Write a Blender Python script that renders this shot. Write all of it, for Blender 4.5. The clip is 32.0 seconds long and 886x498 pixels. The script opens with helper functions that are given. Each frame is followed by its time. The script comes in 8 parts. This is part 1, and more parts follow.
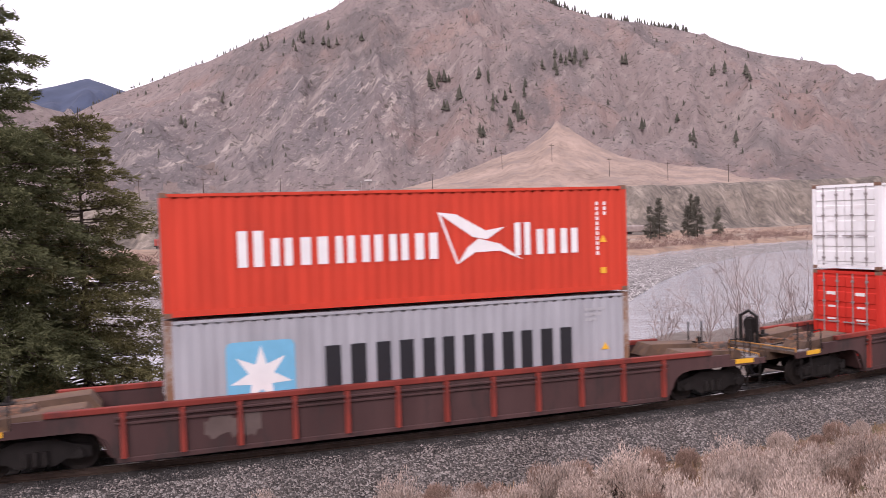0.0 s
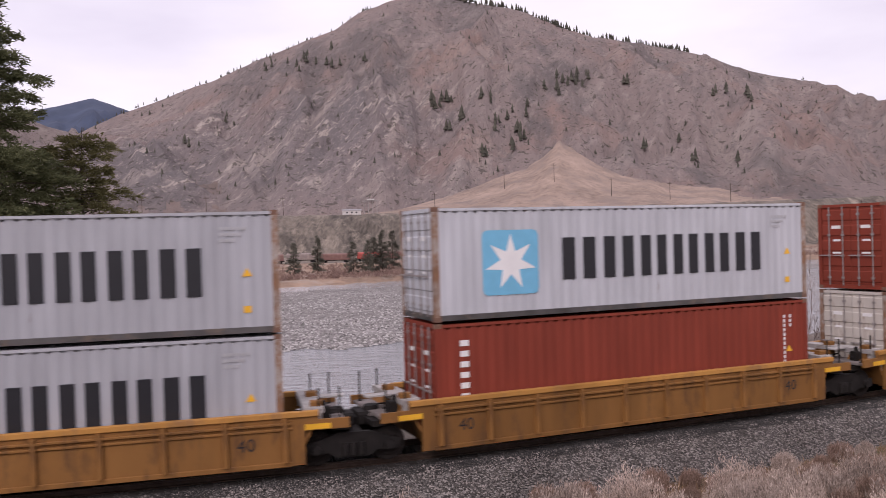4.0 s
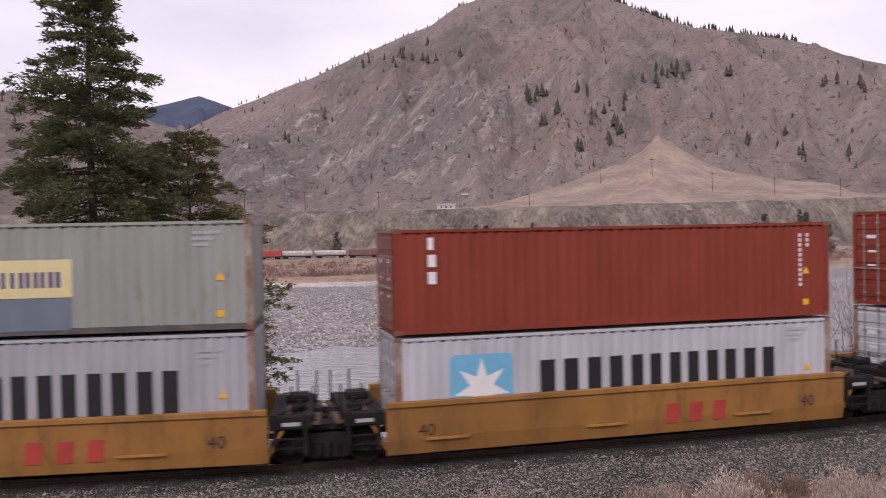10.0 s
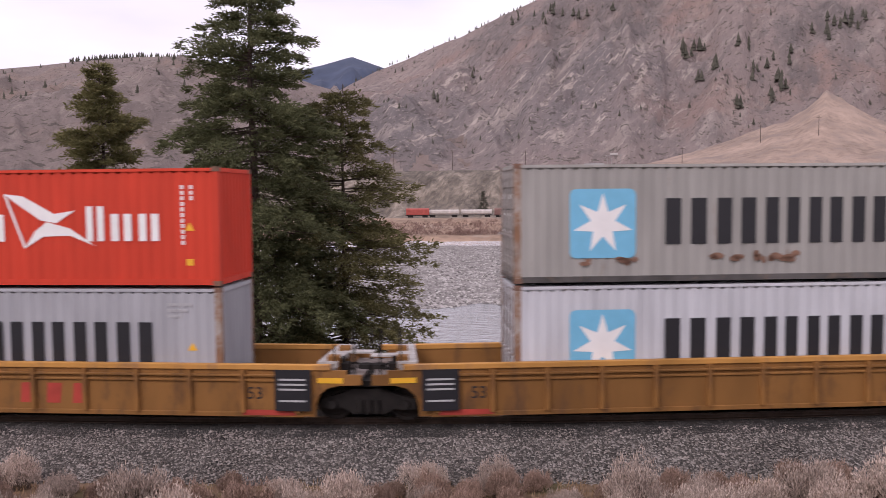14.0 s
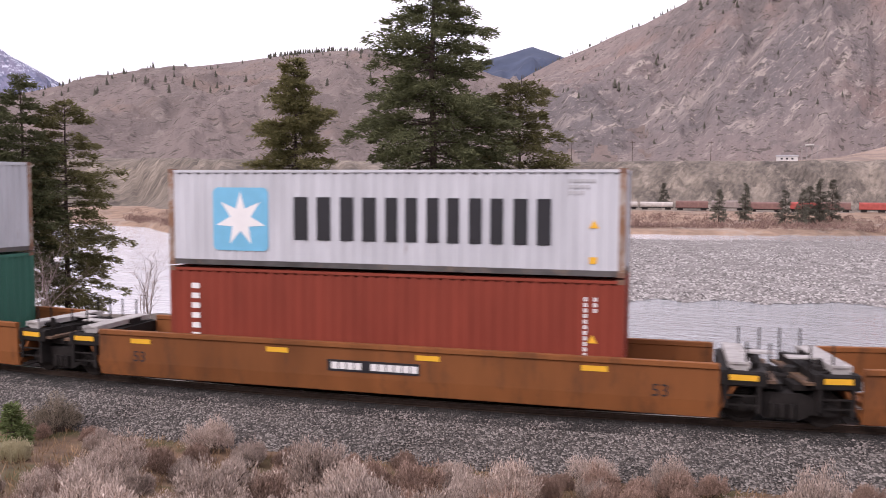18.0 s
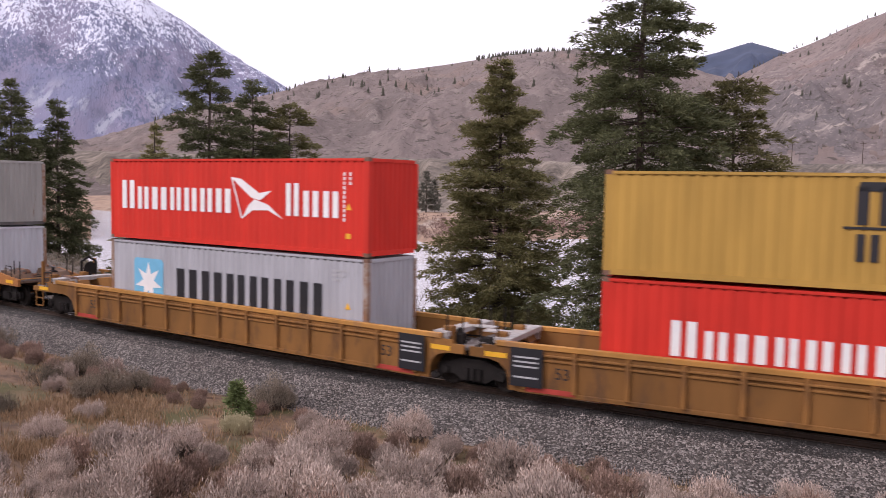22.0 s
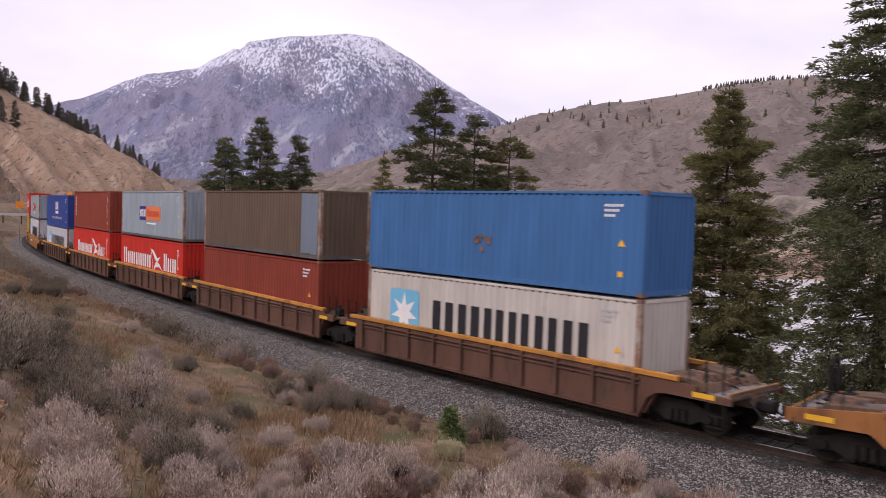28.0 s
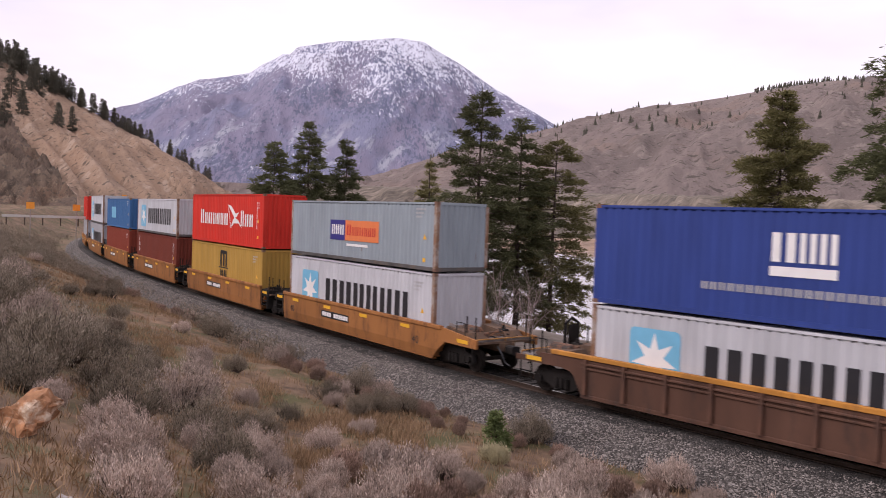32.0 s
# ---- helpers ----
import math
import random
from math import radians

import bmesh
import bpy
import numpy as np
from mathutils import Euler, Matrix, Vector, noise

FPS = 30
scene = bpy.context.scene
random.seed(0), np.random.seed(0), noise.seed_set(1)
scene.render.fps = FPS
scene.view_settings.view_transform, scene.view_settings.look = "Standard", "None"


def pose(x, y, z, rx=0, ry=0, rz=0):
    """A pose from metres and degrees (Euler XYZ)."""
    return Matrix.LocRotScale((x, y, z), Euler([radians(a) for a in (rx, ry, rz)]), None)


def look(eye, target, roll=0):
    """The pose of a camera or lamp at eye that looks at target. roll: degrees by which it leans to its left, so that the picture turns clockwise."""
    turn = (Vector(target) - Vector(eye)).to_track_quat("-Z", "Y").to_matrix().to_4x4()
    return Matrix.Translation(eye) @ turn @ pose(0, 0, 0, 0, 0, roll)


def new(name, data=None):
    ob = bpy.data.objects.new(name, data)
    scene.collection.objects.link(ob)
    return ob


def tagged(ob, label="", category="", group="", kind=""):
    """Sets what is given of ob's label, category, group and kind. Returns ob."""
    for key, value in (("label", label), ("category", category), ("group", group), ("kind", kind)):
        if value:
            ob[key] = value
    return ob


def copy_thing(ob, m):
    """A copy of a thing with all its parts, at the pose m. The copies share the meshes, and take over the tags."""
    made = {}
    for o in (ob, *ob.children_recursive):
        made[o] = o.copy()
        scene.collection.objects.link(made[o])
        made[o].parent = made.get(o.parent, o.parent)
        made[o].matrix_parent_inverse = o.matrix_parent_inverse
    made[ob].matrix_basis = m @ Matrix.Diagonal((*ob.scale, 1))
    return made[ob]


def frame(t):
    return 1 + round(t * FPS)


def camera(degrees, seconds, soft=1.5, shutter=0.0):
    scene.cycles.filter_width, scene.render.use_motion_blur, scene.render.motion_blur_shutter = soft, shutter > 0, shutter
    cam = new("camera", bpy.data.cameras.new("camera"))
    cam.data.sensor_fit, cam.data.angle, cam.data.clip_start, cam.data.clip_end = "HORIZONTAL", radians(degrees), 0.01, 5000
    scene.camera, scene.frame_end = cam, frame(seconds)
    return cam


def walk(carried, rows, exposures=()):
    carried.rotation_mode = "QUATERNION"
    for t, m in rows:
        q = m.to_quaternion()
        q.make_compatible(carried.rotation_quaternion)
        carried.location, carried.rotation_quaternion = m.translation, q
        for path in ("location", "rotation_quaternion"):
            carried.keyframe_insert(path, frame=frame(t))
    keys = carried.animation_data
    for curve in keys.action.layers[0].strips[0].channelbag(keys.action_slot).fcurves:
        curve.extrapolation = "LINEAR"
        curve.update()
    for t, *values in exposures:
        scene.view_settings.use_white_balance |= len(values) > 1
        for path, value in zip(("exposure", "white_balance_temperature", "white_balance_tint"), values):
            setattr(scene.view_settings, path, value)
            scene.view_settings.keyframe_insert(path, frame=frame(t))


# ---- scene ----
# ---------------------------------------------------------------- camera
EYE = 5.46
cam = camera(56.0, 32.0, soft=0.78, shutter=0.18)
PATH = [
    (0.0, pose(0, 0, EYE, 87.909, 1.686, 0.544)),
    (0.5, pose(0, 0, EYE, 87.96, 1.557, 0.711)),
    (1.0, pose(0, 0, EYE, 88.039, 1.624, 0.797)),
    (1.5, pose(0, 0, EYE, 88.215, 1.566, 0.8)),
    (2.0, pose(0, 0, EYE, 88.659, 1.592, 0.726)),
    (2.5, pose(0, 0, EYE, 88.998, 1.554, 0.694)),
    (3.0, pose(0, 0, EYE, 89.22, 1.625, 0.689)),
    (3.5, pose(0, 0, EYE, 89.257, 1.632, 0.7)),
    (5.5, pose(0, 0, EYE, 89.121, 1.573, 0.807)),
    (6.0, pose(0, 0, EYE, 89.107, 1.526, 0.984)),
    (6.5, pose(0, 0, EYE, 89.091, 1.549, 1.035)),
    (7.0, pose(0, 0, EYE, 89.098, 1.531, 1.012)),
    (7.5, pose(0, 0, EYE, 89.099, 1.546, 0.933)),
    (8.0, pose(0, 0, EYE, 89.096, 1.581, 1.204)),
    (8.5, pose(0, 0, EYE, 89.062, 1.514, 2.397)),
    (9.0, pose(0, 0, EYE, 88.971, 1.385, 4.112)),
    (9.5, pose(0, 0, EYE, 88.995, 1.237, 5.672)),
    (10.0, pose(0, 0, EYE, 89.034, 1.171, 7.146)),
    (10.5, pose(0, 0, EYE, 89.048, 1.036, 8.824)),
    (11.0, pose(0, 0, EYE, 89.004, 0.822, 10.602)),
    (11.5, pose(0, 0, EYE, 88.776, 0.635, 12.217)),
    (12.0, pose(0, 0, EYE, 88.195, 0.607, 13.454)),
    (12.5, pose(0, 0, EYE, 87.433, 0.575, 14.406)),
    (13.0, pose(0, 0, EYE, 86.85, 0.56, 15.241)),
    (13.5, pose(0, 0, EYE, 86.512, 0.562, 16.088)),
    (14.0, pose(0, 0, EYE, 86.414, 0.496, 17.159)),
    (14.5, pose(0, 0, EYE, 86.342, 0.454, 18.4)),
    (16.5, pose(0, 0, EYE, 85.923, 0.133, 24.074)),
    (17.0, pose(0, 0, EYE, 85.869, 0.004, 25.759)),
    (17.5, pose(0, 0, EYE, 85.847, -0.056, 27.428)),
    (18.0, pose(0, 0, EYE, 85.78, -0.247, 29.219)),
    (18.5, pose(0, 0, EYE, 85.741, -0.36, 31.007)),
    (19.0, pose(0, 0, EYE, 85.716, -0.524, 33.238)),
    (19.5, pose(0, 0, EYE, 85.729, -0.603, 35.217)),
    (20.0, pose(0, 0, EYE, 85.715, -0.726, 36.937)),
    (20.5, pose(0, 0, EYE, 85.628, -0.79, 38.837)),
    (21.0, pose(0, 0, EYE, 85.642, -0.9, 40.49)),
    (21.5, pose(0, 0, EYE, 85.632, -0.967, 41.505)),
    (22.0, pose(0, 0, EYE, 85.656, -1.064, 43.071)),
    (22.5, pose(0, 0, EYE, 85.964, -1.176, 44.875)),
    (23.0, pose(0, 0, EYE, 86.411, -1.285, 46.461)),
    (23.5, pose(0, 0, EYE, 86.853, -1.328, 47.868)),
    (24.0, pose(0, 0, EYE, 87.284, -1.439, 49.185)),
    (24.5, pose(0, 0, EYE, 87.618, -1.499, 50.502)),
    (25.0, pose(0, 0, EYE, 87.807, -1.621, 51.879)),
    (25.5, pose(0, 0, EYE, 87.846, -1.643, 53.111)),
    (26.0, pose(0, 0, EYE, 87.785, -1.677, 54.22)),
    (26.5, pose(0, 0, EYE, 87.686, -1.74, 55.233)),
    (28.5, pose(0, 0, EYE, 87.583, -1.888, 58.674)),
    (29.0, pose(0, 0, EYE, 87.739, -1.893, 59.354)),
    (29.5, pose(0, 0, EYE, 87.812, -1.901, 59.782)),
    (30.0, pose(0, 0, EYE, 87.787, -1.946, 59.956)),
    (30.5, pose(0, 0, EYE, 87.77, -1.929, 60.15)),
    (31.0, pose(0, 0, EYE, 87.717, -1.936, 60.558)),
    (31.5, pose(0, 0, EYE, 87.687, -1.96, 60.91)),
    (32.0, pose(0, 0, EYE, 87.638, -1.96, 61.078)),
]
# the clip's camera brightens at the start, in the middle and at the end
EXPOSURES = [(0.0, 0.67, 6450, 28), (1.0, 0.66, 6450, 28), (2.0, 0.58, 6450, 26), (3.0, 0.34, 6450, 26), (5.5, 0.13, 6450, 26), (9.0, 0.12, 6450, 26),
             (12.0, 0.22, 6450, 26), (14.0, 0.31, 6450, 26), (17.0, 0.63, 6450, 25), (19.0, 0.65, 6450, 25), (21.0, 0.6, 6450, 25), (24.0, 0.32, 6250, 25),
             (26.0, 0.22, 6250, 25), (29.0, 0.26, 6600, 25), (32.0, 0.34, 6600, 25)]
walk(cam, PATH, EXPOSURES)

# ---------------------------------------------------------------- sky and sun
world = bpy.data.worlds.new("overcast_sky")
scene.world = world
world.use_nodes = True
wn, wl = world.node_tree.nodes, world.node_tree.links
wn.clear()
w_out = wn.new("ShaderNodeOutputWorld")
w_bg = wn.new("ShaderNodeBackground")
w_sky = wn.new("ShaderNodeTexSky")
w_sky.sky_type, w_sky.sun_disc = "NISHITA", False
w_sky.sun_elevation, w_sky.sun_rotation = radians(38), radians(150)
w_tex, w_map, w_noise = wn.new("ShaderNodeTexCoord"), wn.new("ShaderNodeMapping"), wn.new("ShaderNodeTexNoise")
w_map.inputs["Scale"].default_value = (1.0, 1.0, 3.2)
w_noise.inputs["Scale"].default_value, w_noise.inputs["Detail"].default_value = 2.2, 5
w_ramp, w_dim, w_mix = wn.new("ShaderNodeValToRGB"), wn.new("ShaderNodeMix"), wn.new("ShaderNodeMix")
w_ramp.color_ramp.elements[0].position, w_ramp.color_ramp.elements[0].color = 0.34, (0.74, 0.722, 0.785, 1)
w_ramp.color_ramp.elements[1].position, w_ramp.color_ramp.elements[1].color = 0.62, (0.95, 0.938, 0.95, 1)
w_dim.data_type, w_dim.blend_type = "RGBA", "MULTIPLY"
w_dim.inputs[0].default_value, w_dim.inputs[7].default_value = 1.0, (0.1, 0.1, 0.1, 1)
w_mix.data_type = "RGBA"
w_mix.inputs[0].default_value = 0.9
wl.new(w_tex.outputs["Generated"], w_map.inputs[0])
wl.new(w_map.outputs[0], w_noise.inputs["Vector"])
wl.new(w_noise.outputs["Fac"], w_ramp.inputs[0])
wl.new(w_sky.outputs[0], w_dim.inputs[6])
wl.new(w_dim.outputs[2], w_mix.inputs[6])
wl.new(w_ramp.outputs[0], w_mix.inputs[7])
wl.new(w_mix.outputs[2], w_bg.inputs[0])
w_bg.inputs[1].default_value = 1.0
wl.new(w_bg.outputs[0], w_out.inputs[0])

sun = new("sun", bpy.data.lights.new("sun", "SUN"))
sun.data.energy, sun.data.angle, sun.data.color = 1.3, radians(25), (1.0, 0.96, 0.9)
sun.matrix_world = look((-60, -120, 140), (0, 40, 0))

# ---------------------------------------------------------------- geometry helpers
class Geo:
    """Collects plain faces for one mesh."""

    def __init__(self):
        self.v, self.f, self.m = [], [], []

    def add(self, verts, faces, mi=0):
        k = len(self.v)
        self.v += verts
        self.f += [tuple(i + k for i in q) for q in faces]
        self.m += [mi] * len(faces)
        return self

    def box(self, x0, x1, y0, y1, z0, z1, mi=0):
        vs = [(x, y, z) for x in (x0, x1) for y in (y0, y1) for z in (z0, z1)]
        return self.add(vs, [(0, 1, 3, 2), (4, 6, 7, 5), (0, 4, 5, 1), (2, 3, 7, 6), (0, 2, 6, 4), (1, 5, 7, 3)], mi)

    def bev(self, x0, x1, y0, y1, z0, z1, c=0.02, mi=0):
        """A box with its long edges cut along x."""
        prof = [(y0 + c, z0), (y1 - c, z0), (y1, z0 + c), (y1, z1 - c), (y1 - c, z1), (y0 + c, z1), (y0, z1 - c), (y0, z0 + c)]
        return self.run([(x0, prof), (x1, prof)], mi)

    def run(self, sections, mi=0):
        """Skin between profiles of (y, z) that stand at each x, with caps."""
        n, k = len(sections[0][1]), len(self.v)
        for x, prof in sections:
            self.v += [(x, y, z) for y, z in prof]
        for i in range(len(sections) - 1):
            for j in range(n):
                a, b = k + i * n + j, k + i * n + (j + 1) % n
                self.f.append((a, b, b + n, a + n))
                self.m.append(mi)
        self.f += [tuple(range(k + n - 1, k - 1, -1)), tuple(range(len(self.v) - n, len(self.v)))]
        self.m += [mi, mi]
        return self

    def prism(self, pts, y0, y1, mi=0):
        """A side outline of (x, z), thick from y0 to y1."""
        n = len(pts)
        vs = [(x, y0, z) for x, z in pts] + [(x, y1, z) for x, z in pts]
        fs = [tuple(range(n)), tuple(range(2 * n - 1, n - 1, -1))]
        fs += [(j, j + n, (j + 1) % n + n, (j + 1) % n) for j in range(n)]
        return self.add(vs, fs, mi)

    def tube(self, p0, p1, r0, r1=None, n=8, mi=0):
        r1 = r0 if r1 is None else r1
        a, b = Vector(p0), Vector(p1)
        d = (b - a).normalized()
        e = d.orthogonal().normalized()
        g = d.cross(e)
        ring = [e * math.cos(6.28319 * i / n) + g * math.sin(6.28319 * i / n) for i in range(n)]
        vs = [tuple(a + q * r0) for q in ring] + [tuple(b + q * r1) for q in ring]
        fs = [(i, (i + 1) % n, (i + 1) % n + n, i + n) for i in range(n)]
        return self.add(vs, fs + [tuple(range(n - 1, -1, -1)), tuple(range(n, 2 * n))], mi)

    def weld(self):
        """Joins corners that lie in one place."""
        seen, order, v = {}, [], []
        for q in self.v:
            key = tuple(round(k, 4) for k in q)
            if key not in seen:
                seen[key] = len(v)
                v.append(q)
            order.append(seen[key])
        self.v, self.f = v, [tuple(order[i] for i in q) for q in self.f]
        return self

    def faces(self):
        """Each face as a Geo of its own."""
        return [Geo().add([self.v[i] for i in q], [tuple(range(len(q)))]) for q in self.f]

    def mesh(self, name, *mats, smooth=False):
        me = bpy.data.meshes.new(name)
        me.from_pydata(self.v, [], self.f)
        for m in mats:
            me.materials.append(m)
        if len(mats) > 1:
            me.polygons.foreach_set("material_index", self.m)
        if smooth:
            me.polygons.foreach_set("use_smooth", [True] * len(me.polygons))
        me.update()
        return me


def part(name, data, parent, label="", m=None):
    """A mesh, or a Geo with its material, as one part under its thing."""
    ob = new(name, data)
    ob.parent = parent
    if m is not None:
        ob.matrix_basis = m
    return tagged(ob, label)


def thing(name, label, category, group="", m=None, data=None, kind=""):
    ob = new(name, data)
    if data is None:
        ob.empty_display_size = 0.3
    if m is not None:
        ob.matrix_basis = m
    return tagged(ob, label, category, group, kind)


def vnoise(x, y, seed=0):
    """Smooth value noise on arrays, -1 to 1."""
    xi, yi = np.floor(x).astype(np.int64), np.floor(y).astype(np.int64)
    fx, fy = x - xi, y - yi
    fx, fy = fx * fx * (3 - 2 * fx), fy * fy * (3 - 2 * fy)

    def h(a, b):
        q = (a * 374761393 + b * 668265263 + seed * 1442695041) & 0x7FFFFFFF
        q = ((q ^ (q >> 13)) * 1274126177) & 0x7FFFFFFF
        q = (q ^ (q >> 16)) & 0xFFFF
        return q / 32767.5 - 1
    return (h(xi, yi) * (1 - fx) + h(xi + 1, yi) * fx) * (1 - fy) + (h(xi, yi + 1) * (1 - fx) + h(xi + 1, yi + 1) * fx) * fy


def fbm(x, y, octaves=4, seed=0, ridged=False):
    out, amp = np.zeros_like(x), 1.0
    for k in range(octaves):
        n = vnoise(x * 2 ** k + 17.3 * k, y * 2 ** k - 9.1 * k, seed + k)
        out += amp * ((0.5 - np.abs(n)) * 2 if ridged else n)
        amp *= 0.5
    return out


def sstep(a, b, x):
    t = np.clip((x - a) / (b - a), 0, 1)
    return t * t * (3 - 2 * t)


# ---------------------------------------------------------------- materials
def mat(name, colour, rough=0.7, metal=0.0, var=0.25, scale=3.0, bump=0.0, bump_scale=40.0, stain=None, stain_at=0.62, stain_scale=1.5,
        rand=0.0, spec=0.4, stretch=(1, 1, 1), coords="Object"):
    """Paint, stone or soil: a colour that varies at two scales, stains of another colour, and fine relief."""
    m = bpy.data.materials.new(name)
    m.use_nodes = True
    nt = m.node_tree
    n, l = nt.nodes, nt.links
    b = n["Principled BSDF"]
    b.inputs["Roughness"].default_value, b.inputs["Metallic"].default_value = rough, metal
    b.inputs["Specular IOR Level"].default_value = spec
    tc, mp = n.new("ShaderNodeTexCoord"), n.new("ShaderNodeMapping")
    mp.inputs["Scale"].default_value = stretch
    l.new(tc.outputs[coords], mp.inputs[0])
    n1, n2 = n.new("ShaderNodeTexNoise"), n.new("ShaderNodeTexNoise")
    for q, s, d in ((n1, scale, 6), (n2, scale * 0.13, 4)):
        q.inputs["Scale"].default_value, q.inputs["Detail"].default_value = s, d
        l.new(mp.outputs[0], q.inputs["Vector"])
    add = n.new("ShaderNodeMath")
    add.operation = "ADD"
    l.new(n1.outputs["Fac"], add.inputs[0])
    l.new(n2.outputs["Fac"], add.inputs[1])
    mr = n.new("ShaderNodeMapRange")
    mr.inputs["From Min"].default_value, mr.inputs["From Max"].default_value = 0.7, 1.3
    mr.inputs["To Min"].default_value, mr.inputs["To Max"].default_value = 1 - var, 1 + var
    l.new(add.outputs[0], mr.inputs["Value"])
    last = mr.outputs[0]
    if rand:
        oi, mm, mu = n.new("ShaderNodeObjectInfo"), n.new("ShaderNodeMapRange"), n.new("ShaderNodeMath")
        mm.inputs["To Min"].default_value, mm.inputs["To Max"].default_value = 1 - rand, 1 + rand
        mu.operation = "MULTIPLY"
        l.new(oi.outputs["Random"], mm.inputs["Value"])
        l.new(mm.outputs[0], mu.inputs[0])
        l.new(last, mu.inputs[1])
        last = mu.outputs[0]
    mul = n.new("ShaderNodeVectorMath")
    mul.operation = "SCALE"
    mul.inputs[0].default_value = colour
    l.new(last, mul.inputs["Scale"])
    col = mul.outputs[0]
    if stain:
        n3, rp, mx = n.new("ShaderNodeTexNoise"), n.new("ShaderNodeMapRange"), n.new("ShaderNodeMix")
        n3.inputs["Scale"].default_value, n3.inputs["Detail"].default_value, n3.inputs["Roughness"].default_value = stain_scale, 8, 0.7
        l.new(mp.outputs[0], n3.inputs["Vector"])
        rp.inputs["From Min"].default_value, rp.inputs["From Max"].default_value = stain_at - 0.05, stain_at + 0.09
        l.new(n3.outputs["Fac"], rp.inputs["Value"])
        mx.data_type = "RGBA"
        mx.inputs[7].default_value = (*stain, 1)
        l.new(rp.outputs[0], mx.inputs[0])
        l.new(col, mx.inputs[6])
        col = mx.outputs[2]
    l.new(col, b.inputs["Base Color"])
    if bump:
        nb, bp = n.new("ShaderNodeTexNoise"), n.new("ShaderNodeBump")
        nb.inputs["Scale"].default_value, nb.inputs["Detail"].default_value = bump_scale, 6
        bp.inputs["Strength"].default_value, bp.inputs["Distance"].default_value = min(1, bump * 4), bump
        l.new(mp.outputs[0], nb.inputs["Vector"])
        l.new(nb.outputs["Fac"], bp.inputs["Height"])
        l.new(bp.outputs[0], b.inputs["Normal"])
    return m


M_STEEL = mat("weathered_steel", (0.017, 0.0145, 0.0135), 0.75, 0.0, 0.4, 4, 0.004, spec=0.2)
M_WHEEL = mat("wheel_steel", (0.02, 0.016, 0.014), 0.7, 0.0, 0.4, 6, spec=0.2)
M_RAIL = mat("rail_steel", (0.085, 0.06, 0.048), 0.45, 0.6, 0.3, 5)
M_RAIL_TOP = mat("polished_rail_head", (0.55, 0.53, 0.51), 0.28, 1.0, 0.15, 5)
M_TIE = mat("creosoted_timber", (0.03, 0.025, 0.022), 0.9, 0, 0.4, 8, 0.01, rand=0.3)
M_DECK = mat("dusty_deck_steel", (0.20, 0.175, 0.165), 0.75, 0.1, 0.4, 3, stain=(0.10, 0.07, 0.055), stain_at=0.55, stain_scale=2)
M_DARK_DECK = mat("grimy_deck_steel", (0.10, 0.062, 0.042), 0.85, 0.0, 0.5, 3, stain=(0.20, 0.115, 0.06), stain_at=0.58, stain_scale=2.5)
M_LIGHT_STEEL = mat("grey_walkway_steel", (0.30, 0.27, 0.26), 0.6, 0.2, 0.3, 5)

# ---------------------------------------------------------------- the railway line
# Curvature (1/m) along the line, s metres back from a point beside the camera; the train runs towards smaller s.
BEND_S = (-700, -82, -62, -30, 0, 30, 60, 90, 160, 210, 240, 900)
BEND_C = (0.0, 0.0, 0.0092, 0.00943, 0.00769, 0.0013, 0.00222, 0.00267, 0.00296, 0.002, 0.0, 0.0)
LINE_S = np.arange(-700, 900.01, 0.25)
_c = np.interp(LINE_S, BEND_S, BEND_C)
_k0 = int(700 / 0.25)
_turn = np.concatenate([[0], np.cumsum((_c[1:] + _c[:-1]) / 2 * 0.25)])
LINE_H = radians(12.6) - (_turn - _turn[_k0])
_dx, _dy = -np.cos(LINE_H), -np.sin(LINE_H)
_x = np.concatenate([[0], np.cumsum((_dx[1:] + _dx[:-1]) / 2 * 0.25)])
_y = np.concatenate([[0], np.cumsum((_dy[1:] + _dy[:-1]) / 2 * 0.25)])
# the middle of the line lies half a car's width past the near side of the containers
LINE_X = _x - _x[_k0] - 15 - 1.22 * np.sin(LINE_H)
LINE_Y = _y - _y[_k0] + 16.70 + 1.22 * np.cos(LINE_H)


def line_at(s):
    return float(np.interp(s, LINE_S, LINE_X)), float(np.interp(s, LINE_S, LINE_Y)), float(np.interp(s, LINE_S, LINE_H))


def beside_line(px, py):
    """Distance from the middle of the line (positive on the camera's side) and s, for arrays."""
    shape = px.shape
    close = np.hypot(px, py) < 900
    az = np.degrees(np.arctan2(-px, py))
    all_d, all_s = np.where((az > -45) & (az < 92), -900.0, 900.0), np.zeros(shape)
    px, py = px[close], py[close]
    step = 16
    best_d, best_s = np.full(px.shape, 1e9), np.zeros(px.shape)
    for k in range(0, len(LINE_S), step):
        nx, ny = math.sin(LINE_H[k]), -math.cos(LINE_H[k])
        ddx, ddy = px - LINE_X[k], py - LINE_Y[k]
        d = np.hypot(ddx, ddy)
        hit = d < np.abs(best_d)
        side = np.where(ddx * nx + ddy * ny >= 0, 1.0, -1.0)
        best_d = np.where(hit, d * side, best_d)
        best_s = np.where(hit, LINE_S[k], best_s)
    k = np.clip(((best_s + 700) / 0.25).astype(int), 0, len(LINE_S) - 1)
    off = (px - LINE_X[k]) * np.sin(LINE_H[k]) - (py - LINE_Y[k]) * np.cos(LINE_H[k])
    all_d[close], all_s[close] = np.where(np.abs(best_d) < 60, off, best_d), best_s
    return all_d, all_s


# ---------------------------------------------------------------- the land
WATER = -10.0
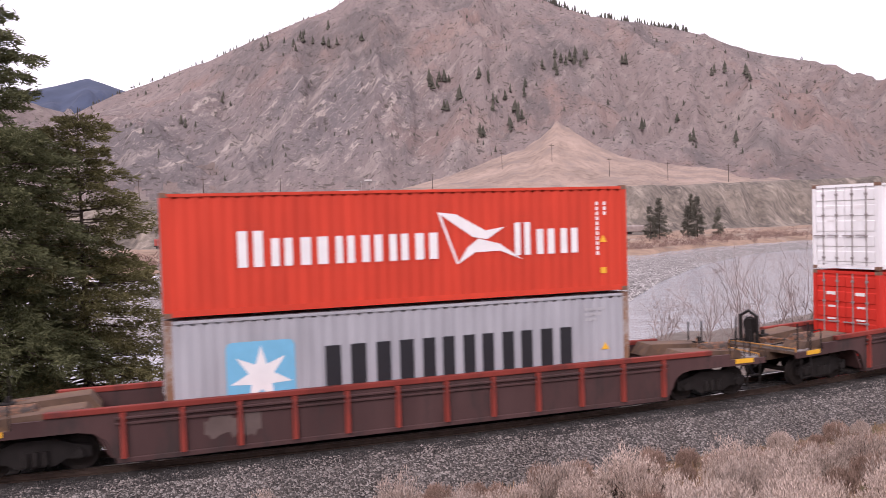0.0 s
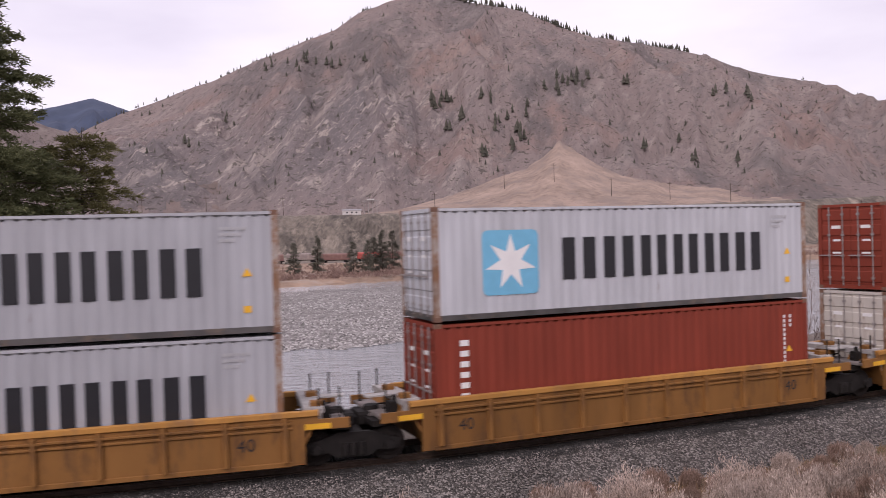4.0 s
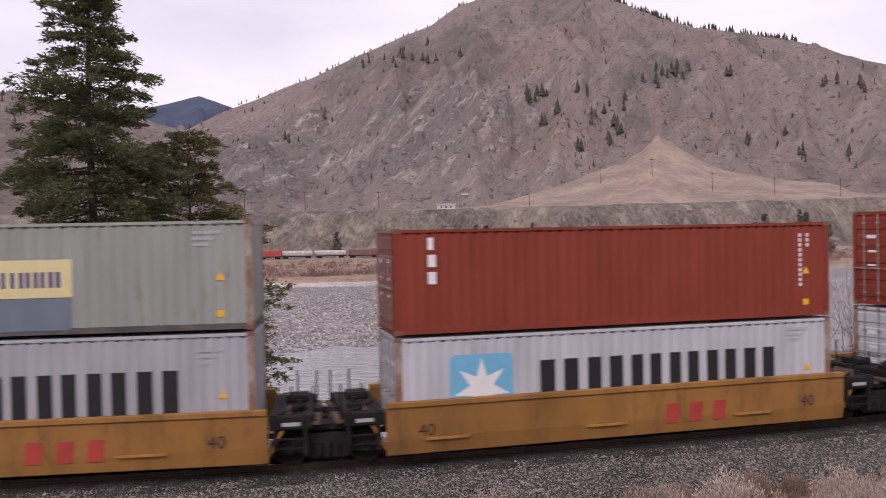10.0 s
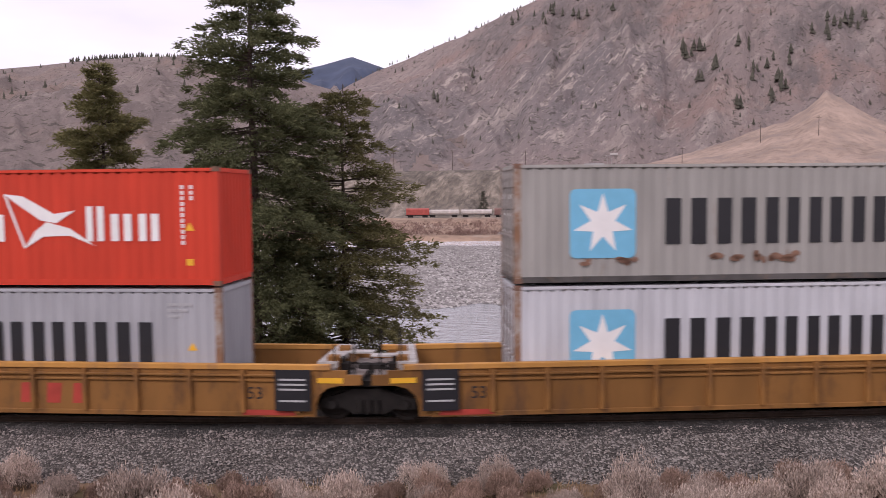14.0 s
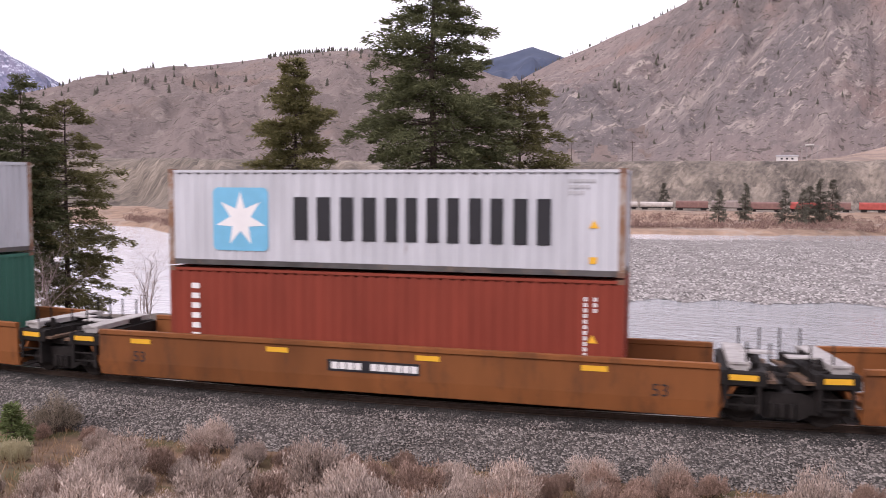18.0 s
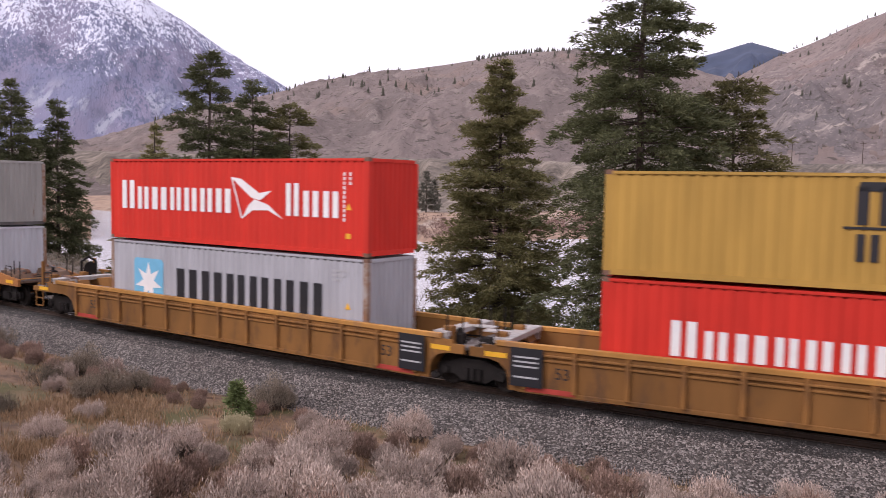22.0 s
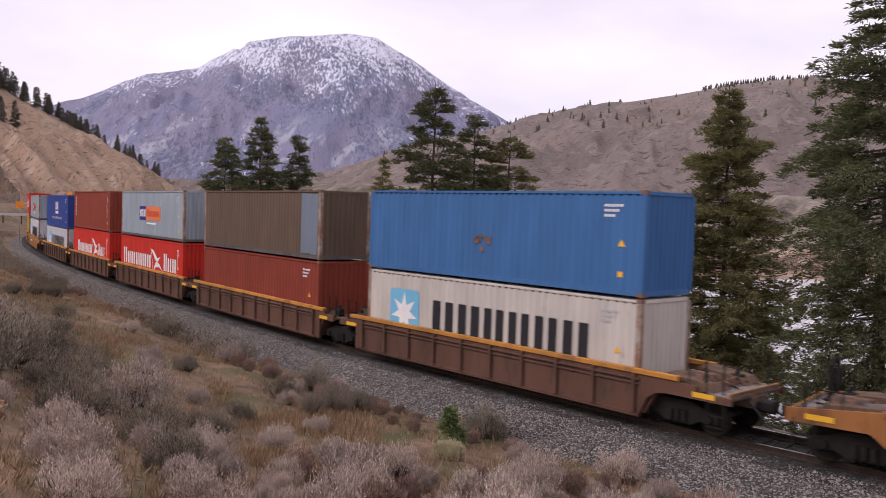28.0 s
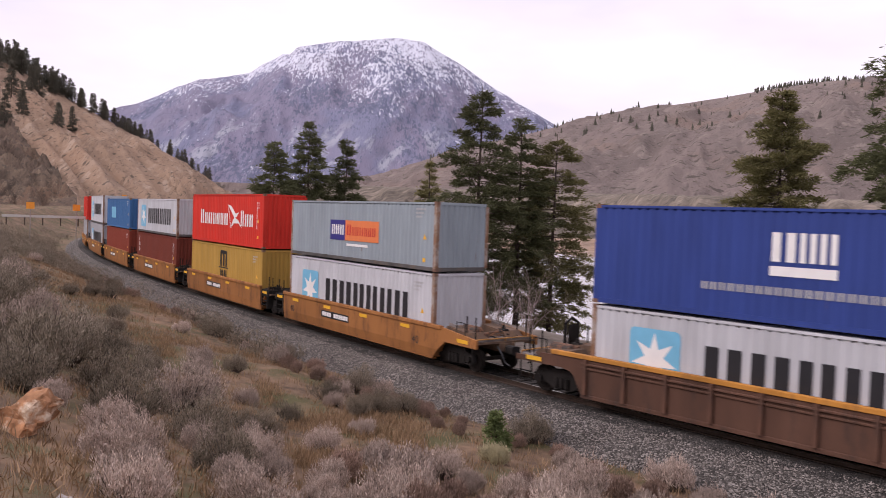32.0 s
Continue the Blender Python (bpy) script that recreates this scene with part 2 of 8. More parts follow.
# far shore of the river: bearing from the camera (degrees to the left), distance
SHORE_A = (-60, -27, -23, -18.7, -12.6, 1.7, 10.8, 19.7, 30, 41, 44, 49, 53, 65, 76, 84, 100)
SHORE_R = (700, 470, 437, 383, 310, 308, 292, 289, 280, 222, 212, 330, 368, 440, 520, 640, 900)
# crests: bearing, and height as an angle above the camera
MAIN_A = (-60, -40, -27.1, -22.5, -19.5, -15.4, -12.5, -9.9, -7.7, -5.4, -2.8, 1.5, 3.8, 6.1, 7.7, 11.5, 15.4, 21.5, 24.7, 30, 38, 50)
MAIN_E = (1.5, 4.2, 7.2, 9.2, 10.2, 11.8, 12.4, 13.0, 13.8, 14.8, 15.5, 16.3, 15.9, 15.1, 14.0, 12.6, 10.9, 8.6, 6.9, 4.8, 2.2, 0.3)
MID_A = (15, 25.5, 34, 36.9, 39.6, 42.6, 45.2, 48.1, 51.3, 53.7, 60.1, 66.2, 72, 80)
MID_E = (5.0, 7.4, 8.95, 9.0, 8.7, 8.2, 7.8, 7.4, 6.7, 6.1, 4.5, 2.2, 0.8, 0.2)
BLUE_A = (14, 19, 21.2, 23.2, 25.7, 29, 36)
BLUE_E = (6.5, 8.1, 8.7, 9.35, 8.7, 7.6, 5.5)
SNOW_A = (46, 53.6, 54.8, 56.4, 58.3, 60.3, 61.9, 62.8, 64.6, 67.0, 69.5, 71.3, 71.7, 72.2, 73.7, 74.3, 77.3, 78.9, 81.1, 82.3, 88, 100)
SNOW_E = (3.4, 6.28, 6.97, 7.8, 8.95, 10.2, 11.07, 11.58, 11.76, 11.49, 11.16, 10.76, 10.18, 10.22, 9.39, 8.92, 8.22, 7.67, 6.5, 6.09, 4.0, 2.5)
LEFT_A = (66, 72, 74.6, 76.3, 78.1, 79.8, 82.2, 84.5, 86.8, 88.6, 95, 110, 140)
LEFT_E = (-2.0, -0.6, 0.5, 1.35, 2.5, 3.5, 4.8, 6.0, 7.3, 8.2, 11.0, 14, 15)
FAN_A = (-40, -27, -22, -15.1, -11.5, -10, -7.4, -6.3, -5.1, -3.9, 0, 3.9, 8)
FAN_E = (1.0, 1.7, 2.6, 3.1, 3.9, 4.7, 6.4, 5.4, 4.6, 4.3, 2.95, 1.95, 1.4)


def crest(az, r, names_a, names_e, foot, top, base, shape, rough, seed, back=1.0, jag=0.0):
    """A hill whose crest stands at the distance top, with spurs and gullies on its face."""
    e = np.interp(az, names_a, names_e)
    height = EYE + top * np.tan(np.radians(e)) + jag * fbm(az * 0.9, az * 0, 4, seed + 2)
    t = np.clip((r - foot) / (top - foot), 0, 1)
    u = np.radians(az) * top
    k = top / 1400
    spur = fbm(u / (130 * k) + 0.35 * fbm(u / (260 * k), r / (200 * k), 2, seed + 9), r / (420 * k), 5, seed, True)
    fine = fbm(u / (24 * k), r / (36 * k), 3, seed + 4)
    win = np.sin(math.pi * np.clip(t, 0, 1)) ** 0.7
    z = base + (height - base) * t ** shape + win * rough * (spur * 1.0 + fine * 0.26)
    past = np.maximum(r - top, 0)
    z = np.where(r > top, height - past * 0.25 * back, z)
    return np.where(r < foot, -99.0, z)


def land(px, py):
    """Height of the ground, and which kind of ground it is."""
    r = np.hypot(px, py)
    az = np.degrees(np.arctan2(-px, py))
    w, s = beside_line(px, py)
    lump = fbm(px / 3.1, py / 3.1, 3, 5) * 0.16 + fbm(px / 11, py / 11, 2, 8) * 0.25
    # the bank on the camera's side of the line
    q = np.maximum(w - 3.0, 0)
    far_left = sstep(-12, -62, px)
    a, b = 0.05 + 0.25 * far_left, 0.0117 - 0.0085 * far_left
    near = -0.85 + np.minimum(a * q + b * q * q, 4.6 + 0.42 * np.maximum(q - 18, 0))
    near = np.minimum(near, 4.9 - 0.8 * sstep(40, 90, r)) + lump * sstep(0.5, 4, q)
    # the river's side: a bench, a bank, the bed
    o = np.maximum(-w - 3.0, 0)
    bench = -0.85 - 0.05 * o + lump * sstep(0.5, 4, o)
    steep = sstep(-15, -9, az) * (1 - sstep(41, 47, az))
    bank = bench - 10.5 * sstep(13 - 12 * steep, 34 - 10 * steep, o)
    shore = np.interp(az, SHORE_A, SHORE_R) + 6 * vnoise(az * 0.9, az * 0)
    d = r - shore
    beyond = WATER - 1.0 + 2.6 * sstep(-4, 10, d) + 3.6 * sstep(20, 100, d) + fbm(px / 25, py / 25, 3, 3) * 0.6 * sstep(5, 30, d)
    bluff_top = 5.46 + (shore + 230) * math.tan(radians(1.72))
    gully = fbm(np.radians(az) * shore / 10 + 0.8 * vnoise(az * 0.7, d / 40, 3), d / 240, 4, 21, True)
    beyond += (bluff_top + 5.2) * sstep(128, 228, d + 7 * gully) + 0.020 * np.maximum(d - 228, 0)
    z = np.where(w > 0, near, np.maximum(bank, np.where(d > -60, beyond, -99)))
    kind = np.where(w > 0, 0, np.where(d > -3, 2, 1))
    kind = np.where((w < 0) & (d > 118), 3, kind)
    kind = np.where((w < 0) & (d > 240) & (az < 22), 4, kind)
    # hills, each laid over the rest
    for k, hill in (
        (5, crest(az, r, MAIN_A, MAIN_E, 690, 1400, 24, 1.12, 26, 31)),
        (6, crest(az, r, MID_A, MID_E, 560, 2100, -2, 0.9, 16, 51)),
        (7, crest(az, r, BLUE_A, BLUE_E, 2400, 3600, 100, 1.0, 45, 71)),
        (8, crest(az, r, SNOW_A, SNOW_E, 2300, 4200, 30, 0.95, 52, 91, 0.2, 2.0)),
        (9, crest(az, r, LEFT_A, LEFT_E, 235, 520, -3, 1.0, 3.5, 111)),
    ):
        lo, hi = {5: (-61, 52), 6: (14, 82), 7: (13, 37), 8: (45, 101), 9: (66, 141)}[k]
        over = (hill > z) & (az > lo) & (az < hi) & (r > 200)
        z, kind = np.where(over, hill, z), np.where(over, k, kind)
    # an eroded rock cut at the foot of the nearest hill
    edge = 258 + 24 * np.clip(az - 84.5, 0, 5) + 14 * vnoise(az * 1.3, r / 25, 8)
    kind = np.where((kind == 9) & (az > 84.2) & (r < edge), 10, kind)
    z = z + np.where(kind == 10, 3.5 * fbm(np.radians(az) * r / 7, r / 16, 4, 63, True), 0)
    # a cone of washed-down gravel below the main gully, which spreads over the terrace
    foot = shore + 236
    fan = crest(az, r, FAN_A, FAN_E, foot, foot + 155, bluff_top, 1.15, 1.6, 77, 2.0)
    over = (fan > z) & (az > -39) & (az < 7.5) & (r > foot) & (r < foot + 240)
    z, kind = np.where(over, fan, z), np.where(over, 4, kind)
    # slanting gullies on the nearest hill
    z = z + np.where(kind == 9, 2.4 * fbm((az - r * 0.035) * 1.0, r / 170, 3, 64, True) * sstep(235, 290, r) * (1 - sstep(460, 520, r)), 0)
    # the line's own cutting
    keep = sstep(2.6, 14, np.abs(w))
    z = np.where((np.abs(w) < 14) & (r > 110), -0.85 * (1 - keep) + z * keep, z)
    return z, kind


def build_land():
    az = np.radians(np.concatenate([np.arange(-36, 104, 0.22), np.arange(104, 324, 2.0)]))
    r = 0.8 * 1.0245 ** np.arange(0, 240)
    r = np.concatenate([r, r[-1] * 1.0125 ** np.arange(1, 300)])
    r = r[r < 4850]
    A, R = np.meshgrid(az, r, indexing="ij")
    X, Y = -R * np.sin(A), R * np.cos(A)
    Z, K = land(X.ravel(), Y.ravel())
    na, nr = len(az), len(r)
    i, j = np.meshgrid(np.arange(na), np.arange(nr - 1), indexing="ij")
    i2 = (i + 1) % na
    quads = np.stack([i * nr + j, i * nr + j + 1, i2 * nr + j + 1, i2 * nr + j], -1).reshape(-1, 4)
    verts = np.stack([X.ravel(), Y.ravel(), Z], 1)
    # close the middle
    centre = len(verts)
    verts = np.vstack([verts, [[0, 0, float(Z.reshape(na, nr)[:, 0].mean())]]])
    tris = [(centre, k * nr, ((k + 1) % na) * nr) for k in range(na)]
    me = bpy.data.meshes.new("ground")
    me.from_pydata(verts.tolist(), [], quads.tolist() + tris)
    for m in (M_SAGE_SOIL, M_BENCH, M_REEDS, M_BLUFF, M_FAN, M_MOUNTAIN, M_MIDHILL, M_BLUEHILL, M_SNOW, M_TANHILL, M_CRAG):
        me.materials.append(m)
    idx = np.concatenate([K[quads].max(axis=1), np.zeros(len(tris), int)])
    me.polygons.foreach_set("material_index", idx.astype(np.int32))
    me.polygons.foreach_set("use_smooth", np.ones(len(idx), bool))
    me.update()
    return thing("ground", "dry sagebrush slope, river banks and bare rocky mountains", "ground", data=me, kind="structure")


M_SAGE_SOIL = mat("dry_grassy_soil", (0.165, 0.106, 0.066), 0.95, 0, 0.6, 2.6, 0.08, 14, stain=(0.085, 0.078, 0.03), stain_at=0.52, stain_scale=0.45)
M_BENCH = mat("stony_bank", (0.15, 0.125, 0.105), 0.95, 0, 0.4, 1.5, 0.06, 8)
M_REEDS = mat("reedy_flat", (0.27, 0.185, 0.13), 0.95, 0, 0.4, 0.25, 0.3, 1.2, stain=(0.36, 0.30, 0.25), stain_at=0.58, stain_scale=0.06)
M_BLUFF = mat("gravel_bluff", (0.135, 0.112, 0.09), 0.95, 0, 0.6, 0.5, 1.0, 0.6, stain=(0.30, 0.25, 0.20), stain_at=0.57, stain_scale=0.12, stretch=(1, 0.3, 0.35))
M_FAN = mat("dry_grass_fan", (0.30, 0.222, 0.176), 0.95, 0, 0.35, 0.2, 0.8, 0.6, stain=(0.225, 0.175, 0.148), stain_at=0.55, stain_scale=0.05)
def mountain_mat(name, base, red, pale, dark, k=1.0, bearing=0.0, crags=None):
    """Bare rock and scree: streaks down the slope, red and pale beds, dark crags and speckled scrub."""
    m = bpy.data.materials.new(name)
    m.use_nodes = True
    n, l = m.node_tree.nodes, m.node_tree.links
    b = n["Principled BSDF"]
    b.inputs["Roughness"].default_value, b.inputs["Specular IOR Level"].default_value = 0.95, 0.1
    geo = n.new("ShaderNodeNewGeometry")

    def tex(scale, stretch, detail=8, rough=0.65, tilt=0.0):
        mp, nz = n.new("ShaderNodeMapping"), n.new("ShaderNodeTexNoise")
        # long down the slope that faces the given bearing
        mp.vector_type = "TEXTURE"
        mp.inputs["Scale"].default_value = (1 / stretch[0], 3.5 if stretch[2] < 0.5 else 1, 1 / stretch[2])
        mp.inputs["Rotation"].default_value = (0, tilt, radians(bearing))
        nz.inputs["Scale"].default_value, nz.inputs["Detail"].default_value, nz.inputs["Roughness"].default_value = scale * k, detail, rough
        l.new(geo.outputs["Position"], mp.inputs[0])
        l.new(mp.outputs[0], nz.inputs["Vector"])
        return nz.outputs["Fac"]

    def blend(col, fac, lo, hi, colour, most=1.0):
        rp, mx = n.new("ShaderNodeMapRange"), n.new("ShaderNodeMix")
        rp.inputs["From Min"].default_value, rp.inputs["From Max"].default_value, rp.inputs["To Max"].default_value = lo, hi, most
        l.new(fac, rp.inputs["Value"])
        mx.data_type = "RGBA"
        mx.inputs[7].default_value = (*colour, 1)
        l.new(rp.outputs[0], mx.inputs[0])
        if isinstance(col, tuple):
            mx.inputs[6].default_value = (*col, 1)
        else:
            l.new(col, mx.inputs[6])
        return mx.outputs[2]

    # streaks stand out on the crags (x and z limits) and fade elsewhere
    zone = None
    if crags:
        sep, edge = n.new("ShaderNodeSeparateXYZ"), tex(0.004, (1, 1, 1), 4)
        l.new(geo.outputs["Position"], sep.inputs[0])
        for axis, lo, hi, soft in (("X", crags[0], crags[1], 70), ("Z", crags[2], crags[3], 25)):
            for limit, up in ((lo, True), (hi, False)):
                mr, wob = n.new("ShaderNodeMapRange"), n.new("ShaderNodeMath")
                wob.operation = "MULTIPLY_ADD"
                wob.inputs[1].default_value = soft * 3.5
                l.new(edge, wob.inputs[0])
                l.new(sep.outputs[axis], wob.inputs[2])
                mr.inputs["From Min"].default_value, mr.inputs["From Max"].default_value = limit + soft * 0.75, limit + soft * 2.75
                mr.inputs["To Min"].default_value, mr.inputs["To Max"].default_value = (0.0, 1.0) if up else (1.0, 0.0)
                l.new(wob.outputs[0], mr.inputs["Value"])
                if zone is None:
                    zone = mr.outputs[0]
                else:
                    mu = n.new("ShaderNodeMath")
                    mu.operation = "MULTIPLY"
                    l.new(zone, mu.inputs[0])
                    l.new(mr.outputs[0], mu.inputs[1])
                    zone = mu.outputs[0]

    def streak(col, fac, lo, hi, colour, most, off):
        """A streak that is strong on the crags and weak off them."""
        if zone is None:
            return blend(col, fac, lo, hi, colour, most)
        rp, sc, mu, mx = n.new("ShaderNodeMapRange"), n.new("ShaderNodeMapRange"), n.new("ShaderNodeMath"), n.new("ShaderNodeMix")
        rp.inputs["From Min"].default_value, rp.inputs["From Max"].default_value = lo, hi
        sc.inputs["To Min"].default_value, sc.inputs["To Max"].default_value = most * off, most
        l.new(fac, rp.inputs["Value"])
        l.new(zone, sc.inputs["Value"])
        mu.operation = "MULTIPLY"
        l.new(rp.outputs[0], mu.inputs[0])
        l.new(sc.outputs[0], mu.inputs[1])
        mx.data_type = "RGBA"
        mx.inputs[7].default_value = (*colour, 1)
        l.new(mu.outputs[0], mx.inputs[0])
        l.new(col, mx.inputs[6])
        return mx.outputs[2]

    c = blend(base, tex(0.006, (1, 1, 0.5)), 0.52, 0.61, red, 0.65)
    c = blend(c, tex(0.008, (1, 1, 0.4)), 0.50, 0.58, dark, 0.8)
    if zone is not None:
        c = blend(c, zone, 0.0, 1.0, (0.185, 0.168, 0.172), 0.5)
    c = streak(c, tex(0.03, (1, 1, 0.12), 8, 0.6, 0.6), 0.54, 0.64, pale, 0.55, 0.45)
    c = streak(c, tex(0.09, (1, 1, 0.16), 6, 0.7, 0.6), 0.56, 0.62, pale, 1.0, 0.3)
    c = streak(c, tex(0.07, (1, 1, 0.14), 6, 0.7, 0.5), 0.55, 0.63, dark, 0.75, 0.6)
    c = streak(c, tex(0.17, (1, 1, 0.45), 6, 0.75), 0.54, 0.62, dark, 0.7, 0.7)
    c = streak(c, tex(0.25, (1, 1, 0.6), 4, 0.75), 0.58, 0.64, pale, 0.7, 0.35)
    c = blend(c, tex(0.20, (1, 1, 1), 4), 0.60, 0.65, (0.085, 0.075, 0.06), 0.75)
    c = blend(c, tex(0.12, (1, 1, 1), 3, 0.5), 0.62, 0.66, (0.08, 0.07, 0.058), 0.7)
    l.new(c, b.inputs["Base Color"])
    bp = n.new("ShaderNodeBump")
    bp.inputs["Strength"].default_value, bp.inputs["Distance"].default_value = 1.0, 12.0 / k
    l.new(tex(0.035, (1, 1, 0.3), 10, 0.7), bp.inputs["Height"])
    l.new(bp.outputs[0], b.inputs["Normal"])
    return m


M_MOUNTAIN = mountain_mat("bare_mountain", (0.255, 0.205, 0.19), (0.28, 0.19, 0.16), (0.42, 0.36, 0.32), (0.148, 0.13, 0.127), crags=(-420, -20, 45, 185))
M_MIDHILL = mountain_mat("bare_hill", (0.235, 0.19, 0.175), (0.26, 0.19, 0.155), (0.28, 0.235, 0.21), (0.17, 0.14, 0.13), 0.6, 42)
# wooded hill; the blue haze of distance is put into its colour
M_BLUEHILL = mat("hazed_wooded_hill", (0.045, 0.06, 0.10), 0.95, 0, 0.3, 0.01)
M_TANHILL = mountain_mat("tan_grass_hill", (0.36, 0.25, 0.178), (0.37, 0.245, 0.17), (0.45, 0.34, 0.26), (0.25, 0.175, 0.128), 2.5, 84)


M_CRAG = mountain_mat("eroded_brown_rock", (0.15, 0.11, 0.085), (0.19, 0.12, 0.08), (0.24, 0.18, 0.13), (0.07, 0.055, 0.045), 4, 88)


def snow_mountain_mat():
    """Rock and scree below, dark forest in patches, and flecked snow that thickens with height. Their mauve and blue
    are haze put into the colours.
    """
    m = bpy.data.materials.new("hazed_rock_and_snow")
    m.use_nodes = True
    n, l = m.node_tree.nodes, m.node_tree.links
    b = n["Principled BSDF"]
    b.inputs["Roughness"].default_value, b.inputs["Specular IOR Level"].default_value = 0.95, 0.1
    geo, sep = n.new("ShaderNodeNewGeometry"), n.new("ShaderNodeSeparateXYZ")
    l.new(geo.outputs["Position"], sep.inputs[0])

    def tex(scale, tall, detail=6, rough=0.6, lean=0.0):
        """Noise across the face; tall: how far it is drawn out down the slope; lean: turned within the face."""
        mp, nz = n.new("ShaderNodeMapping"), n.new("ShaderNodeTexNoise")
        mp.vector_type = "TEXTURE"
        mp.inputs["Rotation"].default_value, mp.inputs["Scale"].default_value = (0, lean, radians(66)), (1, 3 * tall, tall)
        nz.inputs["Scale"].default_value, nz.inputs["Detail"].default_value, nz.inputs["Roughness"].default_value = scale, detail, rough
        l.new(geo.outputs["Position"], mp.inputs[0])
        l.new(mp.outputs[0], nz.inputs["Vector"])
        return nz.outputs["Fac"]

    def ramp(value, lo, hi, a=0.0, z=1.0):
        mr = n.new("ShaderNodeMapRange")
        mr.inputs["From Min"].default_value, mr.inputs["From Max"].default_value = lo, hi
        mr.inputs["To Min"].default_value, mr.inputs["To Max"].default_value = a, z
        l.new(value, mr.inputs["Value"])
        return mr.outputs[0]

    def both(op, p, q):
        mt = n.new("ShaderNodeMath")
        mt.operation = op
        for k, v in enumerate((p, q)):
            if isinstance(v, float):
                mt.inputs[k].default_value = v
            else:
                l.new(v, mt.inputs[k])
        return mt.outputs[0]

    def over(col, fac, colour):
        mx = n.new("ShaderNodeMix")
        mx.data_type = "RGBA"
        l.new(fac, mx.inputs[0])
        if isinstance(col, tuple):
            mx.inputs[6].default_value = (*col, 1)
        else:
            l.new(col, mx.inputs[6])
        mx.inputs[7].default_value = (*colour, 1)
        return mx.outputs[2]

    high = sep.outputs["Z"]
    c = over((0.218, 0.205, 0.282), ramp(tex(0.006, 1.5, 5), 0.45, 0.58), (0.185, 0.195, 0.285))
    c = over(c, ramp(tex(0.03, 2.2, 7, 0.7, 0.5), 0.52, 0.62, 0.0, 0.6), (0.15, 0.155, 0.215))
    # pale scree low on the face
    scree = both("MULTIPLY", ramp(tex(0.012, 2.5, 6, 0.65, 0.6), 0.53, 0.60), ramp(high, 250, 330, 1.0, 0.0))
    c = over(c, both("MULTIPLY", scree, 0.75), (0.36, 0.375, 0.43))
    # forest: patches of dark upright flecks
    wood = both("ADD", ramp(tex(0.0035, 1.0, 4), 0.38, 0.62, -0.10, 0.10), tex(0.09, 1.9, 3, 0.7))
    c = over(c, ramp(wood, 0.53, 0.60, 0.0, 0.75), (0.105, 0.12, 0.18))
    # snow between the trees and on the ledges
    depth = both("ADD", ramp(high, 300, 640, -0.135, 0.008), ramp(tex(0.004, 1.3, 4), 0.35, 0.65, -0.055, 0.055))
    fleck = both("ADD", both("MULTIPLY", tex(0.10, 2.3, 5, 0.75), 0.7), both("MULTIPLY", tex(0.025, 1.6, 5, 0.7, -0.5), 0.3))
    c = over(c, ramp(both("ADD", fleck, depth), 0.475, 0.535, 0.0, 0.95), (0.62, 0.64, 0.73))
    l.new(c, b.inputs["Base Color"])
    bp = n.new("ShaderNodeBump")
    bp.inputs["Strength"].default_value, bp.inputs["Distance"].default_value = 0.8, 26.0
    l.new(tex(0.016, 2.0, 8, 0.65), bp.inputs["Height"])
    l.new(bp.outputs[0], b.inputs["Normal"])
    return m


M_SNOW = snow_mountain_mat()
ground = build_land()


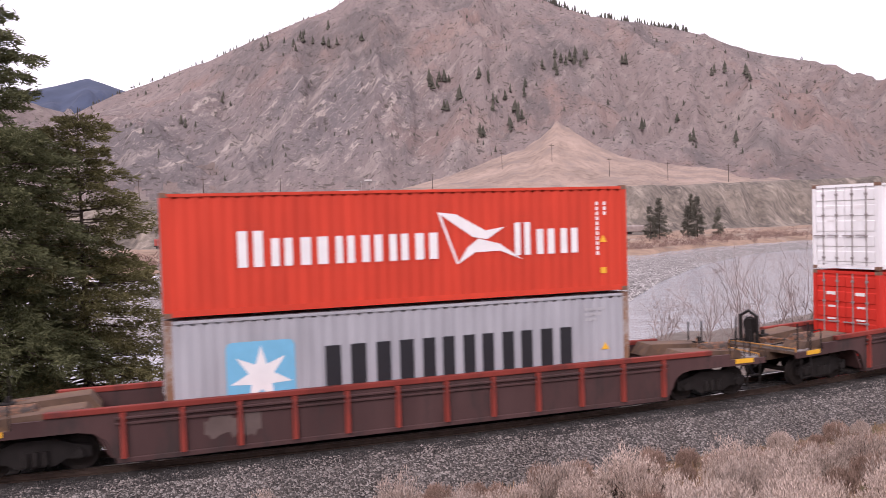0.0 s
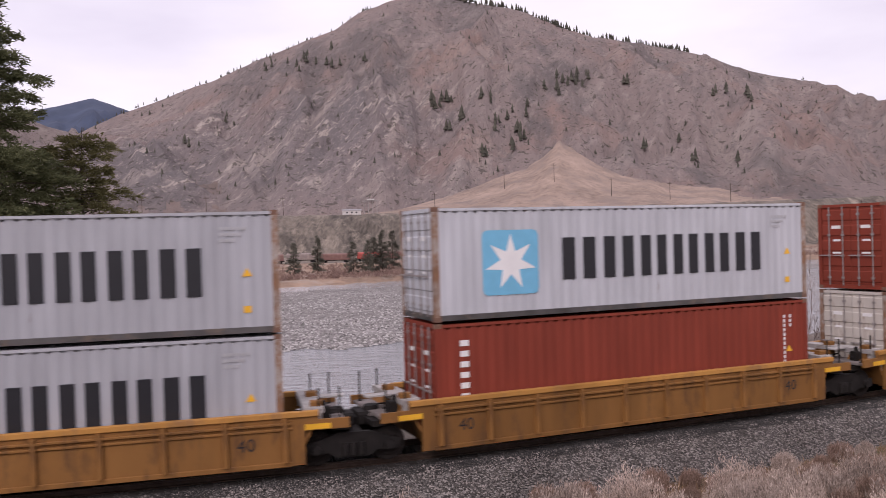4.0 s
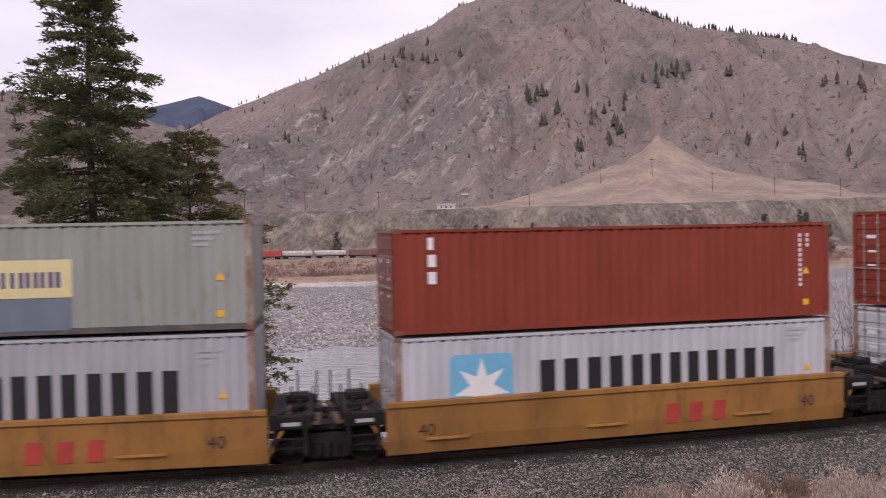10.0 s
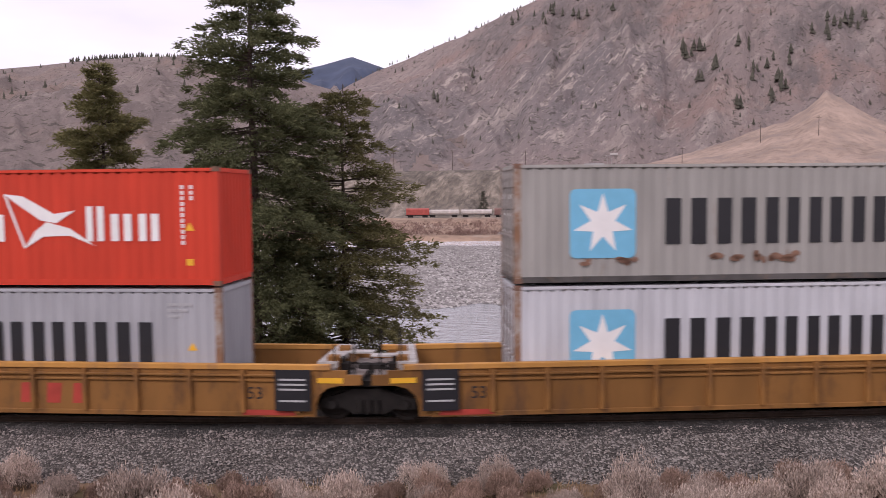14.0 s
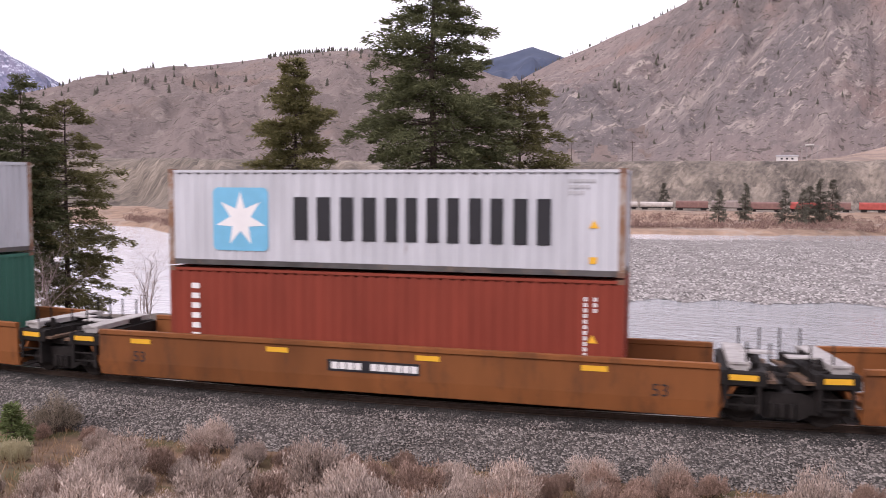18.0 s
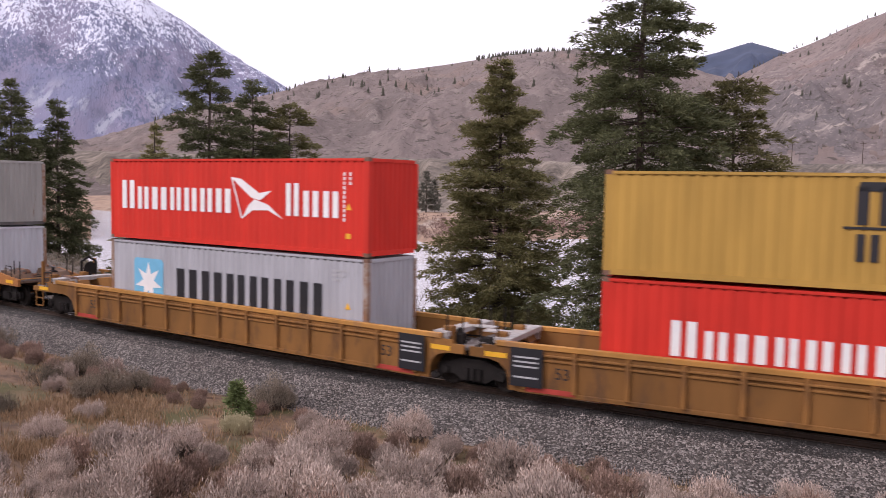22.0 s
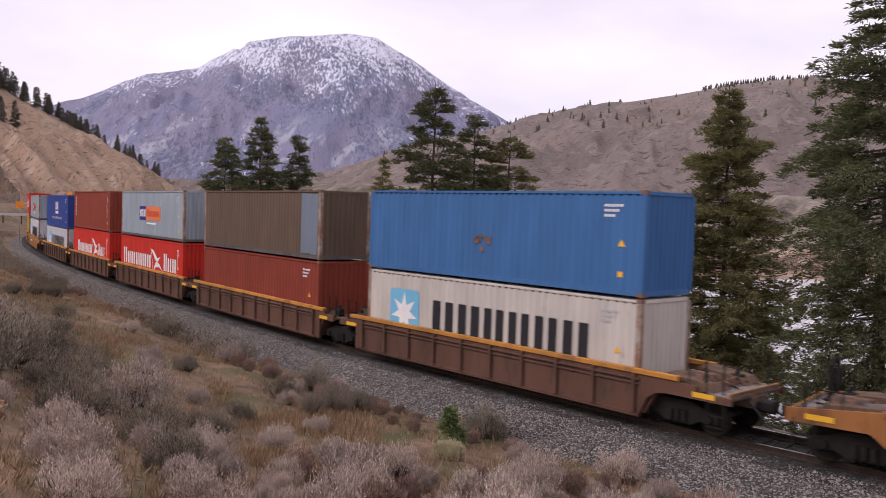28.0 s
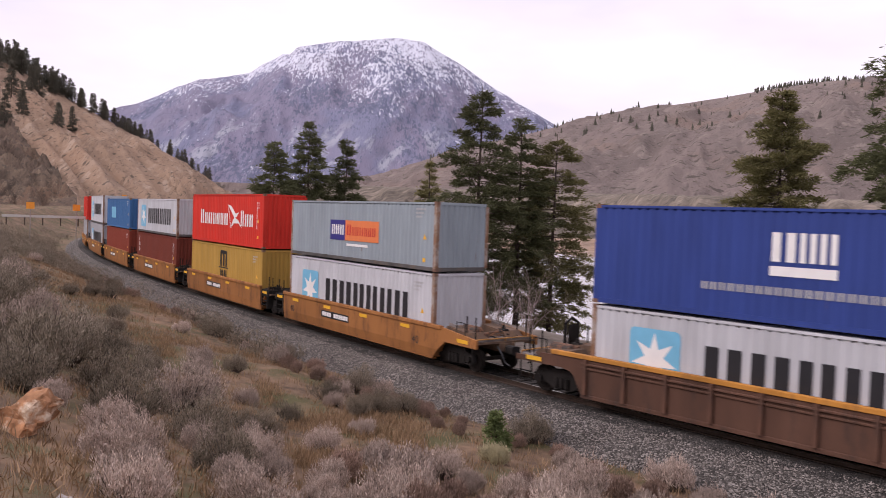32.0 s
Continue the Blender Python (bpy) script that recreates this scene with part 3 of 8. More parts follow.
# ---------------------------------------------------------------- river
def build_river():
    m = bpy.data.materials.new("river_water")
    m.use_nodes = True
    n, l = m.node_tree.nodes, m.node_tree.links
    b = n["Principled BSDF"]
    # upstream the base colour turns paler, to stand in for the sky's reflection
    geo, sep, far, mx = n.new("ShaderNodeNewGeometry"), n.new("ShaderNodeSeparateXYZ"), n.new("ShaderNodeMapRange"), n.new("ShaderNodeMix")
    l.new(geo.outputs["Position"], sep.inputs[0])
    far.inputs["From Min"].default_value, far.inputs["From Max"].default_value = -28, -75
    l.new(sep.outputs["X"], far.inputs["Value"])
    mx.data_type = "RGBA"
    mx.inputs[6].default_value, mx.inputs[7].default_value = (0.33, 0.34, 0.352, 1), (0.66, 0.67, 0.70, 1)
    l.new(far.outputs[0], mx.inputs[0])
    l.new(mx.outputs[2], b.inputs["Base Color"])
    b.inputs["Roughness"].default_value, b.inputs["IOR"].default_value = 0.10, 1.42
    tc, out = n.new("ShaderNodeTexCoord"), []
    for scale, stretch in ((0.8, (0.5, 1.1, 1)), (0.25, (0.45, 0.9, 1))):
        mp, rip = n.new("ShaderNodeMapping"), n.new("ShaderNodeTexNoise")
        mp.inputs["Scale"].default_value = stretch
        rip.inputs["Scale"].default_value, rip.inputs["Detail"].default_value, rip.inputs["Roughness"].default_value = scale, 5, 0.6
        l.new(tc.outputs["Object"], mp.inputs[0])
        l.new(mp.outputs[0], rip.inputs["Vector"])
        out.append(rip.outputs["Fac"])
    mul, bp = n.new("ShaderNodeMath"), n.new("ShaderNodeBump")
    mul.operation = "ADD"
    l.new(out[0], mul.inputs[0])
    l.new(out[1], mul.inputs[1])
    bp.inputs["Strength"].default_value, bp.inputs["Distance"].default_value = 1.0, 0.22
    l.new(mul.outputs[0], bp.inputs["Height"])
    l.new(bp.outputs[0], b.inputs["Normal"])
    g = Geo()
    az = np.radians(np.arange(-60, 110.1, 1.0))
    outer = np.interp(np.degrees(az), SHORE_A, SHORE_R) + 30
    for a, r1 in zip(az, outer):
        g.v += [(-30 * math.sin(a), 30 * math.cos(a), WATER), (-r1 * math.sin(a), r1 * math.cos(a), WATER)]
    for i in range(len(az) - 1):
        g.f.append((2 * i, 2 * i + 1, 2 * i + 3, 2 * i + 2))
        g.m.append(0)
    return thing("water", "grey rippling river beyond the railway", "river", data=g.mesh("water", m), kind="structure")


river = build_river()


def build_gravel_bar():
    """A low bar of cobbles in the river: its sheet, and the stones on it as one mass."""
    def limits(a):
        near = np.interp(a, (-24, -20, -16, -12, 1.7, 19, 30), (350, 310, 230, 148, 122, 116, 118)) + 3 * vnoise(a / 2.5, a * 0) + 1.2 * vnoise(a * 1.7, a * 0, 2)
        far = np.interp(a, SHORE_A, SHORE_R) - 26 + 6 * vnoise(a / 3.0, a * 0, 4)
        pinch = sstep(-25, -22, a) * (1 - sstep(23, 27, a))
        return near, near + (far - near) * pinch

    az = np.arange(-25, 27.01, 0.25)
    lo, hi = limits(az)
    g = Geo()
    ts = (0.0, 0.01, 0.03, 0.1, 0.2, 0.35, 0.5, 0.65, 0.8, 0.9, 0.96, 1.0)
    for a, r0, r1 in zip(np.radians(az), lo, hi):
        for t in ts:
            r = r0 + (r1 - r0) * t
            x, y = -r * math.sin(a), r * math.cos(a)
            g.v.append((x, y, WATER + (-0.2 if t in (0.0, 1.0) else 0.10 + 0.35 * math.sin(math.pi * t) + 0.1 * noise.noise((x / 14, y / 14, 0)))))
    n = len(ts)
    for i in range(len(az) - 1):
        for j in range(n - 1):
            g.f.append((i * n + j, i * n + j + 1, (i + 1) * n + j + 1, (i + 1) * n + j))
            g.m.append(0)
    m = mat("river_cobbles", (0.19, 0.175, 0.165), 0.9, 0, 0.55, 2.5, 0.2, 3, stain=(0.30, 0.28, 0.27), stain_at=0.58, stain_scale=0.12)
    bar = thing("gravel_bar", "pale grey bar of cobbles in the river", "gravel", data=g.mesh("gravel_bar", m, smooth=True), kind="structure")
    rng = np.random.default_rng(8)
    k = 38000
    a = rng.uniform(-24, 26, k)
    lo, hi = limits(a)
    t = rng.uniform(0.0, 1, k) ** 1.25
    r = lo + (hi - lo) * t
    ok = hi - lo > 3
    a, r, t = np.radians(a[ok]), r[ok], t[ok]
    x, y = -r * np.sin(a), r * np.cos(a)
    z = WATER + 0.10 + 0.35 * np.sin(math.pi * t)
    s = rng.uniform(0.12, 0.42, len(x)) * (1 - 0.25 * (r - 116) / 170)
    base = np.array([(1, 0, 0), (0.35, 0.9, 0), (-0.8, 0.55, 0), (-0.85, -0.5, 0), (0.3, -0.95, 0), (0.1, 0.05, 0.8), (-0.3, -0.1, 0.7)])
    tris = np.array([(0, 1, 5), (1, 2, 5), (2, 6, 5), (2, 3, 6), (3, 4, 6), (4, 5, 6), (4, 0, 5)])
    turn = rng.uniform(0, 6.28, len(x))
    c, q = np.cos(turn)[:, None], np.sin(turn)[:, None]
    bx, by = base[None, :, 0] * 1.25, base[None, :, 1] * 0.9
    v = np.stack([x[:, None] + (bx * c - by * q) * s[:, None], y[:, None] + (bx * q + by * c) * s[:, None], z[:, None] - 0.05 + base[None, :, 2] * s[:, None] * rng.uniform(0.5, 1.0, (len(x), 1))], -1).reshape(-1, 3)
    f = (tris[None] + 7 * np.arange(len(x))[:, None, None]).reshape(-1, 3)
    me = bpy.data.meshes.new("cobbles")
    me.from_pydata(v.tolist(), [], f.tolist())
    me.materials.append(leaf_mat("cobble_stone", (0.08, 0.073, 0.07), (0.40, 0.38, 0.365), 0.85))
    tagged(part("cobbles", me, bar, "grey and pale cobbles"), kind="stuff")


# ---------------------------------------------------------------- track bed, rails, ties
def ballast_mat(name, dark, gain=1.0):
    m = bpy.data.materials.new(name)
    m.use_nodes = True
    n, l = m.node_tree.nodes, m.node_tree.links
    b = n["Principled BSDF"]
    b.inputs["Roughness"].default_value = 0.9
    tc = n.new("ShaderNodeTexCoord")
    vo = n.new("ShaderNodeTexVoronoi")
    vo.inputs["Scale"].default_value = 24
    l.new(tc.outputs["Object"], vo.inputs["Vector"])
    sep = n.new("ShaderNodeSeparateColor")
    l.new(vo.outputs["Color"], sep.inputs[0])
    ramp = n.new("ShaderNodeValToRGB")
    e = ramp.color_ramp.elements
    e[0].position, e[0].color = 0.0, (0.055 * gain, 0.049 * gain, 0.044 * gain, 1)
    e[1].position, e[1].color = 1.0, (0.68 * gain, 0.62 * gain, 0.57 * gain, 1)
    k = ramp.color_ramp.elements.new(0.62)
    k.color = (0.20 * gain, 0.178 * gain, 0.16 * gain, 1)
    l.new(sep.outputs[0], ramp.inputs[0])
    nz, mx = n.new("ShaderNodeTexNoise"), n.new("ShaderNodeMix")
    nz.inputs["Scale"].default_value = 0.7
    l.new(tc.outputs["Object"], nz.inputs["Vector"])
    mx.data_type, mx.blend_type = "RGBA", "MULTIPLY"
    mx.inputs[0].default_value = dark
    l.new(ramp.outputs[0], mx.inputs[6])
    l.new(nz.outputs["Fac"], mx.inputs[7])
    l.new(mx.outputs[2], b.inputs["Base Color"])
    bp = n.new("ShaderNodeBump")
    bp.inputs["Distance"].default_value, bp.inputs["Strength"].default_value = 0.05, 1.0
    l.new(vo.outputs["Distance"], bp.inputs["Height"])
    bp.invert = True
    l.new(bp.outputs[0], b.inputs["Normal"])
    return m


# Stone under the train: oil-stained, its colour lowered further for the shade there
M_BALLAST, M_OILY_SHADE = ballast_mat("crushed_stone", 0.5, 0.65), ballast_mat("oily_shaded_stone", 1.0, 0.33)


def build_track():
    prof = [(-4.3, -1.15), (-3.2, -0.72), (-1.9, -0.27), (-1.3, -0.2), (0, -0.2), (1.3, -0.165), (1.9, -0.20), (2.5, -0.46), (3.1, -0.74), (3.7, -0.95), (4.6, -1.2)]
    ss = np.concatenate([np.arange(-70, 130, 0.35), np.arange(130, 700, 4.0)])
    sx, sy, sh = np.interp(ss, LINE_S, LINE_X), np.interp(ss, LINE_S, LINE_Y), np.interp(ss, LINE_S, LINE_H)
    g = Geo()
    n = len(prof)
    for i, (x, y, h) in enumerate(zip(sx, sy, sh)):
        for j, (o, z) in enumerate(prof):
            lump = 0.05 * noise.noise((x * 1.3, y * 1.3, o)) + 0.03 * noise.noise((x * 4, y * 4, o * 3)) if o not in (0, 1.3, -1.3) else 0
            oo = o + (0.25 * noise.noise((x * 0.6, y * 0.6, j)) if abs(o) > 2.2 else 0)
            g.v.append((x + oo * math.sin(h), y - oo * math.cos(h), z + lump))
    for i in range(len(ss) - 1):
        for j in range(n - 1):
            g.f.append((i * n + j, i * n + j + 1, (i + 1) * n + j + 1, (i + 1) * n + j))
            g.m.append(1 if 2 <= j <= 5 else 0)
    bed = thing("track_bed", "grey crushed stone ballast of the railway", "ballast", data=g.mesh("ballast", M_BALLAST, M_OILY_SHADE, smooth=True), kind="structure")
    for side in (-0.755, 0.755):
        rail = Geo()
        rp = [(-0.07, -0.17), (0.07, -0.17), (0.07, -0.15), (0.012, -0.13), (0.012, -0.045), (0.036, -0.035), (0.036, 0), (-0.036, 0), (-0.036, -0.035), (-0.012, -0.045), (-0.012, -0.13), (-0.07, -0.15)]
        m = len(rp)
        rs = np.concatenate([np.arange(-70, 130, 2.0), np.arange(130, 700, 8.0)])
        for s in rs:
            x, y, h = line_at(s)
            rail.v += [(x + (side + o) * math.sin(h), y - (side + o) * math.cos(h), z) for o, z in rp]
        for i in range(len(rs) - 1):
            for j in range(m):
                rail.f.append((i * m + j, i * m + (j + 1) % m, (i + 1) * m + (j + 1) % m, (i + 1) * m + j))
                rail.m.append(1 if j == 6 else 0)
        part("rail", rail.mesh("rail", M_RAIL, M_RAIL_TOP), bed, "brown steel rail with a worn top")
    tie = Geo().bev(-0.11, 0.11, -1.29, 1.29, -0.37, -0.168, 0.012).mesh("tie", M_TIE)
    for k in range(240):
        x, y, h = line_at(-48 + k * 0.55)
        part("tie", tie, bed, m=pose(x, y, 0, 0, 0, math.degrees(h)))
    return bed


track_bed = build_track()


def loose_stones():
    """Broken stones lying over the near shoulder of the track bed, as one mass."""
    rng = np.random.default_rng(31)
    n = 62000
    s, o = rng.uniform(-42, 66, n), 1.35 + 2.9 * rng.random(n) ** 1.1
    h = np.interp(s, LINE_S, LINE_H)
    x, y = np.interp(s, LINE_S, LINE_X) + o * np.sin(h), np.interp(s, LINE_S, LINE_Y) - o * np.cos(h)
    z = np.interp(o, (1.3, 1.9, 2.5, 3.1, 3.7, 4.6), (-0.165, -0.20, -0.46, -0.72, -0.88, -0.92))
    size = rng.uniform(0.017, 0.040, n) * np.where(rng.random(n) < 0.04, 1.7, 1.0)
    base = np.array([(1, 0.1, 0), (0.2, 0.9, 0.1), (-0.9, 0.4, 0), (-0.5, -0.8, 0.05), (0.6, -0.7, 0), (0.15, 0.1, 0.85)])
    tris = np.array([(0, 1, 5), (1, 2, 5), (2, 3, 5), (3, 4, 5), (4, 0, 5)])
    turn = rng.uniform(0, 6.28, n)
    c, q = np.cos(turn)[:, None], np.sin(turn)[:, None]
    tall = rng.uniform(0.5, 1.2, (n, 1))
    jit = 1 + rng.uniform(-0.3, 0.3, (n, 6))
    bx, by = base[None, :, 0] * jit, base[None, :, 1] * jit[:, ::-1]
    k = size[:, None]
    v = np.stack([x[:, None] + (bx * c - by * q) * k, y[:, None] + (bx * q + by * c) * k, z[:, None] - 0.012 + base[None, :, 2] * k * tall], -1).reshape(-1, 3)
    f = (tris[None] + 6 * np.arange(n)[:, None, None]).reshape(-1, 3)
    me = bpy.data.meshes.new("stones")
    me.from_pydata(v.tolist(), [], f.tolist())
    me.materials.append(leaf_mat("broken_stone", (0.06, 0.053, 0.049), (0.25, 0.222, 0.203), 0.85))
    tagged(part("stones", me, track_bed, "loose grey broken stones"), kind="stuff")

# ---------------------------------------------------------------- containers
BOX_L, BOX_W = 12.192, 2.438
TALL, LOWER = 2.896, 2.591


def corrugated(length, z0, z1, pitch=0.28, depth=0.022):
    """A panel of pressed steel along x; its face lies at y = 0 and its folds go inwards (+y)."""
    g = Geo()
    n = max(3, round(length / pitch))
    p = length / n
    xs = []
    for i in range(n):
        a = -length / 2 + i * p
        xs += [(a, 0), (a + p * 0.30, 0), (a + p * 0.50, depth), (a + p * 0.80, depth)]
    xs.append((length / 2, 0))
    shade_pocket = 0.05 if depth < 0.04 else 0.0
    for x, y in xs:
        g.v += [(x, y, z0), (x, y, z1)]
    for i in range(len(xs) - 1):
        if shade_pocket and i % 4 == 2:
            # pocket added atop the fold, so a shadow dash shows under the top rail
            (xa, ya), (xb, _) = xs[i], xs[i + 1]
            zs, yd = z1 - shade_pocket, ya + 0.09
            g.add([(xa, ya, z0), (xb, ya, z0), (xb, ya, zs), (xa, ya, zs), (xa, ya, z1), (xb, ya, z1), (xa, yd, zs), (xb, yd, zs), (xb, yd, z1), (xa, yd, z1)],
                  [(0, 1, 2, 3), (3, 2, 7, 6), (6, 7, 8, 9), (9, 8, 5, 4), (3, 6, 9, 4), (2, 5, 8, 7)])
            continue
        g.f.append((2 * i, 2 * i + 2, 2 * i + 3, 2 * i + 1))
        g.m.append(0)
    return g.weld()


def castings(BOX_H):
    return Geo().box(-0.003, 0.181, -0.003, 0.165, 0, 0.118)


def posts(BOX_H):
    return Geo().box(0, 0.16, 0, 0.14, 0.118, BOX_H - 0.118)


def roof(BOX_H):
    g = Geo()
    n = 42
    p = (BOX_L - 0.3) / n
    for i in range(n + 1):
        for k, dz in ((0.0, 0.0), (0.4, 0.0), (0.5, 0.018), (0.9, 0.018)):
            x = -BOX_L / 2 + 0.15 + min(i + k, n) * p
            g.v += [(x, -BOX_W / 2 + 0.06, BOX_H - 0.045 + dz), (x, BOX_W / 2 - 0.06, BOX_H - 0.045 + dz)]
    for i in range(len(g.v) // 2 - 1):
        g.f.append((2 * i, 2 * i + 1, 2 * i + 3, 2 * i + 2))
        g.m.append(0)
    return g


def rails_top(BOX_H):
    g = Geo()
    for y in (-BOX_W / 2 - 0.012, BOX_W / 2 - 0.07):
        g.box(-BOX_L / 2 + 0.17, BOX_L / 2 - 0.17, y, y + 0.082, BOX_H - 0.10, BOX_H - 0.03)
    for x in (-BOX_L / 2, BOX_L / 2 - 0.08):
        g.box(x, x + 0.08, -BOX_W / 2 + 0.15, BOX_W / 2 - 0.15, BOX_H - 0.12, BOX_H - 0.02)
    return g


def rails_bottom(BOX_H):
    g = Geo()
    for y in (-BOX_W / 2, BOX_W / 2 - 0.06):
        g.box(-BOX_L / 2 + 0.17, BOX_L / 2 - 0.17, y, y + 0.06, 0.02, 0.16)
    for x in (-BOX_L / 2, BOX_L / 2 - 0.10):
        g.box(x, x + 0.10, -BOX_W / 2 + 0.15, BOX_W / 2 - 0.15, 0.02, 0.16)
    g.box(-BOX_L / 2 + 0.1, BOX_L / 2 - 0.1, -BOX_W / 2 + 0.06, BOX_W / 2 - 0.06, 0.10, 0.14)
    return g


def door_leaf(BOX_H):
    """One leaf of the doors, five pressed panels, in the plane x = 0, from y = 0 to 1.05."""
    h0, h1, n = 0.17, BOX_H - 0.13, 5
    prof = [(0.0, h0), (-0.03, h0)]
    for i in range(n):
        a, b = h0 + (h1 - h0) * i / n, h0 + (h1 - h0) * (i + 1) / n
        prof += [(-0.03, a + 0.07), (-0.055, a + 0.10), (-0.055, b - 0.10), (-0.03, b - 0.07)]
    prof += [(-0.03, h1), (0.0, h1)]
    g = Geo()
    return g.prism(prof, 0.0, 1.05)


def lock_bar(BOX_H):
    g = Geo().tube((0, 0, 0.12), (0, 0, BOX_H - 0.1), 0.021, n=6)
    for z in (0.35, 1.1, 1.8, 2.5):
        g.box(-0.03, 0.035, -0.045, 0.045, z, z + 0.07)
    g.box(-0.05, -0.02, -0.02, 0.34, 1.12, 1.16)
    return g


GEO = {}
for _h in (TALL, LOWER):
    GEO[_h] = {"side": corrugated(BOX_L - 0.32, 0.16, _h - 0.10, 0.28, 0.019), "end": corrugated(BOX_W - 0.30, 0.16, _h - 0.12, 0.25, 0.045), "post": posts(_h), "cast": castings(_h),
               "roof": roof(_h), "top": rails_top(_h), "bottom": rails_bottom(_h), "leaf": door_leaf(_h), "bar": lock_bar(_h)}
MESHES = {}


def shared(key, h, m):
    """One mesh for each shape, height and paint."""
    if (key, h, m.name) not in MESHES:
        MESHES[key, h, m.name] = GEO[h][key].mesh(key, m)
    return MESHES[key, h, m.name]


def paint(name, c, rust=0.66, rough=0.55, var=0.12):
    return mat(name, c, rough + 0.1, 0.0, var + 0.04, 1.6, 0.0, stain=(0.17, 0.085, 0.045), stain_at=rust - 0.01, stain_scale=2.4, stretch=(1, 1, 0.2), rand=0.05, spec=0.25)


PAINT = {
    "red": paint("signal_red_paint", (0.58, 0.033, 0.019), 0.78),
    "orange_red": paint("orange_red_paint", (0.57, 0.052, 0.025), 0.78),
    "brown": paint("oxide_brown_paint", (0.225, 0.042, 0.024), 0.76),
    "dark_brown": paint("dark_oxide_paint", (0.165, 0.035, 0.022), 0.76),
    "grey": paint("pale_grey_paint", (0.37, 0.375, 0.40), 0.73),
    "light": paint("light_grey_paint", (0.50, 0.51, 0.54), 0.71),
    "cream": paint("aged_cream_paint", (0.52, 0.48, 0.43), 0.66),
    "beige": paint("grey_beige_paint", (0.33, 0.32, 0.30), 0.68),
    "white": paint("reefer_white_paint", (0.80, 0.80, 0.80), 0.76),
    "pale_blue": paint("faded_blue_grey_paint", (0.27, 0.32, 0.355), 0.69),
    "pale_green": paint("faded_green_grey_paint", (0.30, 0.32, 0.29), 0.65),
    "steel_blue": paint("steel_blue_paint", (0.15, 0.18, 0.225), 0.76),
    "navy": paint("navy_paint", (0.022, 0.032, 0.13), 0.78),
    "blue": paint("royal_blue_paint", (0.028, 0.055, 0.23), 0.74),
    "mid_blue": paint("mid_blue_paint", (0.04, 0.13, 0.30), 0.74),
    "teal": paint("dark_teal_paint", (0.02, 0.073, 0.122), 0.78),
    "green": paint("bottle_green_paint", (0.04, 0.135, 0.10), 0.75),
    "ochre": paint("ochre_yellow_paint", (0.42, 0.25, 0.055), 0.72),
    "olive": paint("dull_olive_brown_paint", (0.115, 0.08, 0.055), 0.62),
}
_rusty = mat("rust_stained_post_paint", (0.235, 0.125, 0.072), 0.75, 0, 0.4, 2, stain=(0.40, 0.37, 0.34), stain_at=0.50, stain_scale=1.2)
POST = {k: _rusty for k in ("light", "grey", "beige", "cream", "pale_blue", "pale_green", "olive")}
# Bottom-rail paint, darkened to hold the seam's shade, with brown stains
M_RAIL_SHADE = mat("shaded_rail_paint", (0.075, 0.07, 0.068), 0.75, 0, 0.4, 2, stain=(0.16, 0.12, 0.09), stain_at=0.58, stain_scale=1.5)
M_CAST = mat("rusty_casting", (0.20, 0.11, 0.075), 0.75, 0.1, 0.4, 6)
M_DARK_GREEN = mat("dark_green_paint", (0.022, 0.062, 0.05), 0.65, 0, 0.2, 2)
M_TEAL_PATCH = mat("faded_teal_paint", (0.045, 0.11, 0.15), 0.6, 0, 0.3, 2)
M_BLACK = mat("black_marking", (0.018, 0.018, 0.022), 0.5, 0, 0.1, 3)
M_WHITE = mat("white_marking", (0.78, 0.77, 0.76), 0.5, 0, 0.06, 3)
M_SKY = mat("light_blue_marking", (0.16, 0.46, 0.66), 0.5, 0, 0.08, 3)
M_INDIGO = mat("indigo_marking", (0.035, 0.03, 0.20), 0.5, 0, 0.08, 3)
M_ORANGE = mat("orange_marking", (0.72, 0.20, 0.07), 0.5, 0, 0.08, 3)
M_PINK = mat("faded_pink_marking", (0.72, 0.30, 0.25), 0.5, 0, 0.08, 3)
M_PALEY = mat("pale_yellow_marking", (0.66, 0.58, 0.30), 0.5, 0, 0.08, 3)
M_YEL = mat("yellow_marking", (0.78, 0.42, 0.03), 0.5, 0, 0.1, 3)
M_REDM = mat("red_marking", (0.55, 0.04, 0.03), 0.5, 0, 0.1, 3)
M_GREYM = mat("grey_marking", (0.42, 0.42, 0.43), 0.5, 0, 0.1, 3)


def flat(g, pts, y=-0.004):
    """A flat painted shape of (x, z) on the near side."""
    return g.add([(x, y, z) for x, z in pts], [tuple(range(len(pts)))])


def word(g, x, z, widths, h, gap, slant=0.0, caps=True):
    """Plain upright bars in place of characters, one face each."""
    for i, wd in enumerate(widths):
        hh = h * (0.78 if caps and i else 1.0)
        # two plain bars for a wide one, else one
        for a, b in ((0.05, 0.39), (0.61, 0.95)) if wd > 0.62 * max(widths) else ((0.2, 0.8),):
            flat(g, [(x + k * wd + slant * hh * q, z + hh * q) for k, q in ((a, 0), (b, 0), (b, 1), (a, 1))])
        x += wd + gap
    return x


def star(g, cx, cz, r):
    pts = []
    for i in range(14):
        a = math.pi / 2 + i * math.pi / 7
        rr = r if i % 2 == 0 else r * 0.42
        pts.append((cx + rr * math.cos(a), cz + rr * math.sin(a)))
    flat(g, pts, -0.010)


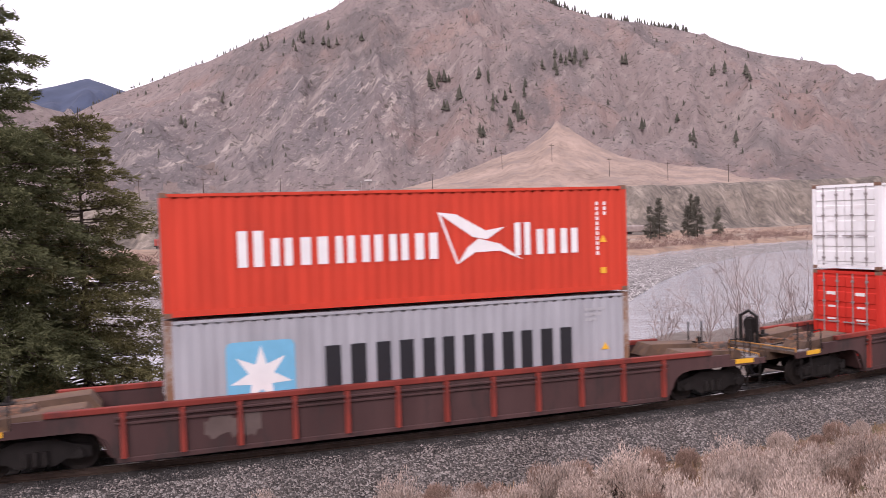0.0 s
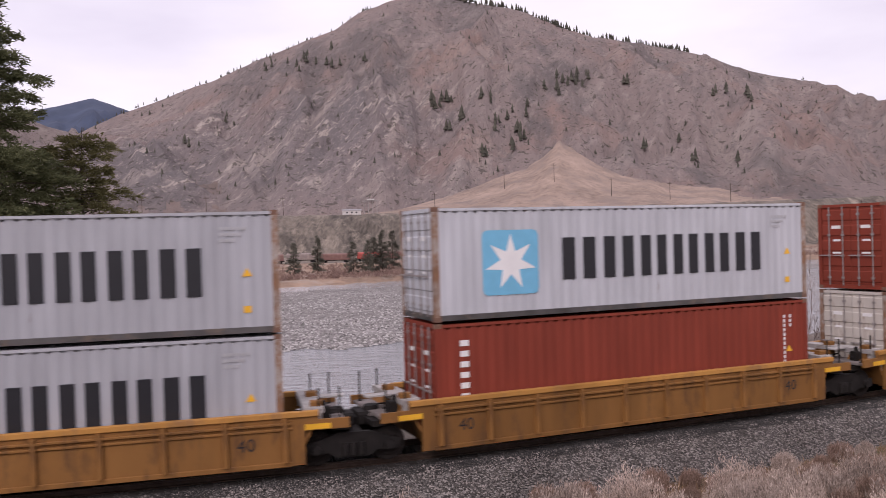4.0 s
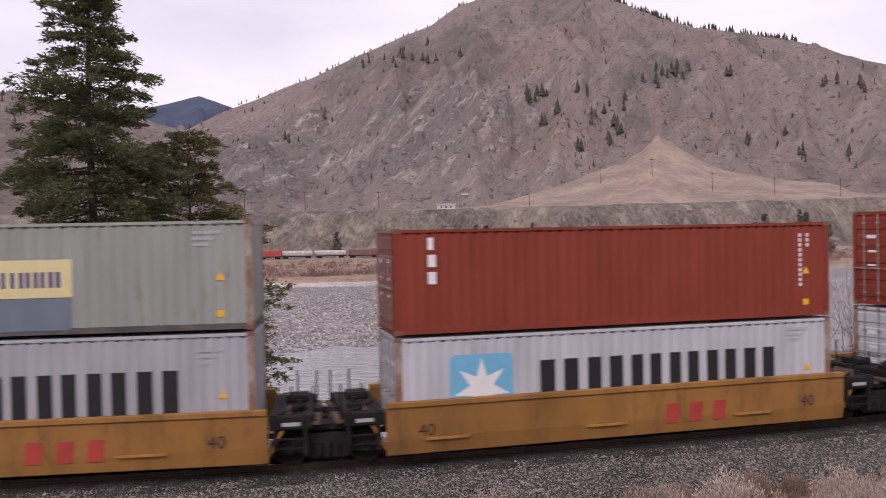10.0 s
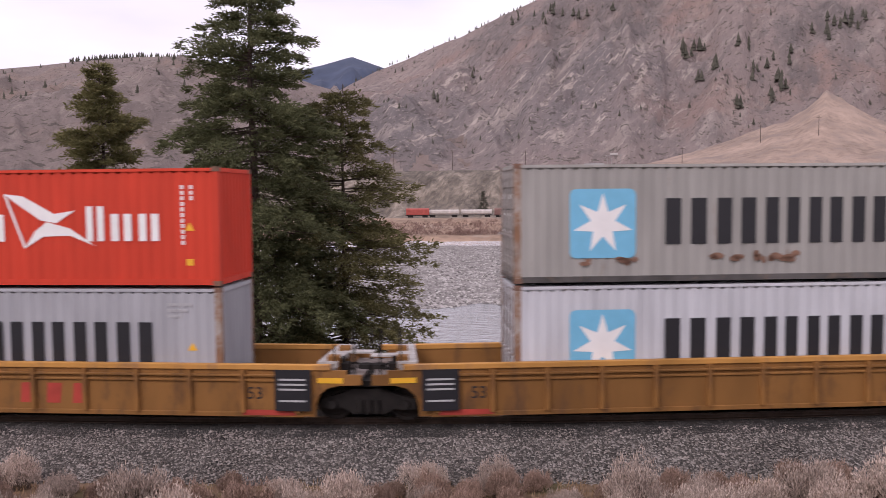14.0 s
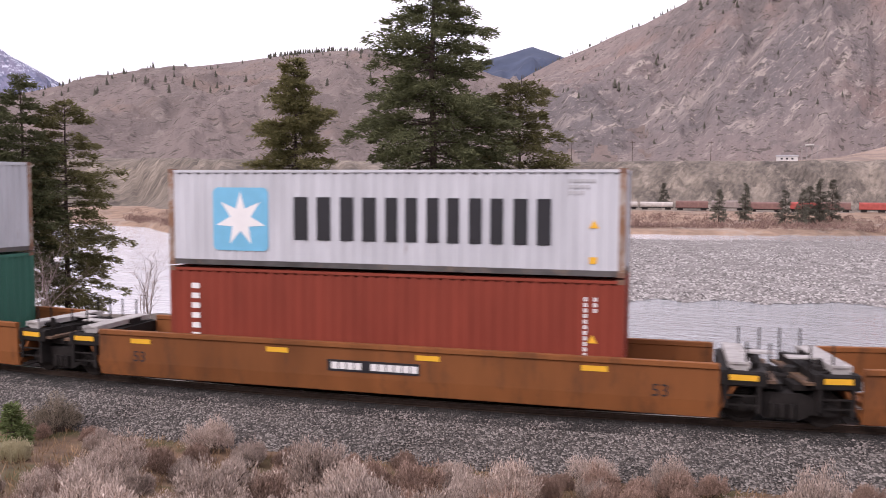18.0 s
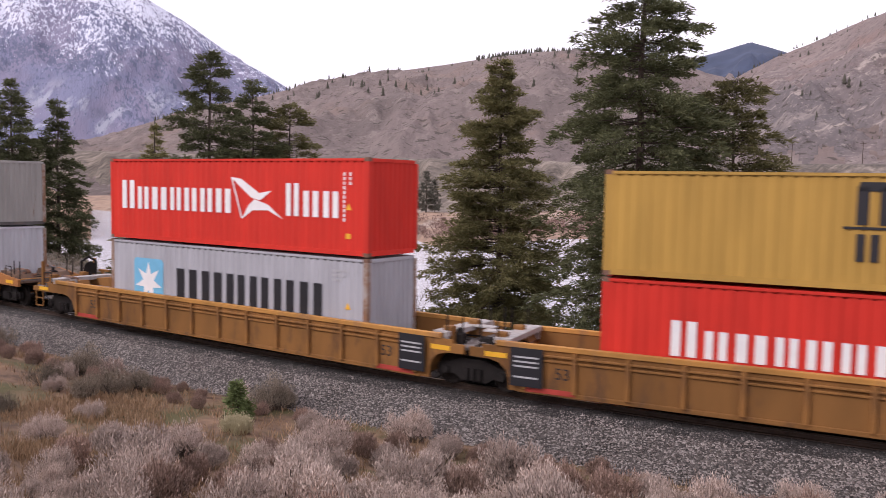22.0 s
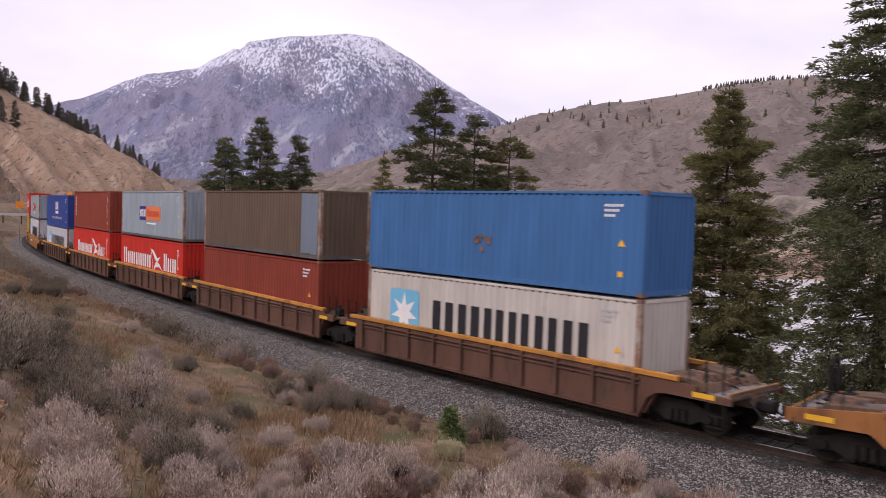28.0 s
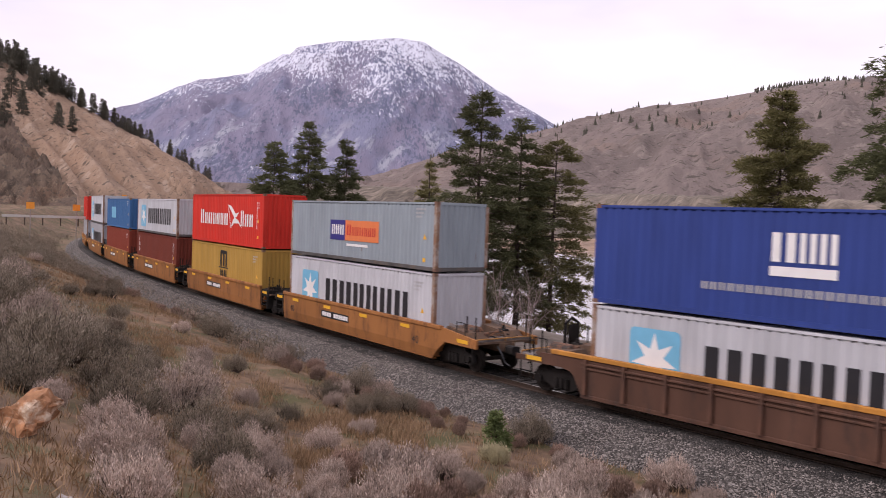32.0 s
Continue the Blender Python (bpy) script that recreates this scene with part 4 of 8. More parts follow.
def livery(kind):
    """The markings of a side, as plain shapes: a list of (part name, geo, material, label)."""
    out = []
    if kind in ("star", "star_sealand", "star_big"):
        g, a, b = Geo(), Geo(), Geo()
        x0 = -BOX_L / 2 + 1.35
        corner = [(0.81 + sx * (0.67 + 0.14 * math.cos(t)), 1.44 + sz * (0.70 + 0.14 * math.sin(t))) for sx, sz, ts in ((1, 1, (0, 0.8, 1.57)), (-1, 1, (1.57, 0.8, 0)), (-1, -1, (0, 0.8, 1.57)), (1, -1, (1.57, 0.8, 0))) for t in ts]
        flat(a, [(x0 + px, pz) for px, pz in corner])
        star(b, x0 + 0.81, 1.44, 0.74)
        word(g, x0 + 2.3, 0.92, (1.14, 1.08, 0.94, 0.94, 0.96, 1.02), 1.12, 0.15, caps=False)
        out += [("emblem_panel", a, M_SKY, "light blue square"), ("emblem", b, M_WHITE, "white seven-pointed star"), ("lettering", g, M_BLACK, "row of bold black blocks")]
        if kind == "star_sealand":
            h = Geo()
            word(h, x0 + 2.2, -0.16 + 0.34, (0.8, 0.75, 0.8, 0.3, 0.75, 0.8, 0.8), 0.55, 0.14, caps=False)
            out.append(("lower_lettering", h, M_BLACK, "second row of black blocks"))
    elif kind in ("south", "south_wide"):
        g, b, k = Geo(), Geo(), 1.0 if kind == "south" else 1.18
        x = word(g, -BOX_L / 2 + (1.68 if kind == "south" else 0.65), 1.1, [v * k for v in (0.66, 0.56, 0.74, 0.52, 0.58, 0.54, 0.66)], 0.86 * k, 0.13)
        word(g, x + 1.95 * k, 1.1, [v * k for v in (0.5, 0.58, 0.56)], 0.86 * k, 0.13)
        fx = x - 0.15
        flat(b, [(fx, 2.28), (fx + 0.5, 2.22), (fx + 1.3, 1.78), (fx + 1.85, 1.86), (fx + 1.35, 1.55), (fx + 0.95, 1.62), (fx + 0.45, 1.96)])
        flat(b, [(fx + 0.50, 0.92), (fx + 1.0, 1.22), (fx + 1.7, 1.24), (fx + 2.35, 0.98), (fx + 1.7, 1.42), (fx + 1.1, 1.58), (fx + 0.8, 1.36)])
        flat(b, [(fx, 2.28), (fx + 0.06, 2.28), (fx + 0.55, 0.95), (fx + 0.48, 0.95)])
        out += [("lettering", g, M_WHITE, "rows of white blocks"), ("emblem", b, M_WHITE, "white flag-like shape")]
    elif kind in ("pair_orange", "pair_yellow", "pair_pink"):
        a, c, g, h = Geo(), Geo(), Geo(), Geo()
        m = {"pair_orange": M_ORANGE, "pair_yellow": M_PALEY, "pair_pink": M_PINK}[kind]
        flat(a, [(-2.1, 1.05), (-0.75, 1.05), (-0.75, 1.92), (-2.1, 1.92)])
        flat(c, [(-0.75, 1.05), (2.05, 1.05), (2.05, 1.92), (-0.75, 1.92)])
        word(g, -1.95, 1.28, (0.3, 0.32, 0.36), 0.44, 0.06, caps=False)
        word(h, -0.6, 1.28, (0.38, 0.24, 0.28, 0.14, 0.14, 0.26, 0.26, 0.28), 0.46, 0.06)
        for q in (g, h):
            q.v = [(x, -0.009, z) for x, y, z in q.v]
        out += [("emblem_panel", a, M_INDIGO, "indigo panel"), ("emblem_panel", c, m, "coloured panel"), ("lettering", g, M_WHITE, "white blocks"),
                ("lettering", h, M_INDIGO if kind == "pair_yellow" else M_REDM, "small blocks")]
        s = Geo()
        flat(s, [(-0.6, 0.82), (1.2, 0.82), (1.2, 0.92), (-0.6, 0.92)])
        out.append(("small_lettering", s, M_WHITE, "thin white bar"))
    elif kind == "vertical":
        g = Geo()
        for i in range(6):
            z = 2.30 - i * 0.27
            flat(g, [(-BOX_L / 2 + 0.66, z), (-BOX_L / 2 + 0.90, z), (-BOX_L / 2 + 0.90, z + 0.15), (-BOX_L / 2 + 0.66, z + 0.15)])
        out.append(("lettering", g, M_WHITE, "column of white blocks"))
    elif kind == "arrow":
        a, g, h = Geo(), Geo(), Geo()
        flat(a, [(-2.9, 2.5), (-1.6, 2.0), (-2.9, 1.5), (-2.3, 2.0)])
        word(g, -2.0, 0.9, (0.68, 0.6, 0.72), 0.72, 0.1, 0.1, caps=False)
        word(h, 0.35, 0.9, (0.85, 0.85), 0.72, 0.12, 0.1, caps=False)
        out += [("emblem", a, M_INDIGO, "dark arrowhead"), ("lettering", g, M_INDIGO, "dark blue blocks"), ("lettering", h, M_WHITE, "white blocks")]
        c = Geo()
        flat(c, [(-2.75, 2.05), (-2.2, 1.98), (-2.75, 1.78)])
        out.append(("emblem", c, M_WHITE, "white tail of the arrow"))
    elif kind == "tall_m":
        g = Geo()
        for x in (-0.55, -0.1, 0.35):
            flat(g, [(x, 1.62), (x + 0.24, 1.62), (x + 0.24, 2.45), (x, 2.45)])
        flat(g, [(-0.55, 2.35), (0.59, 2.35), (0.5, 2.55), (-0.5, 2.55)])
        flat(g, [(-0.8, 1.52), (0.85, 1.52), (0.85, 1.58), (-0.8, 1.58)])
        word(g, -0.55, 0.82, (0.5, 0.5), 0.6, 0.14, caps=False)
        out.append(("lettering", g, M_BLACK, "black stacked blocks"))
    elif kind == "line_word":
        g, h = Geo(), Geo()
        word(g, -1.6, 1.72, (0.34, 0.3, 0.28, 0.16, 0.28, 0.32, 0.26), 0.5, 0.05)
        flat(h, [(-1.5, 1.5), (0.8, 1.46), (0.8, 1.5), (-1.5, 1.54)])
        out += [("lettering", g, M_WHITE, "white blocks"), ("underline", h, M_REDM, "thin red line")]
    elif kind == "sea_co":
        g, h = Geo(), Geo()
        word(g, -BOX_L / 2 + 0.6, 2.05, (0.5, 0.5), 0.5, 0.06, caps=False)
        word(h, -BOX_L / 2 + 1.8, 2.0, (0.48, 0.5, 0.5, 0.48, 0.52), 0.46, 0.08, caps=False)
        out += [("lettering", g, M_REDM, "red blocks"), ("lettering", h, M_WHITE, "white blocks")]
        for x, z, wd, hh in ((-5.7, 0.30, 0.8, 0.7), (-5.5, 1.45, 1.3, 0.12), (-2.2, 0.35, 1.6, 0.7), (0.9, 0.4, 1.1, 0.75), (2.6, 0.4, 0.5, 0.7)):
            p = Geo()
            flat(p, [(x, z), (x + wd, z), (x + wd, z + hh), (x, z + hh)])
            out.append(("repair_patch", p, M_TEAL_PATCH, "paler painted-over patch"))
    elif kind == "intra":
        g, h = Geo(), Geo()
        word(g, -0.75, 1.55, (0.66, 0.44, 0.44), 0.72, 0.05, caps=False)
        flat(g, [(-0.75, 1.2), (0.9, 1.2), (0.9, 1.44), (-0.75, 1.44)])
        word(h, -2.6, 0.72, (0.2,) * 22, 0.2, 0.05, caps=False)
        out += [("lettering", g, M_WHITE, "white blocks and a bar"), ("small_lettering", h, M_GREYM, "row of small pale blocks")]
    elif kind == "script":
        g, h = Geo(), Geo()
        flat(h, [(-5.1, 1.2), (-4.7, 1.2), (-4.7, 1.95), (-5.1, 1.95)])
        word(g, -2.7, 1.1, (0.55, 0.34, 0.26, 0.42, 0.34, 0.26, 0.18, 0.32, 0.34), 0.7, 0.10, 0.18)
        out += [("lettering", g, M_WHITE, "white slanting blocks"), ("emblem", h, M_REDM, "small red emblem")]
    elif kind == "three":
        g = Geo()
        for i, wd in enumerate((0.14, 0.2, 0.2)):
            z = 2.25 - i * 0.42
            flat(g, [(-BOX_L / 2 + 0.85, z), (-BOX_L / 2 + 0.85 + wd, z), (-BOX_L / 2 + 0.85 + wd, z + 0.3), (-BOX_L / 2 + 0.85, z + 0.3)])
        out.append(("lettering", g, M_WHITE, "three white blocks"))
    elif kind == "logo_patch":
        g = Geo()
        flat(g, [(-3.4, 1.0), (-1.0, 1.0), (-1.0, 2.0), (-3.4, 2.0)])
        out.append(("emblem_panel", g, M_SKY, "pale blue panel"))
    # identification marks by the right-hand end, and a small yellow triangle and square
    g, y = Geo(), Geo()
    xr = BOX_L / 2
    if kind in ("south", "south_wide", "vertical", "three"):
        for k, x in enumerate((xr - 0.95, xr - 0.72)):
            for i in range(11 if k == 0 else 3):
                z = 2.36 - i * 0.135
                flat(g, [(x, z), (x + 0.075, z), (x + 0.075, z + 0.095), (x, z + 0.095)])
    else:
        for i in range(3):
            for j in range(5 - i):
                z, x = 2.44 - i * 0.14, xr - 1.35 + j * 0.13
                flat(g, [(x, z), (x + 0.09, z), (x + 0.09, z + 0.075), (x, z + 0.075)])
    tri = Geo()
    flat(tri, [(xr - 0.86, 1.35), (xr - 0.62, 1.35), (xr - 0.74, 1.55)])
    flat(y, [(xr - 0.84, 0.5), (xr - 0.66, 0.5), (xr - 0.66, 0.66), (xr - 0.84, 0.66)])
    dark = kind in ("star", "star_sealand", "star_big", "pair_orange", "pair_yellow", "pair_pink", "tall_m", "logo_patch")
    out += [("code_lettering", g, M_GREYM if dark else M_WHITE, "small rows of bars"), ("warning_mark", tri, M_YEL, "yellow triangle"), ("warning_mark", y, M_YEL, "yellow square")]
    return out


LIVERY = {}
BOX_PROTO = {}
SHADE_NAMES = {"red": "bright red", "orange_red": "orange-red", "brown": "oxide brown", "dark_brown": "dark brown", "grey": "pale grey", "light": "light grey",
               "cream": "aged cream", "beige": "grey-beige", "white": "white refrigerated", "pale_blue": "faded blue-grey", "pale_green": "faded green-grey", "steel_blue": "slate blue",
               "navy": "navy blue", "blue": "royal blue", "mid_blue": "mid blue", "teal": "dark teal", "green": "bottle green", "ochre": "ochre yellow", "olive": "dull olive-brown"}
MARK_NAMES = {"star": "black lettering and a white star", "star_sealand": "two rows of black lettering", "south": "white lettering and a flag emblem", "south_wide": "large white lettering and a flag emblem",
              "pair_orange": "an indigo and orange panel", "pair_yellow": "an indigo and yellow panel", "pair_pink": "an indigo and pink panel", "vertical": "a column of white lettering",
              "arrow": "an arrow emblem", "tall_m": "black stacked lettering", "line_word": "white lettering", "sea_co": "red and white lettering", "intra": "white lettering",
              "script": "slanting white lettering", "three": "small white lettering", "plain": "few markings", "logo_patch": "a pale blue panel"}


def container(shade, marks, high, fitted=True):
    """A forty-foot box; its doors look towards -x, its near side towards -y. Built once for each look, then copied."""
    if (shade, marks, high, fitted) in BOX_PROTO:
        return copy_thing(BOX_PROTO[shade, marks, high, fitted], pose(0, 0, 0))
    m = PAINT[shade]
    ob = thing("shipping_container", f"{SHADE_NAMES[shade]} shipping container with {MARK_NAMES[marks]}", "container", "containers on the train")
    part("side_panel", shared("side", high, m), ob, m=pose(0, -BOX_W / 2 + 0.012, 0))
    part("side_panel", shared("side", high, m), ob, m=pose(0, BOX_W / 2 - 0.012, 0, 0, 0, 180))
    part("end_wall", shared("end", high, m), ob, m=pose(BOX_L / 2 - 0.012, 0, 0, 0, 0, 90))
    part("roof", shared("roof", high, m), ob)
    for px in (-BOX_L / 2, BOX_L / 2 - 0.16):
        for py in (-BOX_W / 2, BOX_W / 2 - 0.14):
            part("corner_post", shared("post", high, POST.get(shade, m)), ob, "rust-stained post" if shade in POST else "", pose(px, py, 0))
    part("top_rail", shared("top", high, m), ob)
    part("bottom_rail", shared("bottom", high, M_RAIL_SHADE if shade in POST else m), ob, "dark bottom rail with painted-in shade" if shade in POST else "")
    for px in (-BOX_L / 2, BOX_L / 2 - 0.178):
        for py in (-BOX_W / 2, BOX_W / 2 - 0.162) if fitted else (-BOX_W / 2,):
            for pz in (0, high - 0.118):
                part("corner_casting", shared("cast", TALL, M_CAST), ob, "rusty corner casting", pose(px, py, pz))
    for sgn in (-1, 1):
        leaf = part("door", shared("leaf", high, m), ob, m=pose(-BOX_L / 2 + 0.06, 0.01 if sgn > 0 else -1.06, 0))
        for yy in (0.28, 0.78) if fitted else (0.5,):
            part("lock_bar", shared("bar", high, M_LIGHT_STEEL), leaf, "grey locking bar", pose(-0.075, yy, 0))
        for k, z in enumerate((2.05, 1.62, 1.2) if fitted else ()):
            part("door_plate", M_DOOR_PLATE[k], leaf, "small white plate", pose(-0.056, 0.36, z - (TALL - high)))
    if marks not in LIVERY:
        LIVERY[marks] = []
        for n, g, mm, lb in livery(marks):
            if n in ("lettering", "lower_lettering"):
                LIVERY[marks] += [("letter_bar", q.mesh("letter_bar", mm), "") for q in g.faces()]
            else:
                LIVERY[marks].append((n, g.mesh(n, mm), lb))
    for n, me, lb in LIVERY[marks]:
        mark = part(n, me, ob, lb, pose(0, -BOX_W / 2 + 0.004, (high - TALL) * 0.6))
        if n in ("code_lettering", "small_lettering"):
            tagged(mark, lb, kind="stuff")
    if shade == "white" and marks == "star":
        unit = Geo().box(0, 0.05, -1.0, 1.0, 0.25, 2.6)
        part("cooling_unit", unit.mesh("cooling_unit", PAINT["white"]), ob, "white cooling unit", pose(BOX_L / 2 + 0.001, 0, 0))
        for y0, y1, z0, z1 in ((-0.85, -0.35, 1.25, 1.75), (-0.7, 0.75, 0.55, 0.85), (0.1, 0.6, 1.3, 1.6)):
            part("fan_grille", Geo().box(0, 0.02, y0, y1, z0, z1).mesh("fan_grille", M_BLACK), ob, "dark grille", pose(BOX_L / 2 + 0.052, 0, 0))
    BOX_PROTO[shade, marks, high, fitted] = ob
    return ob


M_DOOR_PLATE = [Geo().box(-0.006, 0, 0, w, 0, h).mesh("door_plate", M_WHITE) for w, h in ((0.34, 0.11), (0.28, 0.07), (0.31, 0.06))]

# ---------------------------------------------------------------- well cars
def car_paint(name, c, dirt):
    return mat(name, c, 0.7, 0.0, 0.25, 1.2, 0.0, stain=dirt, stain_at=0.57, stain_scale=1.6, stretch=(1, 1, 0.3), rand=0.08, spec=0.25)


CAR = {
    # yellow side paint is darkened for dirt and for shade below the chord
    "yellow": car_paint("yellow_car_paint", (0.232, 0.108, 0.031), (0.115, 0.057, 0.026)),
    "golden": car_paint("golden_car_paint", (0.305, 0.147, 0.04), (0.18, 0.09, 0.035)),
    "rust_orange": car_paint("rusty_orange_car_paint", (0.205, 0.074, 0.023), (0.12, 0.048, 0.02)),
    "orange": car_paint("orange_car_paint", (0.30, 0.125, 0.04), (0.13, 0.06, 0.03)),
    "maroon": car_paint("dark_maroon_car_paint", (0.075, 0.04, 0.038), (0.045, 0.032, 0.03)),
    "red_trim": car_paint("red_trim_paint", (0.22, 0.038, 0.027), (0.11, 0.03, 0.025)),
    "brown": car_paint("brown_car_paint", (0.11, 0.055, 0.037), (0.06, 0.036, 0.028)),
    "orange_trim": car_paint("orange_trim_paint", (0.48, 0.21, 0.04), (0.2, 0.09, 0.04)),
    "yellow_trim": car_paint("yellow_trim_paint", (0.44, 0.215, 0.055), (0.28, 0.15, 0.07)),
}
SILL_Y0, SILL_Y1 = 1.31, 1.40
TOP, LOW, DECK, CREASE = 1.42, 0.20, 0.92, 0.58
TUCK = 0.055   # how far a smooth side leans in below its crease


def side_outline(well, front, rear, arch, blunt=()):
    """Outline of a side sill: deep along the well, a band over the trucks, a low beam at the end. arch: rounded cut, else a sloping one."""
    h = well / 2
    base = LOW if arch else CREASE
    pts = [] if arch else [(-h - (0.02 if -1 in blunt else -0.1), base), (h + (0.02 if 1 in blunt else -0.1), base)]

    def end(reach):
        if not arch:
            return [(h + 0.30, base), (h + 0.75, DECK), (reach, DECK), (reach, 1.22), (h + 0.55, TOP)]
        if reach - h < 1.6 and well < 16:
            # an end that shares its truck, cut off square
            return [(h + 0.22, LOW), (h + 0.22, 1.0), (reach, 1.0), (reach, 1.24), (h + 0.55, 1.24), (h + 0.55, TOP)]
        if reach - h < 1.6:
            # an end that shares its truck: a short round arch
            return [(h + 0.18, LOW), (h + 0.20, 0.50), (h + 0.28, 0.72), (h + 0.46, 0.88), (h + 0.75, 0.96), (reach, 0.98), (reach, 1.22), (h + 0.95, 1.22), (h + 0.95, 1.32), (h + 0.55, 1.32), (h + 0.55, TOP)]
        a, b = h + 0.42 * (reach - h), h + 0.62 * (reach - h)
        return [(h - 0.1, LOW), (h + 0.02, 0.48), (h + 0.14, 0.74), (h + 0.38, 0.90), (h + 0.68, 0.96), (reach, 0.96), (reach, 1.13), (b, 1.13), (b, 1.30), (a, 1.30), (a, TOP)]

    head = [(h + 0.02, TOP)] if 1 in blunt else end(front)
    tail = [(-h - 0.02, TOP)] if -1 in blunt else [(-x, z) for x, z in reversed(end(rear))]
    return pts + head + tail


def wheelset(mats):
    """Two wheels with flanges on an axle along y."""
    g = Geo()
    for s in (-1, 1):
        a, b, c = s * 0.70, s * 0.745, s * 0.83
        g.tube((0, a, 0.42), (0, b, 0.42), 0.45, 0.45, 20).tube((0, b, 0.42), (0, c, 0.42), 0.42, 0.42, 20)
        g.tube((0, c, 0.42), (0, s * 0.845, 0.42), 0.33, 0.30, 16)
    g.tube((0, -1.0, 0.42), (0, 1.0, 0.42), 0.08, 0.08, 8)
    return g


def side_frame():
    """Cast side frame of a truck with its spring nest, outline in x, z."""
    g = Geo()
    g.prism([(-1.15, 0.34), (-0.95, 0.30), (-0.62, 0.34), (-0.38, 0.20), (0.38, 0.20), (0.62, 0.34), (0.95, 0.30), (1.15, 0.34), (1.15, 0.58), (0.8, 0.66), (0.4, 0.80), (-0.4, 0.80), (-0.8, 0.66), (-1.15, 0.58)], 0.93, 1.07)
    for x in (-0.89, 0.89):
        g.tube((x, 1.05, 0.44), (x, 1.16, 0.44), 0.13, 0.11, 12)
    for x in (-0.2, 0.0, 0.2):
        g.tube((x, 1.09, 0.26), (x, 1.09, 0.56), 0.085, 0.085, 10)
    return g


M_SET, M_FRAME = wheelset(None).mesh("wheelset", M_WHEEL), side_frame().mesh("side_frame", M_STEEL)
M_BOLSTER = Geo().box(-0.22, 0.22, -0.95, 0.95, 0.5, 0.8).tube((0, 0, 0.8), (0, 0, 0.98), 0.3, 0.3, 14).mesh("bolster", M_STEEL)


def truck(car, x):
    t = part("truck", M_BOLSTER, car, "dark steel truck", pose(x, 0, 0))
    for dx in (-0.89, 0.89):
        part("wheelset", M_SET, t, "", pose(dx, 0, 0))
    part("side_frame", M_FRAME, t)
    part("side_frame", M_FRAME, t, "", pose(0, 0, 0, 0, 0, 180))


def digits(text, size, m):
    cu = bpy.data.curves.new("digits", "FONT")
    cu.body, cu.size, cu.extrude = text, size, 0.002
    ob = bpy.data.objects.new("digits", cu)
    me = bpy.data.meshes.new_from_object(ob)
    me.materials.append(m)
    bpy.data.objects.remove(ob)
    return me


NUM = {k: digits(k, 0.42, M_BLACK) for k in ("53", "40")}
CAR_GEO = {}


def stakes(car, x, sg):
    for dx in (0.0, -0.5 * sg):
        for y in (-1.15, 1.15):
            part("guide_post", M_STAKES, car, "thin upright post", pose(x + dx, y, 0))


